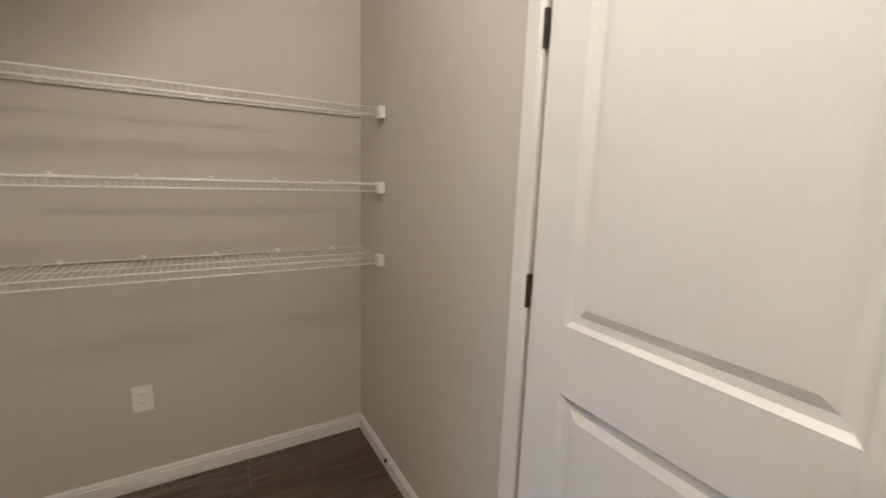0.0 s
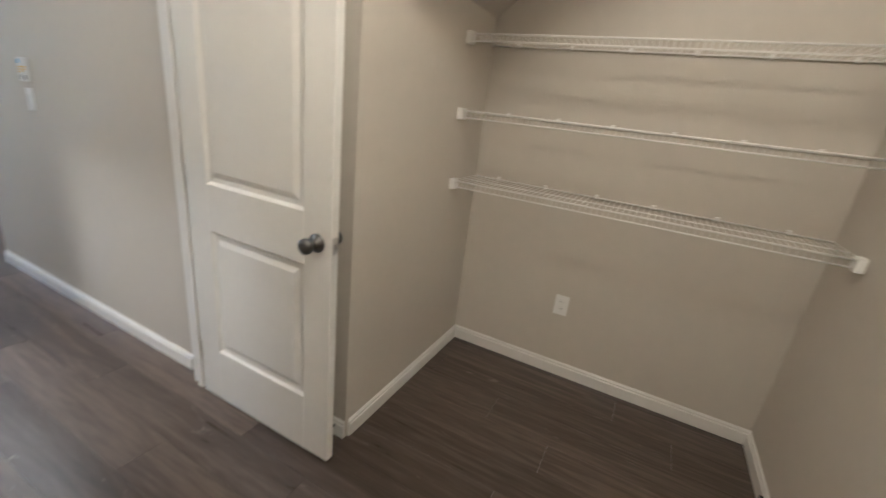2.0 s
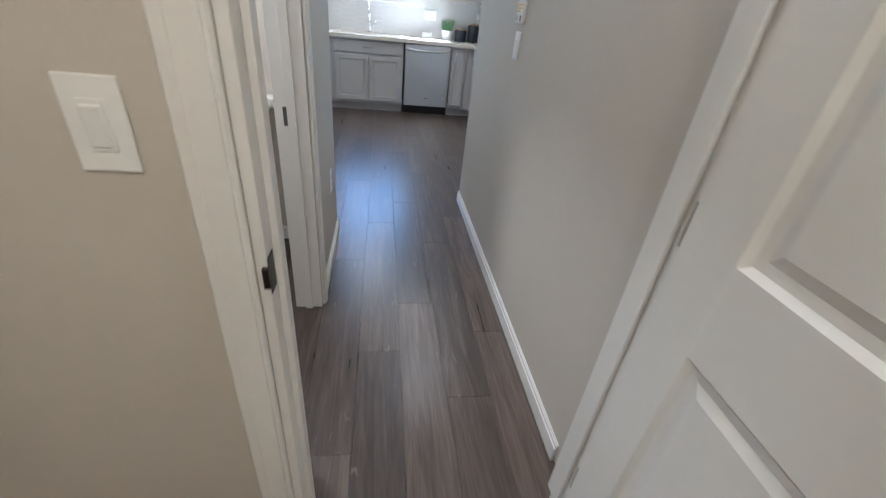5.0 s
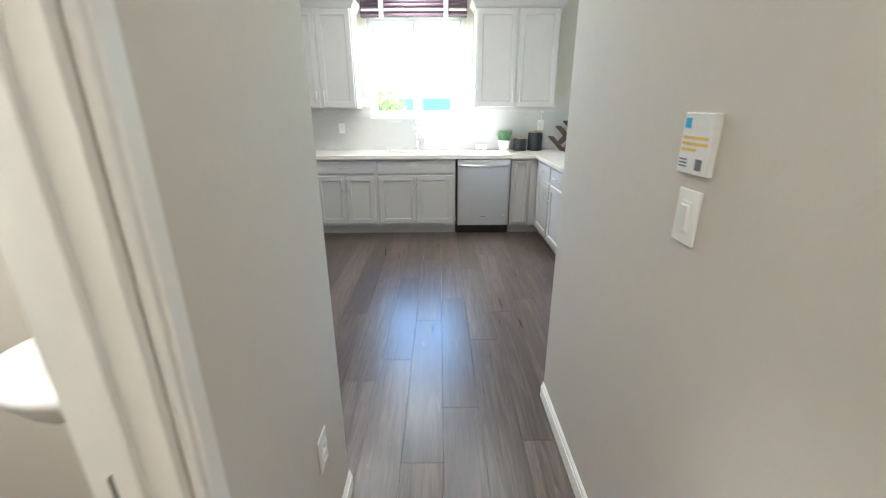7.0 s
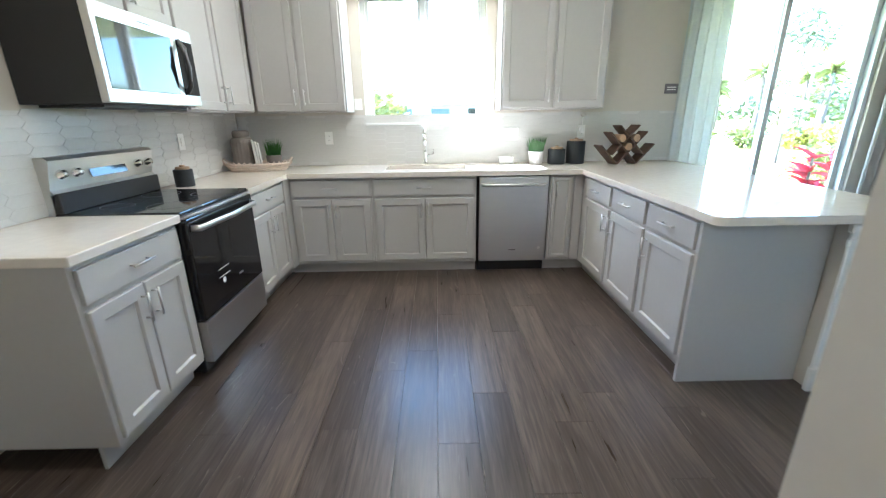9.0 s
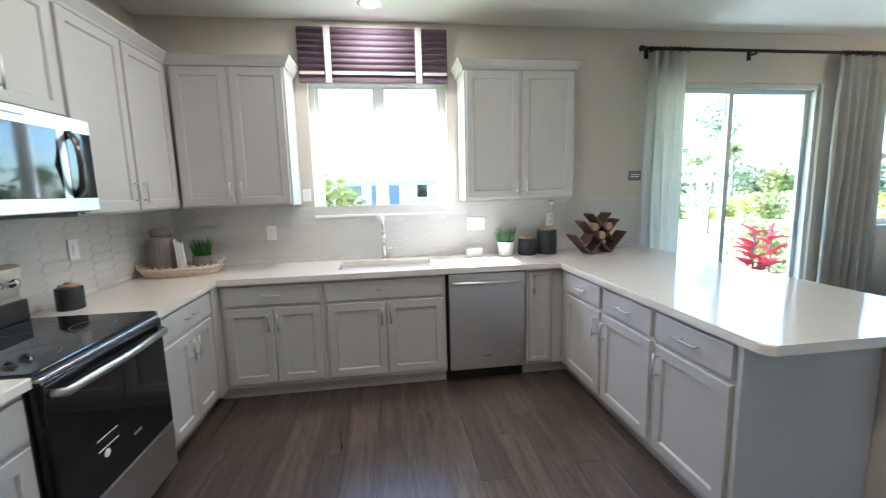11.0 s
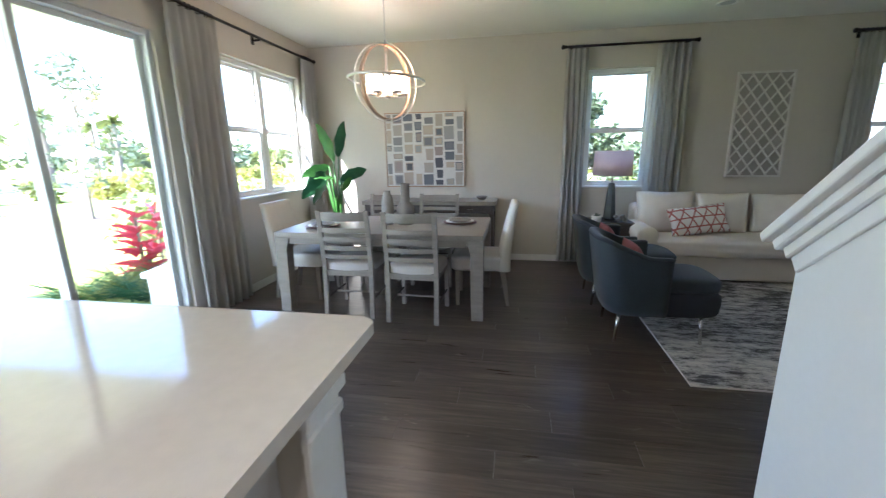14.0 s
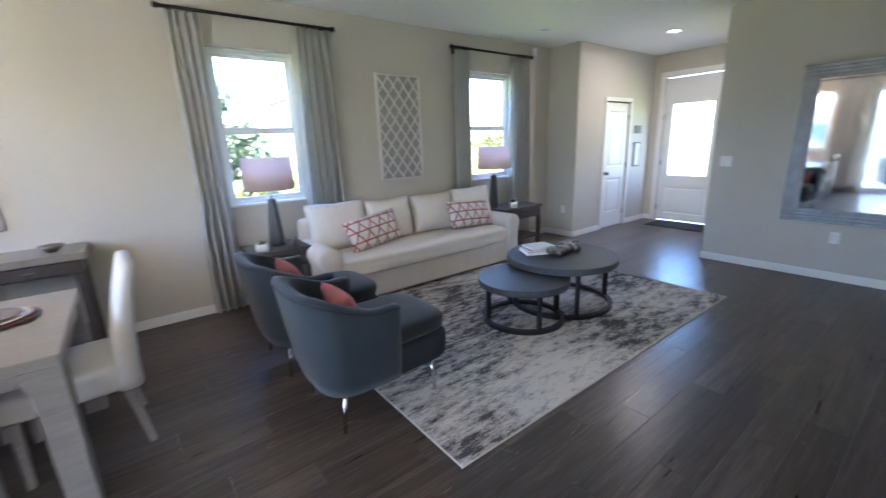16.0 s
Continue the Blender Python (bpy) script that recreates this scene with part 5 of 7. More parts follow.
table = thing("dining_table", "weathered grey wood dining table with mitred legs", "table", (5.775, 6.245, 0))
TX, TY = 0.525, 0.955
part("tabletop", box(-TX, TX, -TY, TY, 0.715, 0.76, 0.003), grey_wood_top, table)
for sx in (-1, 1):
    part("apron", box(sx * TX - sx * 0.012, sx * TX - sx * 0.032, -TY + 0.14, TY - 0.14, 0.655, 0.714), grey_wood, table)
for sy in (-1, 1):
    part("apron", box(-TX + 0.12, TX - 0.12, sy * TY - sy * 0.012, sy * TY - sy * 0.032, 0.655, 0.714), grey_wood, table)
for sx in (-1, 1):
    for sy in (-1, 1):
        bm = bmesh.new()
        a, b = [], []
        for z, k in ((0.0, 0.105), (0.60, 0.115), (0.714, 0.15)):
            x0, y0 = sx * TX, sy * TY
            q = [(x0, y0), (x0 - sx * k, y0), (x0 - sx * k, y0 - sy * 0.10 * (k / 0.105)), (x0, y0 - sy * 0.10 * (k / 0.105))]
            a.append([bm.verts.new((*p, z)) for p in q])
        for p, q in zip(a, a[1:]):
            for i in range(4):
                bm.faces.new((p[i], p[(i + 1) % 4], q[(i + 1) % 4], q[i]))
        bm.faces.new(a[0][::-1])
        bm.faces.new(a[-1])
        bmesh.ops.recalc_face_normals(bm, faces=bm.faces[:])
        part("leg", bm, grey_wood, table)


def ladder_chair(m):
    """Faces +x; the back is at -x, the seat's middle over the origin."""
    root = thing("dining_chair", "grey wood ladder-back dining chair, pale padded seat", "chair", group="ladder-back chairs")
    root.matrix_basis = m
    for sy in (-1, 1):
        y = sy * 0.215
        bm = bmesh.new()
        prev = None
        for z, x, d in ((0, -0.255, 0.032), (0.22, -0.235, 0.034), (0.46, -0.225, 0.036), (0.70, -0.245, 0.03), (0.975, -0.285, 0.024)):
            ring_ = [bm.verts.new((x + a * d / 2, y + b * 0.019, z)) for a, b in ((-1, -1), (1, -1), (1, 1), (-1, 1))]
            if prev:
                for i in range(4):
                    bm.faces.new((prev[i], prev[(i + 1) % 4], ring_[(i + 1) % 4], ring_[i]))
            else:
                bm.faces.new(ring_[::-1])
            prev = ring_
        bm.faces.new(prev)
        part("back_post", bm, grey_wood, root)
        part("leg", box(0.185, 0.225, y - 0.019, y + 0.019, 0, 0.44, 0.003), grey_wood, root)
        part("side_rail", box(-0.22, 0.19, y - 0.011, y + 0.011, 0.385, 0.44, 0.002), grey_wood, root)
        part("stretcher", tube([(-0.24, y, 0.17), (0.20, y, 0.17)], 0.011, 8), dark_wood, root, "", True)
    part("cross_stretcher", tube([(-0.02, -0.215, 0.17), (-0.02, 0.215, 0.17)], 0.010, 8), grey_wood, root, "", True)
    part("front_rail", box(0.195, 0.217, -0.2, 0.2, 0.385, 0.44, 0.002), grey_wood, root)
    part("back_rail", box(-0.235, -0.215, -0.2, 0.2, 0.385, 0.44, 0.002), grey_wood, root)
    for k, (z, hh) in enumerate(((0.565, 0.036), (0.645, 0.038), (0.725, 0.038), (0.805, 0.040), (0.925, 0.075))):
        bm = bmesh.new()
        n = 10
        cols = []
        for i in range(n + 1):
            y = -0.2 + 0.4 * i / n
            bow = -0.028 * (1 - (y / 0.2) ** 2) - 0.232 - max(0, z - 0.55) * 0.115
            cols.append([bm.verts.new((bow + dx, y, z + dz)) for dx, dz in ((-0.008, -hh / 2), (0.008, -hh / 2), (0.008, hh / 2), (-0.008, hh / 2))])
        for a, b in zip(cols, cols[1:]):
            for i in range(4):
                bm.faces.new((a[i], a[(i + 1) % 4], b[(i + 1) % 4], b[i]))
        bm.faces.new(cols[0][::-1])
        bm.faces.new(cols[-1])
        bmesh.ops.recalc_face_normals(bm, faces=bm.faces[:])
        part("slat" if k < 4 else "top_rail", bm, grey_wood, root)
    part("seat", cushion(0.475, 0.475, 0.11, 4.5, 8, 0.14, at=(0.0, 0, 0.462)), seat_cloth, root, "pale padded seat", True)
    return root


first = ladder_chair(pose(5.435, 6.49, 0, 0, 0, 1))
for m in (pose(5.385, 5.88, 0, 0, 0, -2), pose(6.36, 6.52, 0, 0, 0, 181), pose(6.38, 5.93, 0, 0, 0, 178)):
    copy_thing(first, m)


def host_chair(m, label):
    """An upholstered chair facing +y, back at -y."""
    root = thing("upholstered_chair", label, "chair", group="white end chairs")
    root.matrix_basis = m
    part("seat", cushion(0.50, 0.54, 0.15, 7, 8, 0.05, at=(0, 0.0, 0.415)), white_cloth, root, "", True)
    bm = bmesh.new()
    nz = 12
    rows_ = []
    for j in range(nz + 1):
        v = j / nz
        z = 0.345 + 0.63 * v
        yb = -0.235 - 0.10 * v ** 1.6
        th = 0.13 - 0.07 * v
        hw = 0.25 + 0.012 * math.sin(v * 3)
        outline = []
        for k in range(20):
            a = 2 * math.pi * k / 20
            cx, cy = math.cos(a), math.sin(a)
            px = math.copysign(abs(cx) ** 0.35, cx) * hw
            py = math.copysign(abs(cy) ** 0.5, cy) * th / 2
            outline.append(bm.verts.new((px, yb + py, z)))
        rows_.append(outline)
    for a, b in zip(rows_, rows_[1:]):
        for i in range(20):
            bm.faces.new((a[i], a[(i + 1) % 20], b[(i + 1) % 20], b[i]))
    bm.faces.new(rows_[0][::-1])
    bm.faces.new(rows_[-1])
    part("backrest", bm, white_cloth, root, "", True)
    for sx in (-1, 1):
        for y0, y1 in ((0.20, 0.205), (-0.22, -0.275)):
            bm = bmesh.new()
            q = [[bm.verts.new((sx * 0.215 + a * k, y + b * k, z)) for a, b in ((-1, -1), (1, -1), (1, 1), (-1, 1))] for y, z, k in ((y1, 0.0, 0.015), (y0, 0.35, 0.022))]
            for i in range(4):
                bm.faces.new((q[0][i], q[0][(i + 1) % 4], q[1][(i + 1) % 4], q[1][i]))
            bm.faces.new(q[0][::-1])
            bm.faces.new(q[1])
            part("leg", bm, grey_wood, root, "greyed wood leg")
    return root


host = host_chair(pose(5.86, 5.37, 0, 0, 0, 3), "white upholstered end chair with flared back")
copy_thing(host, pose(5.80, 7.17, 0, 0, 0, 180))

# Chandelier: crossed bands round candle glasses.
ch = thing("chandelier", "bronze orb chandelier with lit candle glasses", "chandelier", (5.78, 6.23, 2.08))
part("canopy", lathe([(0, 0.759), (0.065, 0.759), (0.065, 0.745), (0.03, 0.730), (0, 0.730)], 28), steel, ch, "", True)
part("stem", tube([(0, 0, 0.36), (0, 0, 0.735)], 0.006, 10), steel, ch, "", True)


def band(radius, width, thick, m):
    bm = bmesh.new()
    lathe([(radius, -width / 2), (radius + thick, -width / 2), (radius + thick, width / 2), (radius, width / 2)], 64, bm, closed=True)
    return moved(bm, m)


part("band", band(0.318, 0.050, 0.006, pose(0, 0, 0, 90, 0, -25)), gilt_frame, ch, "copper-toned upright band", True)
part("band", band(0.338, 0.018, 0.005, pose(0, 0, 0, 90, 0, -38)), steel, ch, "nickel upright band", True)
part("band", band(0.352, 0.022, 0.006, pose(0, 0, 0.02, 3, 2, 0)), steel, ch, "nickel level band", True)
part("hub", lathe([(0, -0.14), (0.02, -0.14), (0.028, -0.12), (0.02, -0.10), (0.012, 0.36), (0, 0.36)], 16), steel, ch, "", True)
for k in range(5):
    a = 2 * math.pi * k / 5 + 0.3
    c, s = 0.15 * math.cos(a), 0.15 * math.sin(a)
    part("arm", tube([(0, 0, -0.115), (c * 0.6, s * 0.6, -0.125), (c, s, -0.105)], 0.006, 8), steel, ch, "", True)
    cup = part("cup", lathe([(0, -0.105), (0.045, -0.105), (0.05, -0.09), (0, -0.09)], 20, at=(c, s, 0)), steel, ch, "", True)
    part("candle_glass", lathe([(0.047, -0.09), (0.047, 0.075), (0.043, 0.075), (0.043, -0.088)], 22, at=(c, s, 0), closed=True), bulb_glow, cup, "glowing amber glass cylinder", True)

side = thing("console_table", "dark grey console table with pale slab top", "console table", (7.19, 6.14, 0))
part("top", box(-0.22, 0.235, -0.87, 0.87, 0.80, 0.85, 0.004), grey_wood_top, side, "pale weathered top")
part("apron", box(-0.20, 0.215, -0.84, 0.84, 0.70, 0.80, 0.003), dark_wood, side)
part("shelf", box(-0.20, 0.215, -0.82, 0.82, 0.16, 0.19, 0.003), dark_wood, side)
for sx in (-0.20, 0.16):
    for sy in (-0.84, 0.785):
        part("leg", box(sx, sx + 0.055, sy, sy + 0.055, 0, 0.70, 0.003), dark_wood, side)
for k in range(3):
    d = part("drawer", box(-0.212, -0.20, -0.80 + 0.54 * k, -0.30 + 0.54 * k, 0.715, 0.79, 0.002), dark_wood, side)
    part("pull", tube([(-0.214, -0.58 + 0.54 * k, 0.752), (-0.235, -0.55 + 0.54 * k, 0.752), (-0.214, -0.52 + 0.54 * k, 0.752)], 0.005, 6), pewter, d, "", True)
bowl = thing("bowl", "small dark bowl on the console table", "bowl", (7.16, 5.46, 0.85))
part("shell", lathe([(0, 0.002), (0.03, 0), (0.06, 0.025), (0.075, 0.05), (0.07, 0.05), (0.05, 0.022), (0, 0.012)], 24), pewter, bowl, "", True)

for (vx, vy), prof_, mm, lab in (
    ((5.80, 6.10), [(0, 0), (0.075, 0), (0.09, 0.04), (0.088, 0.16), (0.07, 0.20), (0.045, 0.22), (0.042, 0.38), (0.048, 0.40), (0.040, 0.40), (0.036, 0.23), (0, 0.1)], ceramic_grey, "tall grey-brown bottle vase on the dining table"),
    ((5.76, 6.27), [(0, 0), (0.05, 0), (0.062, 0.06), (0.062, 0.16), (0.048, 0.27), (0.03, 0.31), (0.034, 0.33), (0.026, 0.33), (0.02, 0.28), (0, 0.1)], vase_stone, "pale grey carved vase on the dining table"),
):
    vase = thing("vase", lab, "vase", (vx, vy, 0.76), group="vases on the dining table")
    part("body", lathe(prof_, 32), mm, vase, "", True)
for x, y in ((5.88, 5.57), (5.55, 6.86)):
    setting = thing("plate_stack", "stacked rim plates with a red-edged charger", "plates", (x, y, 0.76), group="place settings")
    for k, (r_, mm) in enumerate(((0.165, charger_red), (0.140, ceramic_white), (0.11, ceramic_grey))):
        part("plate", lathe([(0, 0.004 + k * 0.010), (r_ * 0.62, 0.003 + k * 0.010), (r_, 0.014 + k * 0.010), (r_, 0.018 + k * 0.010), (r_ * 0.62, 0.008 + k * 0.010), (0, 0.009 + k * 0.010)], 36), mm, setting, "", True)

art = thing("painting", "abstract collage painting of small muted rectangles, thin copper frame", "painting", (XE, 6.25, 1.487))
part("canvas", box(-0.028, -0.004, -0.53, 0.53, -0.475, 0.475), canvas_white, art)


def patch(corners):
    bm = bmesh.new()
    bm.faces.new([bm.verts.new(c) for c in corners])
    part("paint_patch", bm, art_patch, art)


rnd = random.Random(8)
y = -0.515
while y < 0.50:
    z = -0.46
    cw = rnd.uniform(0.10, 0.17)
    while z < 0.44:
        hh = rnd.uniform(0.08, 0.19)
        m1 = rnd.uniform(0.016, 0.032)
        y1, z1 = min(y + cw - m1 + rnd.uniform(-0.02, 0.012), 0.522), min(z + hh - m1, 0.466)
        if rnd.random() < 0.86 and y1 - y > 0.03 and z1 - z > 0.03:
            q = [(-0.0292 - 0.0003 * rnd.random(), y + rnd.uniform(0, 0.008), z), (-0.0292, y + rnd.uniform(0, 0.006), z1), (-0.0292, y1, z1 - rnd.uniform(0, 0.006)), (-0.0292, y1 - rnd.uniform(0, 0.01), z)]
            patch(q)
            if rnd.random() < 0.4:
                k = 0.25
                q2 = [(-0.0298, p[1] * (1 - k) + (y + y1) / 2 * k, p[2] * (1 - k) + (z + z1) / 2 * k) for p in q]
                patch(q2)
        z += hh
    y += cw
for a, b, c, d in ((-0.54, 0.54, 0.475, 0.487), (-0.54, 0.54, -0.487, -0.475), (-0.54, -0.53, -0.475, 0.475), (0.53, 0.54, -0.475, 0.475)):
    part("frame_rail", box(-0.042, -0.002, a, b, c, d, 0.002), gilt_frame, art)


def broad_leaf(length, width, droop, n=9):
    """A banana-like leaf along +x with a folded midrib and a short stalk."""
    bm = bmesh.new()
    rows_ = []
    for i in range(n + 1):
        t = i / n
        x = length * t
        z = -droop * t * t * length
        hw = width / 2 * max(0.02, math.sin(math.pi * min(1, t * 0.93 + 0.05)) ** 0.75)
        lift = 0.12 * hw
        wob = 0.012 * math.sin(t * 17)
        rows_.append([bm.verts.new((x, s * hw, z + abs(s) * (lift + wob))) for s in (-1, -0.5, 0, 0.5, 1)])
    for a, b in zip(rows_, rows_[1:]):
        for k in range(4):
            bm.faces.new((a[k], a[k + 1], b[k + 1], b[k]))
    return bm


plant = thing("potted_plant", "tall bird-of-paradise plant with glossy paddle leaves", "plant", (6.98, 7.34, 0))
part("pot", lathe([(0, 0), (0.13, 0), (0.17, 0.32), (0.16, 0.33), (0.15, 0.28), (0, 0.28)], 28), ceramic_grey, plant, "grey planter", True)
for base, tip, wd, roll, mm in (
    ((0.00, 0.02, 1.36), (-0.04, 0.16, 1.84), 0.21, 62, leaf_light), ((0.06, -0.02, 1.42), (0.08, -0.09, 1.86), 0.19, -58, leaf_green),
    ((-0.03, -0.08, 1.12), (-0.10, -0.46, 1.30), 0.22, -48, leaf_green), ((-0.02, 0.08, 1.30), (-0.08, 0.43, 1.20), 0.22, 50, leaf_light),
    ((-0.06, 0.13, 1.16), (-0.14, 0.44, 0.92), 0.24, 55, leaf_green), ((-0.05, 0.10, 1.12), (-0.16, 0.30, 0.84), 0.22, 40, leaf_green),
    ((0.02, -0.06, 0.98), (-0.05, -0.24, 1.18), 0.11, -60, leaf_light), ((-0.06, 0.03, 1.14), (-0.36, 0.12, 1.20), 0.20, 10, leaf_light),
    ((-0.03, 0.14, 1.22), (0.02, 0.42, 1.06), 0.22, 60, leaf_green), ((0.06, 0.0, 1.05), (0.22, -0.16, 1.26), 0.16, 30, leaf_green),
):
    st = part("stalk", tube([(base[0] * 0.2, base[1] * 0.2, 0.27), (base[0] * 0.5, base[1] * 0.5, 0.27 + (base[2] - 0.27) * 0.6), base], [0.016, 0.012, 0.008], 8), leaf_light, plant, "", True)
    run = Vector(tip) - Vector(base)
    turn = Matrix.Rotation(math.atan2(run.y, run.x), 4, "Z") @ Matrix.Rotation(-math.asin(run.z / run.length), 4, "Y") @ Matrix.Rotation(radians(roll), 4, "X")
    part("leaf", moved(broad_leaf(run.length, wd * 0.78, 0.12), Matrix.Translation(base) @ turn), mm, st, "", True)

# ---- living room ----
rug = thing("rug", "distressed ivory and charcoal area rug", "rug", (5.64, 2.29, 0))
part("woven_surface", box(-1.225, 1.225, -1.64, 1.64, 0.0005, 0.012, 0.004), rug_pile, rug)
part("binding", tube([(-1.225, -1.64, 0.006), (1.225, -1.64, 0.006), (1.225, 1.64, 0.006), (-1.225, 1.64, 0.006)], 0.006, 6, closed=True), band_cloth, rug)

sofa = thing("sofa", "cream linen sofa with bench seat and rolled arms", "sofa", (6.95, 2.39, 0.012))
SW = 1.30
part("base", box(-0.30, 0.40, -SW + 0.06, SW - 0.06, 0.02, 0.30, 0.03, 3), sofa_cloth, sofa)
part("seat_cushion", cushion(0.74, 2 * SW - 0.36, 0.20, 7, 12, 0.08, at=(-0.02, 0, 0.385)), sofa_cloth, sofa, "long bench seat cushion", True)
part("backrest", box(0.26, 0.44, -SW + 0.05, SW - 0.05, 0.10, 0.80, 0.06, 4), sofa_cloth, sofa)
for s in (-1, 1):
    bm = bmesh.new()
    outline = [(-0.09, 0.02), (0.09, 0.02), (0.085, 0.40)] + [(0.005 + 0.115 * math.cos(radians(a)), 0.505 + 0.105 * math.sin(radians(a))) for a in range(-30, 211, 24)] + [(-0.085, 0.40)]
    rings_ = [[bm.verts.new((x, s * (SW - 0.10) + s * y * k, z * (0.98 if k < 1 else 1))) for y, z in outline] for x, k in ((-0.33, 0.9), (-0.315, 1.0), (0.40, 1.0))]
    for a, b in zip(rings_, rings_[1:]):
        for i in range(len(outline)):
            bm.faces.new((a[i], a[(i + 1) % len(outline)], b[(i + 1) % len(outline)], b[i]))
    bm.faces.new(rings_[0])
    bm.faces.new(rings_[-1])
    bmesh.ops.recalc_face_normals(bm, faces=bm.faces[:])
    part("arm", bm, sofa_cloth, sofa, "rolled arm", True)
for k, (y, w_, h_, tx) in enumerate(((0.90, 0.64, 0.52, 14), (0.30, 0.58, 0.48, 10), (-0.32, 0.62, 0.46, 12), (-0.92, 0.66, 0.50, 12))):
    part("back_cushion", moved(pillow(w_, h_, 0.26, k), pose(0.16 - 0.03 * (k % 2), y, 0.70, 0, 0, 90) @ pose(0, 0, 0, tx, 0, (-3, 4, -2, 5)[k])), sofa_cloth, sofa, "soft cream back cushion", True)
for k, (y, tz, rl) in enumerate(((0.62, 6, 7), (-0.70, -4, -3))):
    pil = thing("throw_pillow", "ivory lumbar pillow with red triangle lattice print", "pillow", group="red lattice pillows")
    pil.matrix_basis = T((6.88, 2.39 + y, 0.665)) @ pose(0, 0, 0, 0, 0, 90 + tz) @ pose(0, 0, 0, 24, rl, 0)
    part("cover", pillow(0.62, 0.33, 0.17, 5 + k), lattice_cloth, pil, "", True)


def tub_chair(m):
    """Faces -y; the shell wraps round the back at +y."""
    root = thing("armchair", "slate blue velvet tub chair on slim steel legs", "armchair", group="velvet armchairs")
    root.matrix_basis = m
    bm = bmesh.new()
    line = [(-0.345, -0.04 + 0.04 * k) for k in range(6)]
    for k in range(1, 24):
        a = math.pi * (1 - k / 24)
        ca, sa = math.cos(a), math.sin(a)
        line.append((math.copysign(abs(ca) ** 0.62, ca) * 0.345, 0.17 + 0.27 * sa ** 0.62))
    line += [(0.345, 0.16 - 0.04 * k) for k in range(6)]
    prof_ = [(x, y, 0.685 + 0.125 * min(1, max(0, (y - 0.10) / 0.30)) ** 1.1) for x, y in line]
    n = len(prof_) - 1
    loops = []
    for f, zf, lean in ((0.70, 0.0, -0.05), (0.86, 0.03, -0.04), (0.93, 0.16, -0.03), (0.97, 0.45, -0.01), (1.0, 0.97, 0.03), (0.985, 1.0, 0.03), (0.84, 1.0, 0.02), (0.80, 0.97, 0.02), (0.78, 0.4, 0.0), (0.78, 0.25, 0.0)):
        loops.append([bm.verts.new((px * f, (py + 0.04) * (f * 0.4 + 0.6 if f > 0.8 else f * 0.6 + 0.38) - 0.04 + lean * max(0, py) / 0.44, 0.215 + (t_ - 0.215) * zf)) for px, py, t_ in prof_])
    for a, b in zip(loops, loops[1:]):
        for i in range(n):
            bm.faces.new((a[i], a[i + 1], b[i + 1], b[i]))
    for i in (0, n):
        bm.faces.new([l_[i] for l_ in loops])
    bmesh.ops.recalc_face_normals(bm, faces=bm.faces[:])
    shell = part("shell", bm, velvet, root, "curved velvet back and arms", True)
    part("piping", tube([(px * 1.002, py + 0.03 * max(0, py) / 0.44, t_ - 0.016) for px, py, t_ in prof_], 0.005, 6), navy_cloth, shell, "", True)
    part("under_frame", cushion(0.60, 0.78, 0.225, 5, 8, at=(0, -0.06, 0.32)), navy_cloth, root, "dark front panel", True)
    part("seat_cushion", cushion(0.56, 0.74, 0.13, 4.5, 8, 0.1, at=(0, -0.08, 0.455)), velvet, root, "", True)
    for sx in (-1, 1):
        for y0, y1 in ((-0.30, -0.315), (0.27, 0.295)):
            part("leg", tube([(sx * 0.235, y0, 0.24), (sx * 0.245, y1, 0.0)], [0.014, 0.011], 8), chrome, root, "slim polished steel leg", True)
    return root


ac = tub_chair(pose(5.26, 3.96, 0.0, 0, 0, 0))
ac2 = copy_thing(ac, pose(6.04, 4.00, 0.0, 0, 0, 0))
for x, y in ((5.28, 3.96), (6.06, 4.00)):
    pil = thing("throw_pillow", "small dusty rose pillow in the armchair", "pillow", group="rose pillows")
    pil.matrix_basis = T((x, y + 0.13, 0.60)) @ pose(0, 0, 0, -18, 0, 0)
    part("cover", pillow(0.40, 0.28, 0.14, 3), rose_cloth, pil, "", True)


def round_table(label, place, r, h, rz=0):
    root = thing("coffee_table", label, "coffee table", place, rz, "nesting coffee tables")
    part("tabletop", lathe([(0, h - 0.055), (r - 0.004, h - 0.055), (r, h - 0.050), (r, h - 0.005), (r - 0.005, h), (0, h)], 64), slate_top, root)
    part("top_ring", lathe([(r - 0.11, h - 0.075), (r - 0.06, h - 0.075), (r - 0.06, h - 0.056), (r - 0.11, h - 0.056)], 48, closed=True), black_metal, root)
    part("base_ring", lathe([(r - 0.075, 0.0), (r - 0.035, 0.0), (r - 0.035, 0.035), (r - 0.075, 0.035)], 56, closed=True), black_metal, root, "black flat-bar ring")
    for k in range(4):
        a = math.pi / 4 + math.pi / 2 * k
        bm = box(-0.020, 0.020, -0.014, 0.014, 0.035, h - 0.075)
        part("leg", moved(bm, pose((r - 0.07) * math.cos(a), (r - 0.07) * math.sin(a), 0, 0, 0, math.degrees(a))), black_metal, root)


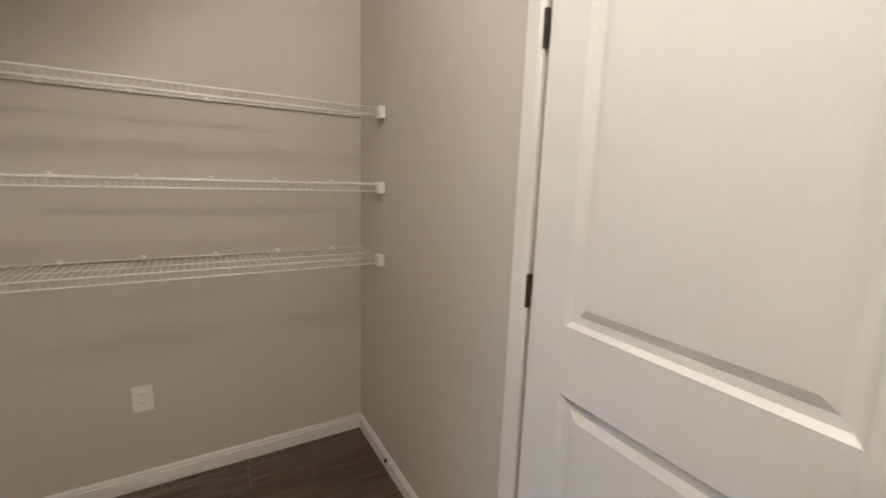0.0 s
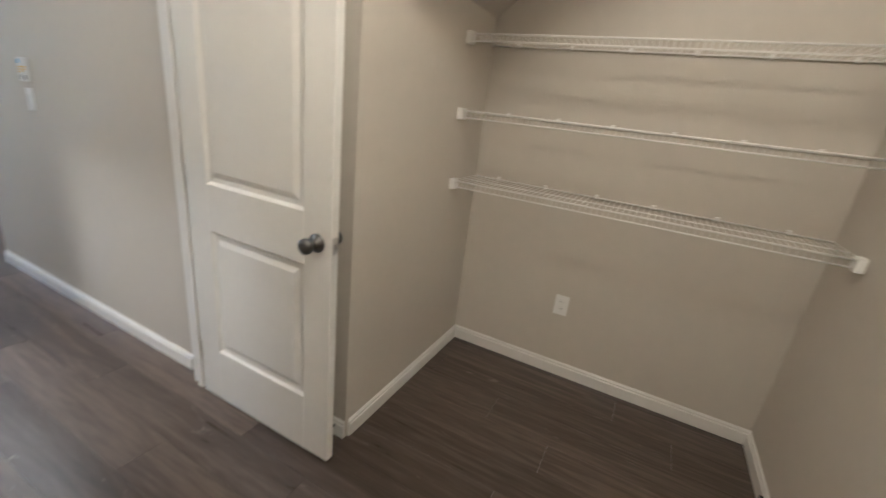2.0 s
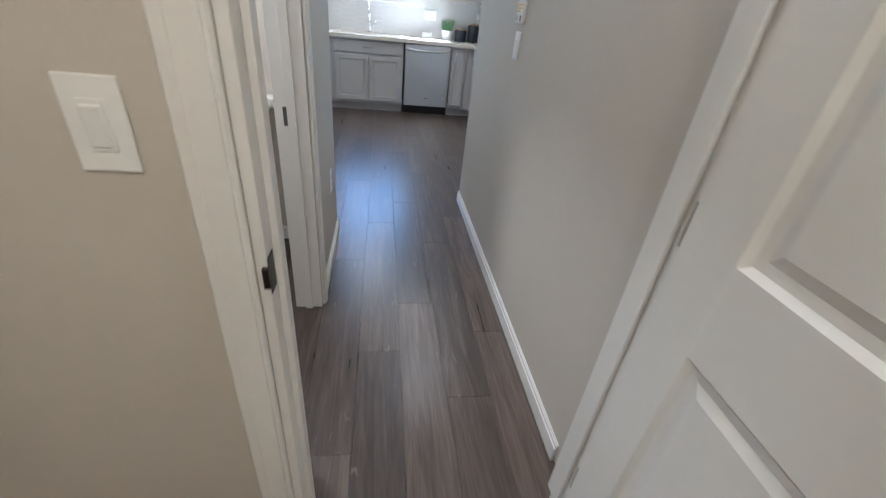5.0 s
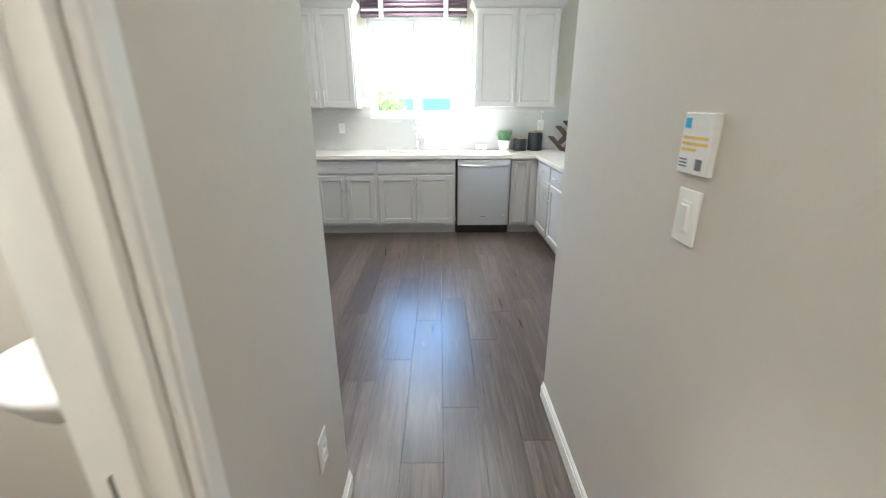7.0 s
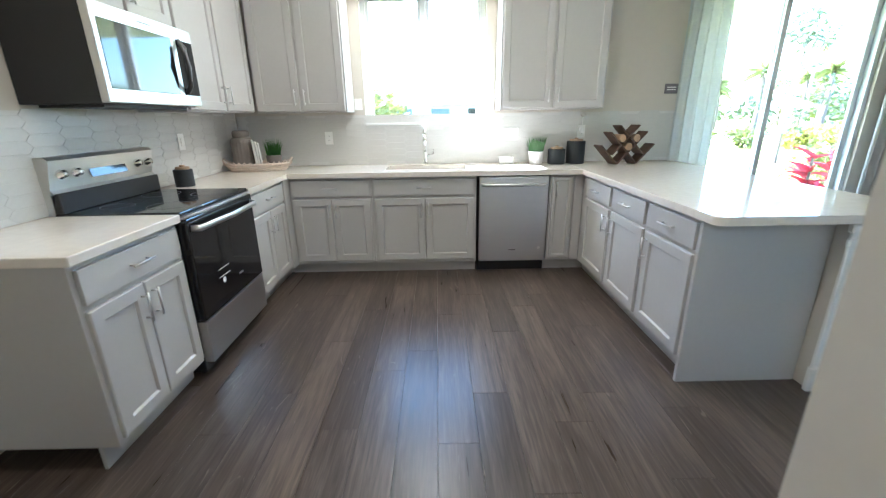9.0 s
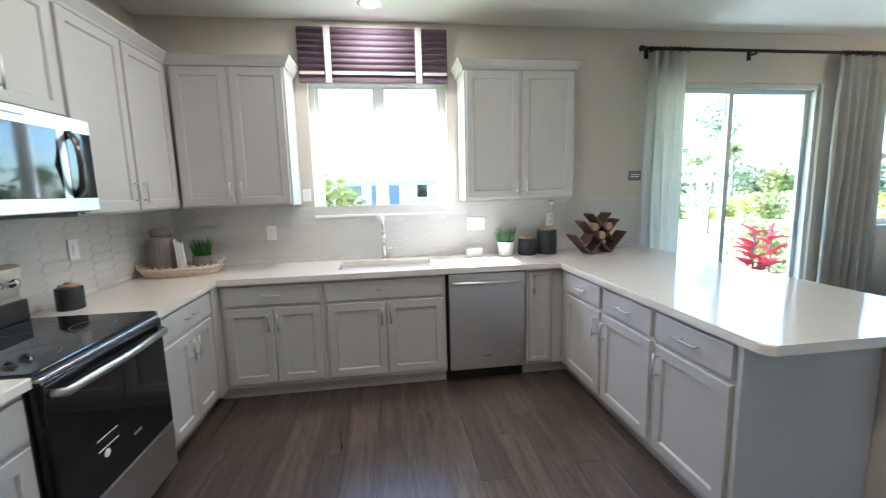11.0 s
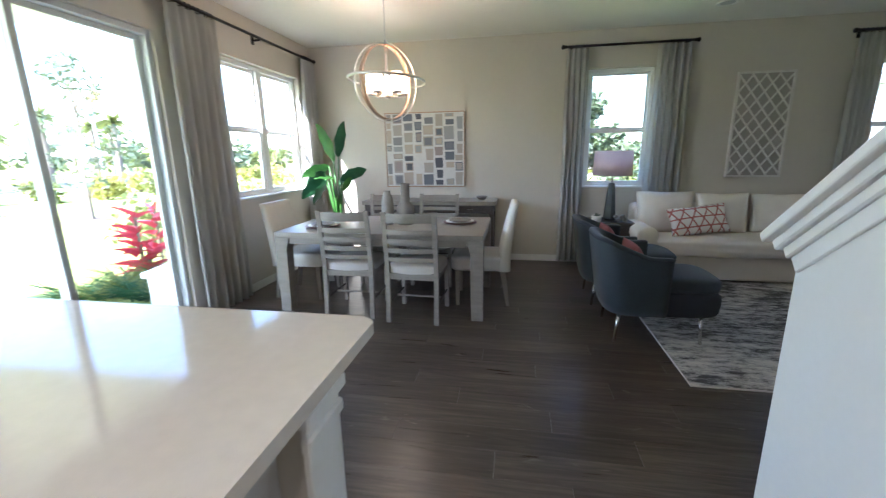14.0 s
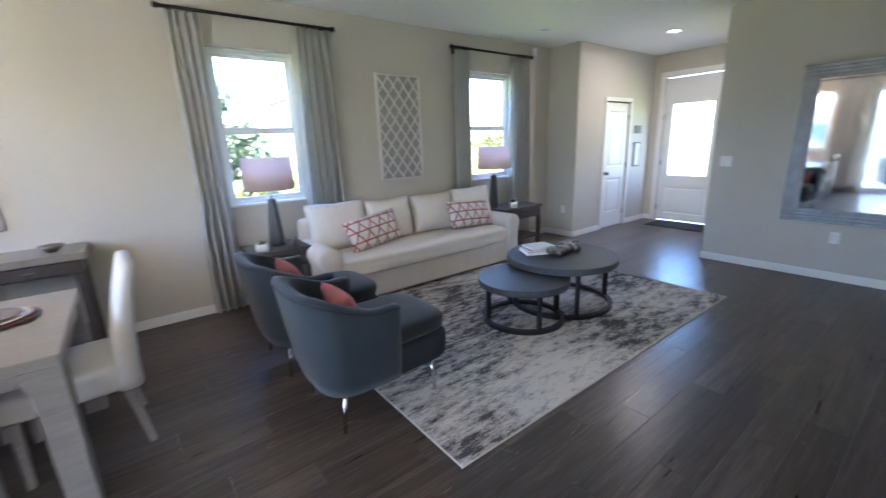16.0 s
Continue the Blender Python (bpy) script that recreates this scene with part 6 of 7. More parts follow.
round_table("large round slate-topped coffee table on black ring base", (5.40, 1.86, 0.012), 0.50, 0.46, 10)
round_table("small round slate-topped coffee table tucked under the large one", (5.37, 2.42, 0.012), 0.385, 0.38, 20)
for k, (dz, w_, d_, mm) in enumerate(((0.0, 0.30, 0.22, paper), (0.028, 0.27, 0.20, book_red), (0.048, 0.25, 0.19, paper))):
    bk = thing("book", "large book lying in a stack on the coffee table", "book", (5.60, 1.95, 0.472 + dz), 62 + 6 * k, "coffee table books")
    tk = 0.0275 if k == 0 else 0.0195
    part("pages", box(-w_ / 2 + 0.004, w_ / 2 - 0.004, -d_ / 2 + 0.003, d_ / 2 - 0.004, 0.003, tk - 0.003), paper, bk)
    part("cover", box(-w_ / 2, w_ / 2, -d_ / 2, d_ / 2, tk - 0.003, tk, 0.001), mm, bk)
    part("back_cover", box(-w_ / 2, w_ / 2, -d_ / 2, d_ / 2, 0, 0.003, 0.001), mm, bk)
    part("spine", box(-w_ / 2, w_ / 2, -d_ / 2 - 0.002, -d_ / 2 + 0.003, 0.0, tk), mm, bk)
for k, (x, y, s) in enumerate(((5.42, 1.90, 1.0), (5.44, 1.68, 1.15))):
    kn = thing("sculpture", "bronze knotted bead sculpture on the coffee table", "sculpture", (x, y, 0.472), 40 * k, "bead sculptures")
    for q in range(5):
        a = 2 * math.pi * q / 5
        part("bead", cushion(0.075 * s, 0.075 * s, 0.07 * s, 2.3, 5, at=(0.06 * s * math.cos(a), 0.075 * s * math.sin(a), 0.036 * s + 0.012 * (q % 2))), pewter, kn, "", True)


def end_table(place, w_, d_):
    root = thing("end_table", "dark grey wood end table with drawer and shelf", "side table", place, group="end tables")
    part("top", box(-d_ / 2, d_ / 2, -w_ / 2, w_ / 2, 0.575, 0.61, 0.004), dark_wood, root)
    part("drawer_case", box(-d_ / 2 + 0.02, d_ / 2 - 0.02, -w_ / 2 + 0.02, w_ / 2 - 0.02, 0.44, 0.574, 0.003), dark_wood, root)
    dr = part("drawer", box(-d_ / 2 + 0.008, -d_ / 2 + 0.02, -w_ / 2 + 0.045, w_ / 2 - 0.045, 0.455, 0.56, 0.002), dark_wood, root)
    part("knob", cushion(0.02, 0.02, 0.02, 2, 3, at=(-d_ / 2 - 0.002, 0, 0.51)), pewter, dr, "", True)
    part("shelf", box(-d_ / 2 + 0.02, d_ / 2 - 0.02, -w_ / 2 + 0.02, w_ / 2 - 0.02, 0.14, 0.17, 0.003), dark_wood, root)
    for sx in (-1, 1):
        for sy in (-1, 1):
            part("leg", box(sx * (d_ / 2 - 0.065), sx * (d_ / 2 - 0.015), sy * (w_ / 2 - 0.065), sy * (w_ / 2 - 0.015), 0, 0.44, 0.003), dark_wood, root)


def table_lamp(place, label):
    root = thing("table_lamp", label, "lamp", place, group="table lamps")
    n = 6
    bm = lathe([(0, 0), (0.065, 0), (0.075, 0.02), (0.055, 0.28), (0.040, 0.44), (0.030, 0.45), (0, 0.45)], n)
    part("base", bm, ceramic_dark, root, "faceted dark ceramic base")
    part("neck", tube([(0, 0, 0.45), (0, 0, 0.60)], 0.009, 8), pewter, root)
    part("shade", lathe([(0.225, 0.54), (0.218, 0.83), (0.215, 0.83), (0.222, 0.54)], 40, closed=True), shade_cloth, root, "dusty pink drum shade", True)
    part("spider", tube([(-0.21, 0, 0.56), (0.21, 0, 0.56)], 0.003, 6), pewter, root)


def small_pot(place, seed):
    root = thing("succulent", "small succulent in a white pot on the end table", "plant", place, group="succulents")
    part("pot", lathe([(0, 0), (0.05, 0), (0.058, 0.03), (0.055, 0.075), (0.048, 0.075), (0.045, 0.06), (0, 0.06)], 24), ceramic_white, root, "", True)
    bm = bmesh.new()
    rnd_ = random.Random(seed)
    for k in range(40):
        a, q = rnd_.uniform(0, 6.28), rnd_.uniform(0.2, 1)
        blade(bm, (0, 0, 0.06), (0.055 * q * math.cos(a), 0.055 * q * math.sin(a), 0.06 + 0.05 * (1.3 - q)), 0.018, (0, 0, 0.006), 3)
    part("leaves", bm, leaf_green, root)


end_table((7.17, 3.92, 0), 0.54, 0.46)
end_table((7.19, 0.60, 0), 0.78, 0.46)
table_lamp((7.20, 3.89, 0.61), "dark ceramic table lamp, pink drum shade, unlit")
table_lamp((7.26, 0.90, 0.61), "dark ceramic table lamp with pink drum shade, unlit")
small_pot((7.04, 4.07, 0.61), 2)
small_pot((7.06, 0.72, 0.61), 6)
kn = thing("sculpture", "bronze knotted bead sculpture on the end table", "sculpture", (7.03, 3.80, 0.61), 15, "bead sculptures")
for q in range(6):
    a = 2 * math.pi * q / 6
    part("bead", cushion(0.05, 0.05, 0.05, 2.3, 5, at=(0.045 * math.cos(a), 0.05 * math.sin(a), 0.026 + 0.035 * (q % 2))), pewter, kn, "", True)

pan = thing("wall_panel", "tall framed plaster relief of a diamond lattice", "wall art", (XE, 2.265, 1.70))
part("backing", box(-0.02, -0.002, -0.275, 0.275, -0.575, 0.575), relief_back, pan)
for a, b, c, d in ((-0.295, 0.295, 0.57, 0.592), (-0.295, 0.295, -0.592, -0.57), (-0.295, -0.272, -0.57, 0.57), (0.272, 0.295, -0.57, 0.57)):
    part("frame_rail", box(-0.042, -0.002, a, b, c, d, 0.003), plaster_relief, pan)
for s in (-1, 1):
    for k in range(-4, 5):
        z = k * 0.185
        pts_ = []
        for t_ in np.linspace(-0.27, 0.27, 2):
            pts_.append((float(t_), z + s * float(t_) * 1.35))
        (ya, za), (yb, zb) = pts_

        def clip(p, q):
            (y_, z_), (y2, z2) = p, q
            lim = 0.565
            if abs(z_) > lim:
                zz = math.copysign(lim, z_)
                f = (zz - z_) / (z2 - z_)
                return (y_ + (y2 - y_) * f, zz)
            return p

        if min(za, zb) > 0.56 or max(za, zb) < -0.56:
            continue
        p, q = clip((ya, za), (yb, zb)), clip((yb, zb), (ya, za))
        part("lattice_strip", tube([(-0.026 - 0.002 * s, p[0], p[1]), (-0.026 - 0.002 * s, q[0], q[1])], 0.011, 4), plaster_relief, pan)
sen = thing("alarm_sensor", "small white alarm sensor in the ceiling corner", "sensor", (XE - 0.03, -0.09, 2.74))
part("housing", box(-0.025, 0.028, -0.03, 0.03, -0.05, 0.05, 0.008, 2), plate_white, sen)

mir = thing("mirror", "large wall mirror in a ribbed silver-grey frame", "mirror", (3.90, -0.62, 1.355))
MW, MH = 0.485, 0.765
part("glass", box(-MW + 0.13, MW - 0.13, 0.006, 0.014, -MH + 0.13, MH - 0.13), mirror_glass, mir, "clear mirror glass")
for k in range(4):
    o, i_ = 0.13 - k * 0.034, 0.13 - (k + 1) * 0.034
    zt = 0.022 + 0.008 * k if k < 3 else 0.04
    for a, b, c, d in ((-MW + i_, MW - i_, MH - o, MH - i_), (-MW + i_, MW - i_, -MH + i_, -MH + o), (-MW + i_, -MW + o, -MH + o, MH - o), (MW - o, MW - i_, -MH + o, MH - o)):
        part("frame_rail", box(a, b, 0.002, zt, c, d, 0.006, 2), silver_frame, mir)
for (y, z, w_, h_, lab) in ((-2.27, 1.20, 0.20, 0.42, "narrow framed certificate by the entry"), (-2.27, 1.62, 0.20, 0.13, "small dark framed sign by the entry")):
    fr = thing("picture_frame", lab, "picture", (6.93, y, z), group="entry frames")
    part("frame", box(-0.022, -0.002, -w_ / 2, w_ / 2, -h_ / 2, h_ / 2, 0.004), sign_grey, fr)
    part("mat_board", box(-0.0232, -0.021, -w_ / 2 + 0.025, w_ / 2 - 0.025, -h_ / 2 + 0.025, h_ / 2 - 0.025), paper if h_ > 0.2 else sign_grey, fr)
door_mat = thing("door_mat", "dark woven door mat inside the entry door", "mat", (6.15, -2.40, 0))
part("woven_surface", box(-0.45, 0.45, -0.28, 0.28, 0.0005, 0.012, 0.004), navy_cloth, door_mat)


# ---- outdoors ----
struct("ground", box(-400, 400, -400, 400, -0.9, -0.15), lawn, "bright green mown lawn reaching the horizon", "ground")
struct("patio", box(1.6, 5.2, 7.98, 11.1, -0.149, -0.03, 0.01), concrete, "pale concrete covered patio slab", "patio")
struct("road", box(-60, 60, 30.0, 37.0, -0.149, -0.12), asphalt, "grey asphalt street beyond the hedges", "road")
struct("sidewalk", box(-60, 60, 27.0, 28.4, -0.149, -0.10), concrete, "pale concrete sidewalk", "pavement")
struct("porch_walk", box(5.2, 7.2, -12, -2.9, -0.149, -0.05), concrete, "concrete walk to the entry door", "pavement")
struct("patio_roof", box(1.6, 5.2, 7.98, 11.1, 2.62, 2.95, 0.01), stucco, "off-white patio ceiling and beam", "roof")
col = thing("column", "off-white square stucco patio column", "column", (5.0, 10.9, -0.03))
part("shaft", box(-0.15, 0.15, -0.15, 0.15, 0, 2.64, 0.01), stucco, col)
part("base", box(-0.19, 0.19, -0.17, 0.17, 0, 0.2, 0.01), stucco, col)
part("cap", box(-0.19, 0.19, -0.17, 0.17, 2.5, 2.64, 0.01), stucco, col)


def leaf_cloud(rnd_, blobs, n, size, bm=None):
    """Many small folded leaves strewn through some soft lumps, thick outside and thin within."""
    out = bm or bmesh.new()
    for _ in range(n):
        cx, cy, cz, r_ = blobs[rnd_.randrange(len(blobs))]
        d = Vector((rnd_.gauss(0, 1), rnd_.gauss(0, 1), rnd_.gauss(0, 1))).normalized()
        p = Vector((cx, cy, cz)) + d * r_ * rnd_.uniform(0.45, 1.08)
        u = Vector((rnd_.gauss(0, 1), rnd_.gauss(0, 1), rnd_.gauss(0, 0.6))).normalized()
        v = u.cross(Vector((rnd_.gauss(0, 1), rnd_.gauss(0, 1), rnd_.gauss(0, 1)))).normalized()
        s = size * rnd_.uniform(0.6, 1.3)
        a, b = out.verts.new(p - u * s), out.verts.new(p + u * s)
        c, e = out.verts.new(p + v * s * 0.45), out.verts.new(p - v * s * 0.45 + d * s * 0.2)
        out.faces.new((a, c, b))
        out.faces.new((a, b, e))
    return out


def shrub(place, r_, h, n, size, material, seed, label, name="shrub"):
    rnd_ = random.Random(seed)
    root = thing(name, label, "shrub", place, group="garden shrubs")
    blobs = [(rnd_.uniform(-0.6, 0.6) * r_, rnd_.uniform(-0.6, 0.6) * r_, h * rnd_.uniform(0.25, 0.85), r_ * rnd_.uniform(0.35, 0.6)) for _ in range(9)]
    bm = bmesh.new()
    for k in range(5):
        b = blobs[k]
        tube([(0, 0, 0), (b[0] * 0.5, b[1] * 0.5, b[2] * 0.6), (b[0], b[1], b[2])], [0.03, 0.018, 0.008], 6, bm)
    part("stem", bm, bark, root)
    part("foliage", leaf_cloud(rnd_, blobs, n, size), material, root)


def tree(place, h, crown, n, size, material, seed, label, lean=0.0, trunk=0.06):
    rnd_ = random.Random(seed)
    root = thing("tree", label, "tree", place, group="garden trees")
    bm = tube([(0, 0, 0), (lean * 0.4, 0.05, h * 0.3), (lean, 0, h * 0.6), (lean * 1.2, 0.05, h * 0.95)], [trunk, trunk * 0.75, trunk * 0.5, trunk * 0.15], 8)
    blobs = []
    for k in range(16):
        t = rnd_.uniform(0.3, 1.0)
        a = rnd_.uniform(0, 6.28)
        q = crown * (1.15 - t) * rnd_.uniform(0.6, 1.2)
        b = (lean * t + q * math.cos(a), q * math.sin(a), h * t)
        blobs.append((*b, crown * rnd_.uniform(0.18, 0.34)))
        tube([(lean * t * 0.8, 0, h * (t - 0.15)), b], [trunk * 0.3, 0.008], 5, bm)
    part("trunk", bm, bark, root)
    part("crown", leaf_cloud(rnd_, blobs, n, size), material, root)


def strap_plant(place, n, length, width, material, seed, label, rise=0.7, group="strap-leaf plants", spread=0.1, trunkz=0.0):
    rnd_ = random.Random(seed)
    root = thing("strap_leaf_plant", label, "plant", place, group=group)
    bm = bmesh.new()
    for k in range(n):
        a = rnd_.uniform(0, 6.28)
        l_ = length * rnd_.uniform(0.7, 1.1)
        b = (rnd_.uniform(-spread, spread), rnd_.uniform(-spread, spread), trunkz * rnd_.uniform(0.3, 1.0))
        up = rise * rnd_.uniform(0.5, 1.2)
        tip = (b[0] + l_ * math.cos(a) * (1 - up * 0.4), b[1] + l_ * math.sin(a) * (1 - up * 0.4), b[2] + l_ * up)
        blade(bm, b, tip, width, (0.05 * math.cos(a), 0.05 * math.sin(a), -0.25 * l_), 5)
    if trunkz:
        part("cane", tube([(0, 0, 0), (0.02, 0.02, trunkz)], 0.02, 6), bark, root)
    part("leaves", bm, material, root)


shrub((-0.25, 10.4, -0.15), 0.85, 2.05, 2600, 0.075, shrub_green, 3, "green broad-leaf shrub outside the sink window")
for k, (x, y, s, tz) in enumerate(((6.40, 9.9, 0.80, 0.84), (6.80, 10.0, 0.72, 0.90), (6.42, 9.82, 0.9, 0.38))):
    strap_plant((x, y, -0.15), 22, 0.48 * s, 0.075, red_leaf, 30 + k, "crimson ti plant outside the patio door", 0.6, "crimson ti plants", 0.05, tz)
rnd = random.Random(77)
for k in range(32):
    x, y = 5.5 + rnd.random() * 2.2, 8.4 + rnd.random() * 1.7
    strap_plant((x, y, -0.15), 42, 0.55, 0.016, shrub_green if k % 2 else leaf_green, 60 + k, "tuft of green border grass outside the patio", 0.75, "border grasses", 0.10)
tree((10.9, 16.1, -0.15), 4.1, 1.5, 900, 0.085, tree_green, 5, "slender young garden tree with open crown", 0.15)
mul = tagged(made("mulch_ring", lathe([(0, 0.05), (0.7, 0.03), (0.85, 0.0)], 24), mulch, True), "brown mulch ring round the young tree", "mulch")
mul.location = (10.9, 16.1, -0.152)
tree((12.6, 3.4, -0.15), 2.75, 1.2, 2600, 0.10, tree_green, 8, "dense dark green tree outside the sofa window", 0.0, 0.08)
tree((13.5, 0.2, -0.15), 2.3, 1.2, 1200, 0.10, shrub_green, 9, "small green tree outside the sofa window")
rnd = random.Random(41)
for k in range(26):
    x, y = 3.0 + k * 1.25 + rnd.uniform(-0.4, 0.4), 21.0 + rnd.uniform(-1.5, 2.5) + 0.05 * k
    shrub((x, y, -0.15), rnd.uniform(0.7, 1.0), rnd.uniform(0.5, 0.95), 420, 0.13, shrub_yellow if k % 3 else shrub_green, 100 + k, "sunlit yellow-green hedge shrub")
for k in range(14):
    x, y = 8.2 + 0.8 * k + rnd.uniform(-0.3, 0.3), 9.6 + rnd.uniform(-0.8, 1.6) + 0.35 * k
    shrub((x, y, -0.15), rnd.uniform(0.5, 0.8), rnd.uniform(0.7, 1.15), 420, 0.085, shrub_yellow if k % 4 else shrub_green, 200 + k, "sunlit yellow-green border shrub")
for k in range(16):
    x = 12.0 + rnd.uniform(-0.5, 3.0)
    shrub((x, -8 + k * 1.0, -0.15), 0.9, rnd.uniform(0.7, 1.3), 380, 0.12, shrub_yellow if k % 2 else shrub_green, 300 + k, "sunlit green shrub outside the living room")


def palm(place, h, seed):
    rnd_ = random.Random(seed)
    root = thing("palm_tree", "distant cabbage palm with ragged crown", "tree", place, group="distant palms")
    part("trunk", tube([(0, 0, 0), (0.1, 0, h * 0.5), (0.05, 0, h)], [0.22, 0.17, 0.15], 8), bark, root)
    bm = bmesh.new()
    for k in range(46):
        a, e = rnd_.uniform(0, 6.28), rnd_.uniform(-0.3, 1.2)
        l_ = rnd_.uniform(1.1, 1.7)
        blade(bm, (0.05, 0, h), (l_ * math.cos(a) * math.cos(e), l_ * math.sin(a) * math.cos(e), h + l_ * math.sin(e)), 0.28, (0, 0, -0.6), 4)
    part("crown", bm, shrub_green, root)


for k in range(11):
    palm((16 + k * 2.4 + rnd.uniform(-1, 1), 38 + rnd.uniform(-3, 8), -0.15), rnd.uniform(2.8, 4.6), 400 + k)
rnd = random.Random(9)
for k in range(40):
    shrub((-20 + k * 3.4 + rnd.uniform(-1, 1), 62 + rnd.uniform(-6, 8), -0.15), rnd.uniform(2.0, 3.4), rnd.uniform(2.2, 4.2), 240, 0.5, tree_green if k % 2 else shrub_green, 500 + k, "distant green treeline tree", "far_tree")
for k in range(26):
    shrub((48 + rnd.uniform(-6, 8), -40 + k * 3.6, -0.15), rnd.uniform(2.0, 3.4), rnd.uniform(2.0, 3.6), 240, 0.5, tree_green if k % 2 else shrub_green, 600 + k, "distant green treeline tree", "far_tree")


def house(place, rz, w, d, h, label, wall_m, garage=True):
    root = thing("house", label, "house", place, rz, "neighbouring houses")
    wl = part("wall", box(-w / 2, w / 2, -d / 2, d / 2, 0, h), wall_m, root)
    bm = bmesh.new()
    e = 0.5
    base_ = [bm.verts.new((sx * (w / 2 + e), sy * (d / 2 + e), h)) for sx, sy in ((-1, -1), (1, -1), (1, 1), (-1, 1))]
    ridge = [bm.verts.new((sx * (w / 2 - d / 2 * 0.8), 0, h + d * 0.22)) for sx in (-1, 1)]
    for q in ((0, 1, ridge[1], ridge[0]), (1, 2, ridge[1]), (2, 3, ridge[0], ridge[1]), (3, 0, ridge[0])):
        bm.faces.new([base_[x_] if isinstance(x_, int) else x_ for x_ in q])
    bm.faces.new(base_[::-1])
    part("roof", bm, roof_tile, root)
    n = max(2, int(w / 3))
    for k in range(n):
        x = -w / 2 + (k + 0.5) * w / n
        for z in ([1.0] if h < 4 else [1.0, 3.8]):
            if garage and z < 2 and k < 2:
                part("garage_door", box(x - 1.2, x + 1.2, -d / 2 - 0.05, -d / 2 + 0.02, 0.0, 2.2, 0.02), garage_blue, root)
            else:
                wd = part("window", box(x - 0.55, x + 0.55, -d / 2 - 0.06, -d / 2 + 0.02, z, z + 1.3, 0.02), frame_white, root)
                part("pane", box(x - 0.47, x + 0.47, -d / 2 - 0.07, -d / 2 - 0.055, z + 0.08, z + 1.22), black_glass, wd)


house((2.0, 46, -0.15), 4, 13, 10, 2.5, "pale blue house across the street", house_wall)
house((-14.5, 47, -0.15), -3, 13, 10, 3.2, "pale house across the street", stucco)
house((18, 50, -0.15), 0, 12, 9, 3.0, "pale house across the street", stucco)
house((36, 6, -0.15), 90, 12, 9, 3.2, "pale neighbouring house beyond the side garden", stucco, False)
house((36, -12, -0.15), 90, 12, 9, 5.2, "pale neighbouring house beyond the side garden", house_wall, False)
pav = thing("pavilion", "white open park pavilion in the distance", "pavilion", (33, 43, -0.15))
part("roof", lathe([(2.9, 1.9), (2.7, 2.05), (0, 3.0)], 4), frame_white, pav)
for sx in (-1, 1):
    for sy in (-1, 1):
        part("post", box(sx * 1.6 - 0.1, sx * 1.6 + 0.1, sy * 1.6 - 0.1, sy * 1.6 + 0.1, 0, 1.9), frame_white, pav)
pole = thing("light_pole", "slender grey street light pole", "street lamp", (26.0, 33.0, -0.15))
part("pole", tube([(0, 0, 0), (0, 0, 7.5)], [0.09, 0.05], 8), frame_alum, pole)
part("head", tube([(0, 0, 7.45), (-1.0, 0, 7.6)], 0.06, 8), frame_alum, pole)
for x, y, rz in ((4.45, 10.2, 250),):
    seat = thing("patio_chair", "dark wicker patio armchair with grey cushion", "chair", (x, y, -0.03), rz, "patio chairs")
    part("base", box(-0.36, 0.36, -0.36, 0.36, 0.05, 0.36, 0.03, 2), wicker_dark, seat)
    part("back", box(-0.36, 0.36, 0.27, 0.38, 0.36, 0.78, 0.03, 2), wicker_dark, seat)
    for sx in (-1, 1):
        part("arm", box(sx * 0.27, sx * 0.37, -0.36, 0.27, 0.36, 0.58, 0.03, 2), wicker_dark, seat)
    part("cushion", cushion(0.54, 0.58, 0.12, 5, 6, 0.1, at=(0, -0.04, 0.42)), frame_alum, seat, "grey seat cushion", True)
bench = thing("garden_bench", "white low garden planter bench outside the patio door", "bench", (5.75, 8.75, -0.15), 10)
part("seat", box(-0.35, 0.35, -0.18, 0.18, 0.36, 0.42, 0.01), frame_white, bench)
for sx in (-0.3, 0.24):
    part("leg", box(sx, sx + 0.06, -0.15, 0.15, 0, 0.36, 0.006), frame_white, bench)


# ---- floor planks and wall tiles ----
PLANK_W, PLANK_L = 0.18, 1.22


def plank_bm(bm, x0, x1, y0, y1):
    g, b = 0.0004, 0.0007
    lo = [bm.verts.new((x, y, -0.0075)) for x, y in ((x0 + g, y0 + g), (x1 - g, y0 + g), (x1 - g, y1 - g), (x0 + g, y1 - g))]
    mid = [bm.verts.new((x, y, -b)) for x, y in ((x0 + g, y0 + g), (x1 - g, y0 + g), (x1 - g, y1 - g), (x0 + g, y1 - g))]
    hi = [bm.verts.new((x, y, 0.0)) for x, y in ((x0 + g + b, y0 + g + b), (x1 - g - b, y0 + g + b), (x1 - g - b, y1 - g - b), (x0 + g + b, y1 - g - b))]
    for a, c in ((lo, mid), (mid, hi)):
        for i in range(4):
            bm.faces.new((a[i], a[(i + 1) % 4], c[(i + 1) % 4], c[i]))
    bm.faces.new(hi)


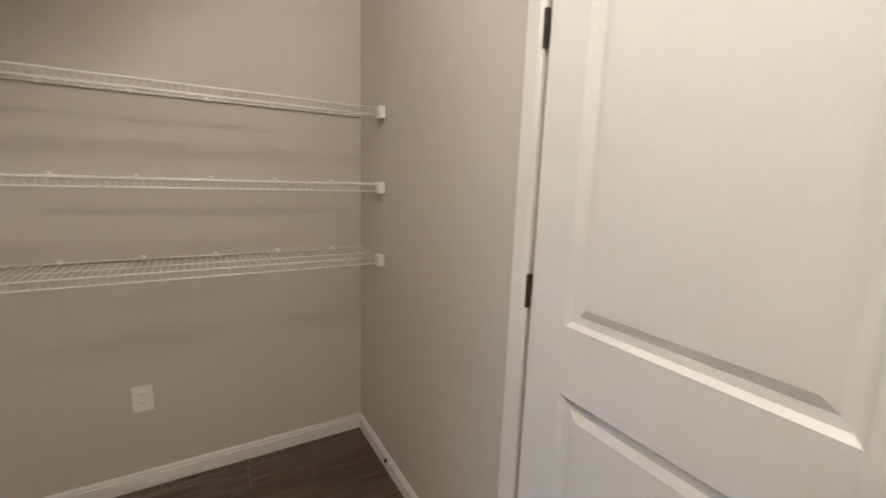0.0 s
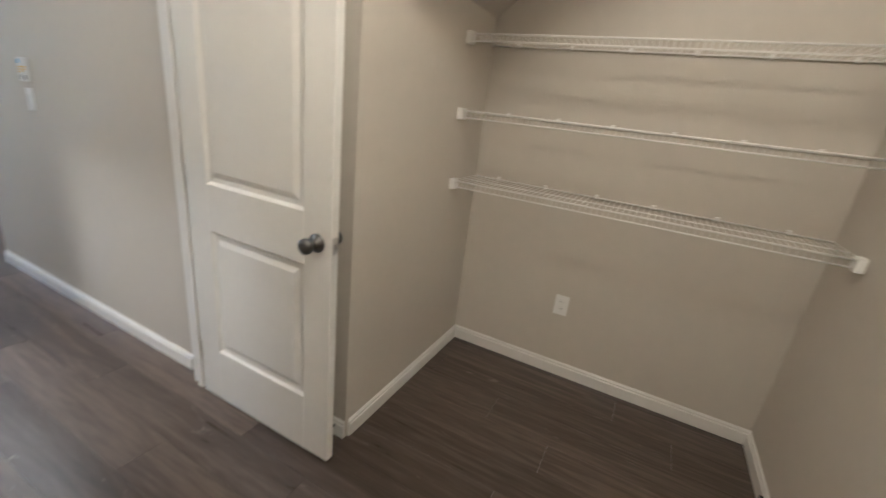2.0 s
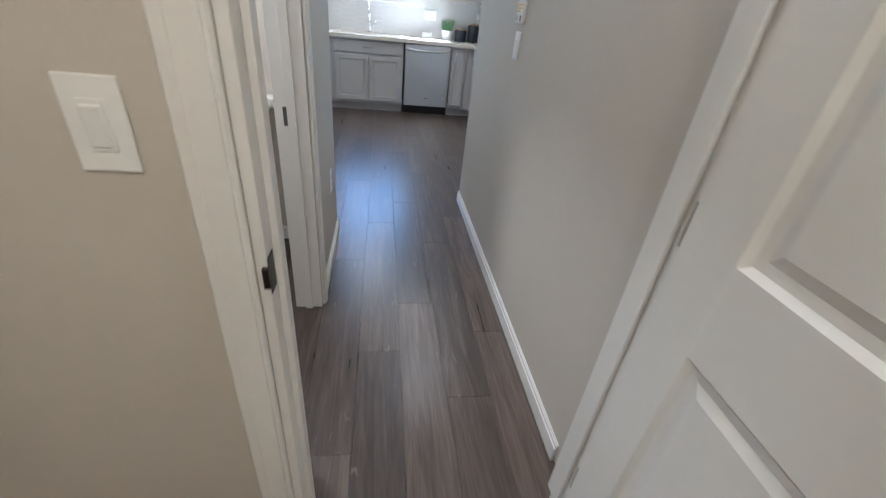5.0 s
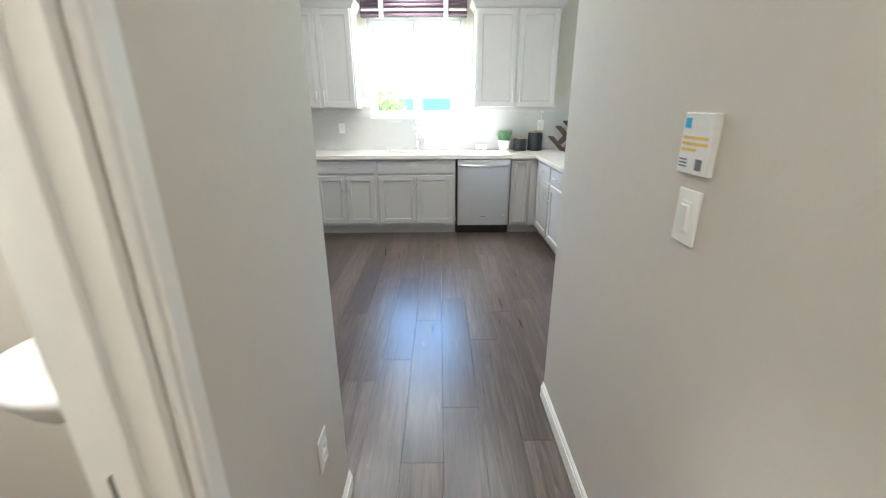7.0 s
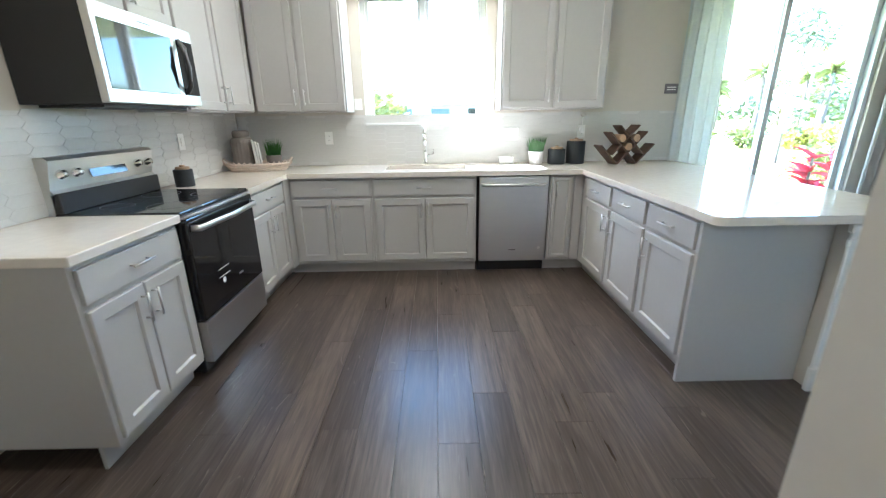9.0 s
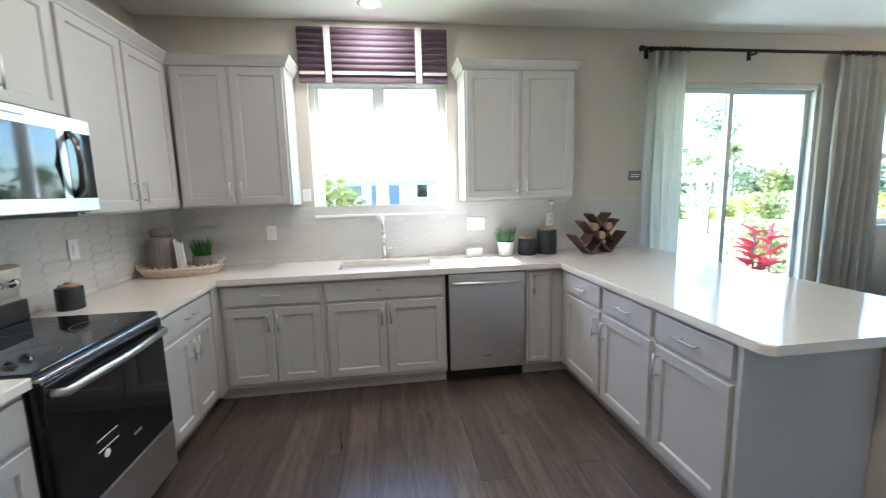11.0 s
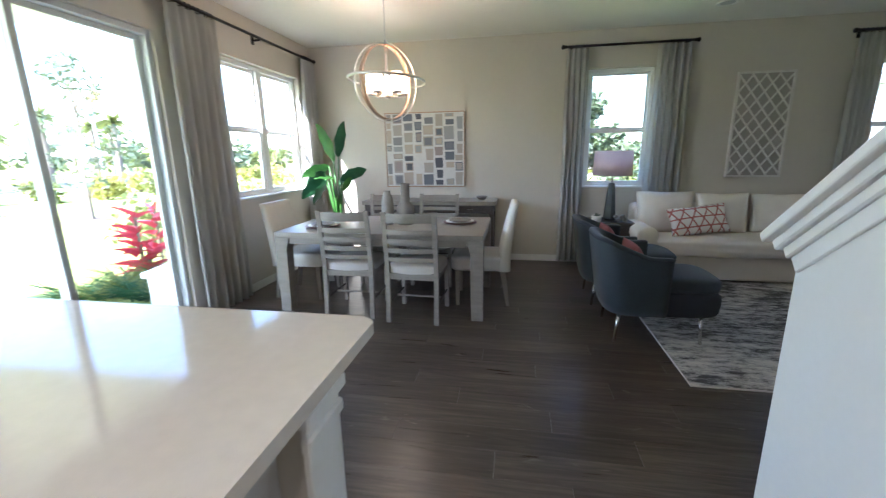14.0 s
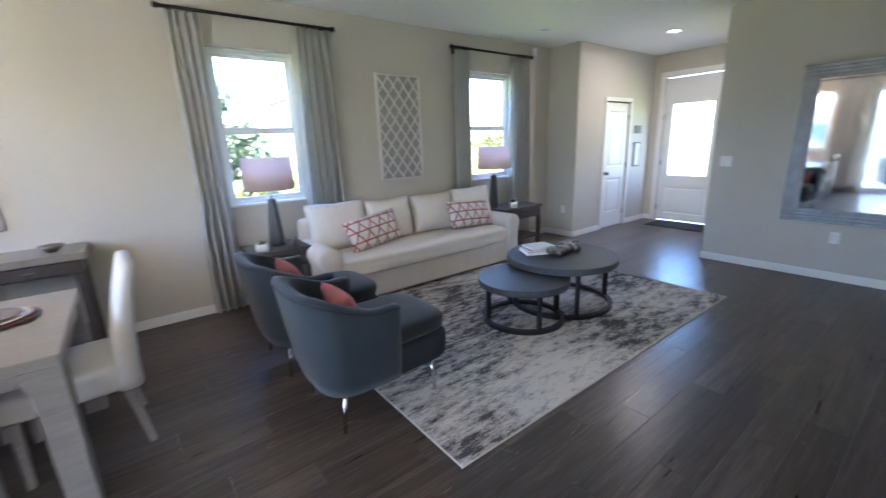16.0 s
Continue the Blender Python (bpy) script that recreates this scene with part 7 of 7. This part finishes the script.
one = bmesh.new()
plank_bm(one, -PLANK_W / 2, PLANK_W / 2, -PLANK_L / 2, PLANK_L / 2)
plank_mesh = bpy.data.meshes.new("plank")
one.to_mesh(plank_mesh)
one.free()
plank_mesh.materials.append(plank_near)
rnd = random.Random(11)
rest, count = bmesh.new(), 0
NEAR = [(-0.4, 2.0, 0.2, 7.3), (3.0, 5.9, 1.5, 7.4)]
i = 0
x = -1.2
while x < 7.6:
    y = -2.9 + (i % 3) * 0.41 + rnd.uniform(-0.15, 0.15) - PLANK_L
    while y < 7.84:
        cx, cy = x + PLANK_W / 2, y + PLANK_L / 2
        near = any(a <= cx <= b and c <= cy <= d for a, b, c, d in NEAR)
        fits = y > -2.9 and y + PLANK_L < 7.84
        if near and fits and count < 300:
            p = new("plank", plank_mesh)
            p.location = (cx, cy, 0)
            p.parent = floor_slab
            count += 1
        else:
            plank_bm(rest, x, x + PLANK_W, max(y, -2.9), min(y + PLANK_L, 7.84))
        y += PLANK_L
    x += PLANK_W
    i += 1
tagged(part("planks", rest, plank_far, floor_slab), kind="stuff")


def tile_mesh(w, h, t=0.003):
    """A long hexagonal tile lying in x and z, its face at -y."""
    bm = bmesh.new()
    k = h * 0.5
    outline = [(-w / 2, 0), (-w / 2 + k, h / 2), (w / 2 - k, h / 2), (w / 2, 0), (w / 2 - k, -h / 2), (-w / 2 + k, -h / 2)]
    s = 0.985
    back = [bm.verts.new((a, 0, c)) for a, c in outline]
    edge = [bm.verts.new((a, -t + 0.001, c)) for a, c in outline]
    face = [bm.verts.new((a * s, -t, c * s * 0.98)) for a, c in outline]
    for p, q in ((back, edge), (edge, face)):
        for n in range(6):
            bm.faces.new((p[n], p[(n + 1) % 6], q[(n + 1) % 6], q[n]))
    bm.faces.new(face)
    bmesh.ops.recalc_face_normals(bm, faces=bm.faces[:])
    me = bpy.data.meshes.new("tile")
    bm.to_mesh(me)
    bm.free()
    me.materials.append(tile_glaze)
    return me


TW, TH = 0.215, 0.058
tile = tile_mesh(TW - 0.002, TH - 0.002)


def backsplash(name, m, length, z0, z1, gaps=()):
    """A tiled band: x along it, wall at y = 0, the room at -y."""
    root = struct(name, box(0, length, -0.0035, -0.0008, z0, z1), grout, "pale grey glazed long-hexagon tile backsplash", "backsplash")
    root.matrix_basis = m
    half = TW - TH * 0.5
    n = 0
    c = 0
    while c * half < length + TW:
        r = 0
        while True:
            z = z0 + 0.002 + r * TH + (TH / 2 if c % 2 else 0)
            if z - TH / 2 > z1:
                break
            xx = c * half
            if xx - TW / 2 >= -0.06 and xx + TW / 2 <= length + 0.06 and z - TH / 2 >= z0 - 0.002 and z + TH / 2 <= z1 + 0.012 and not any(a < xx + TW * 0.4 and xx - TW * 0.4 < b and lo < z + TH * 0.4 for a, b, lo in gaps):
                t = new("tile", tile)
                t.parent = root
                t.location = (xx, -0.0025, z)
                n += 1
            r += 1
        c += 1


backsplash("backsplash_north", T((-1.085, YW, 0)), 4.20, 0.916, 1.375, [(KW[0] + 1.085, KW[1] + 1.085, KW[2] - 0.02)])
backsplash("backsplash_west", T((-1.09, 5.08, 0)) @ R90, 2.73, 0.916, 1.40)
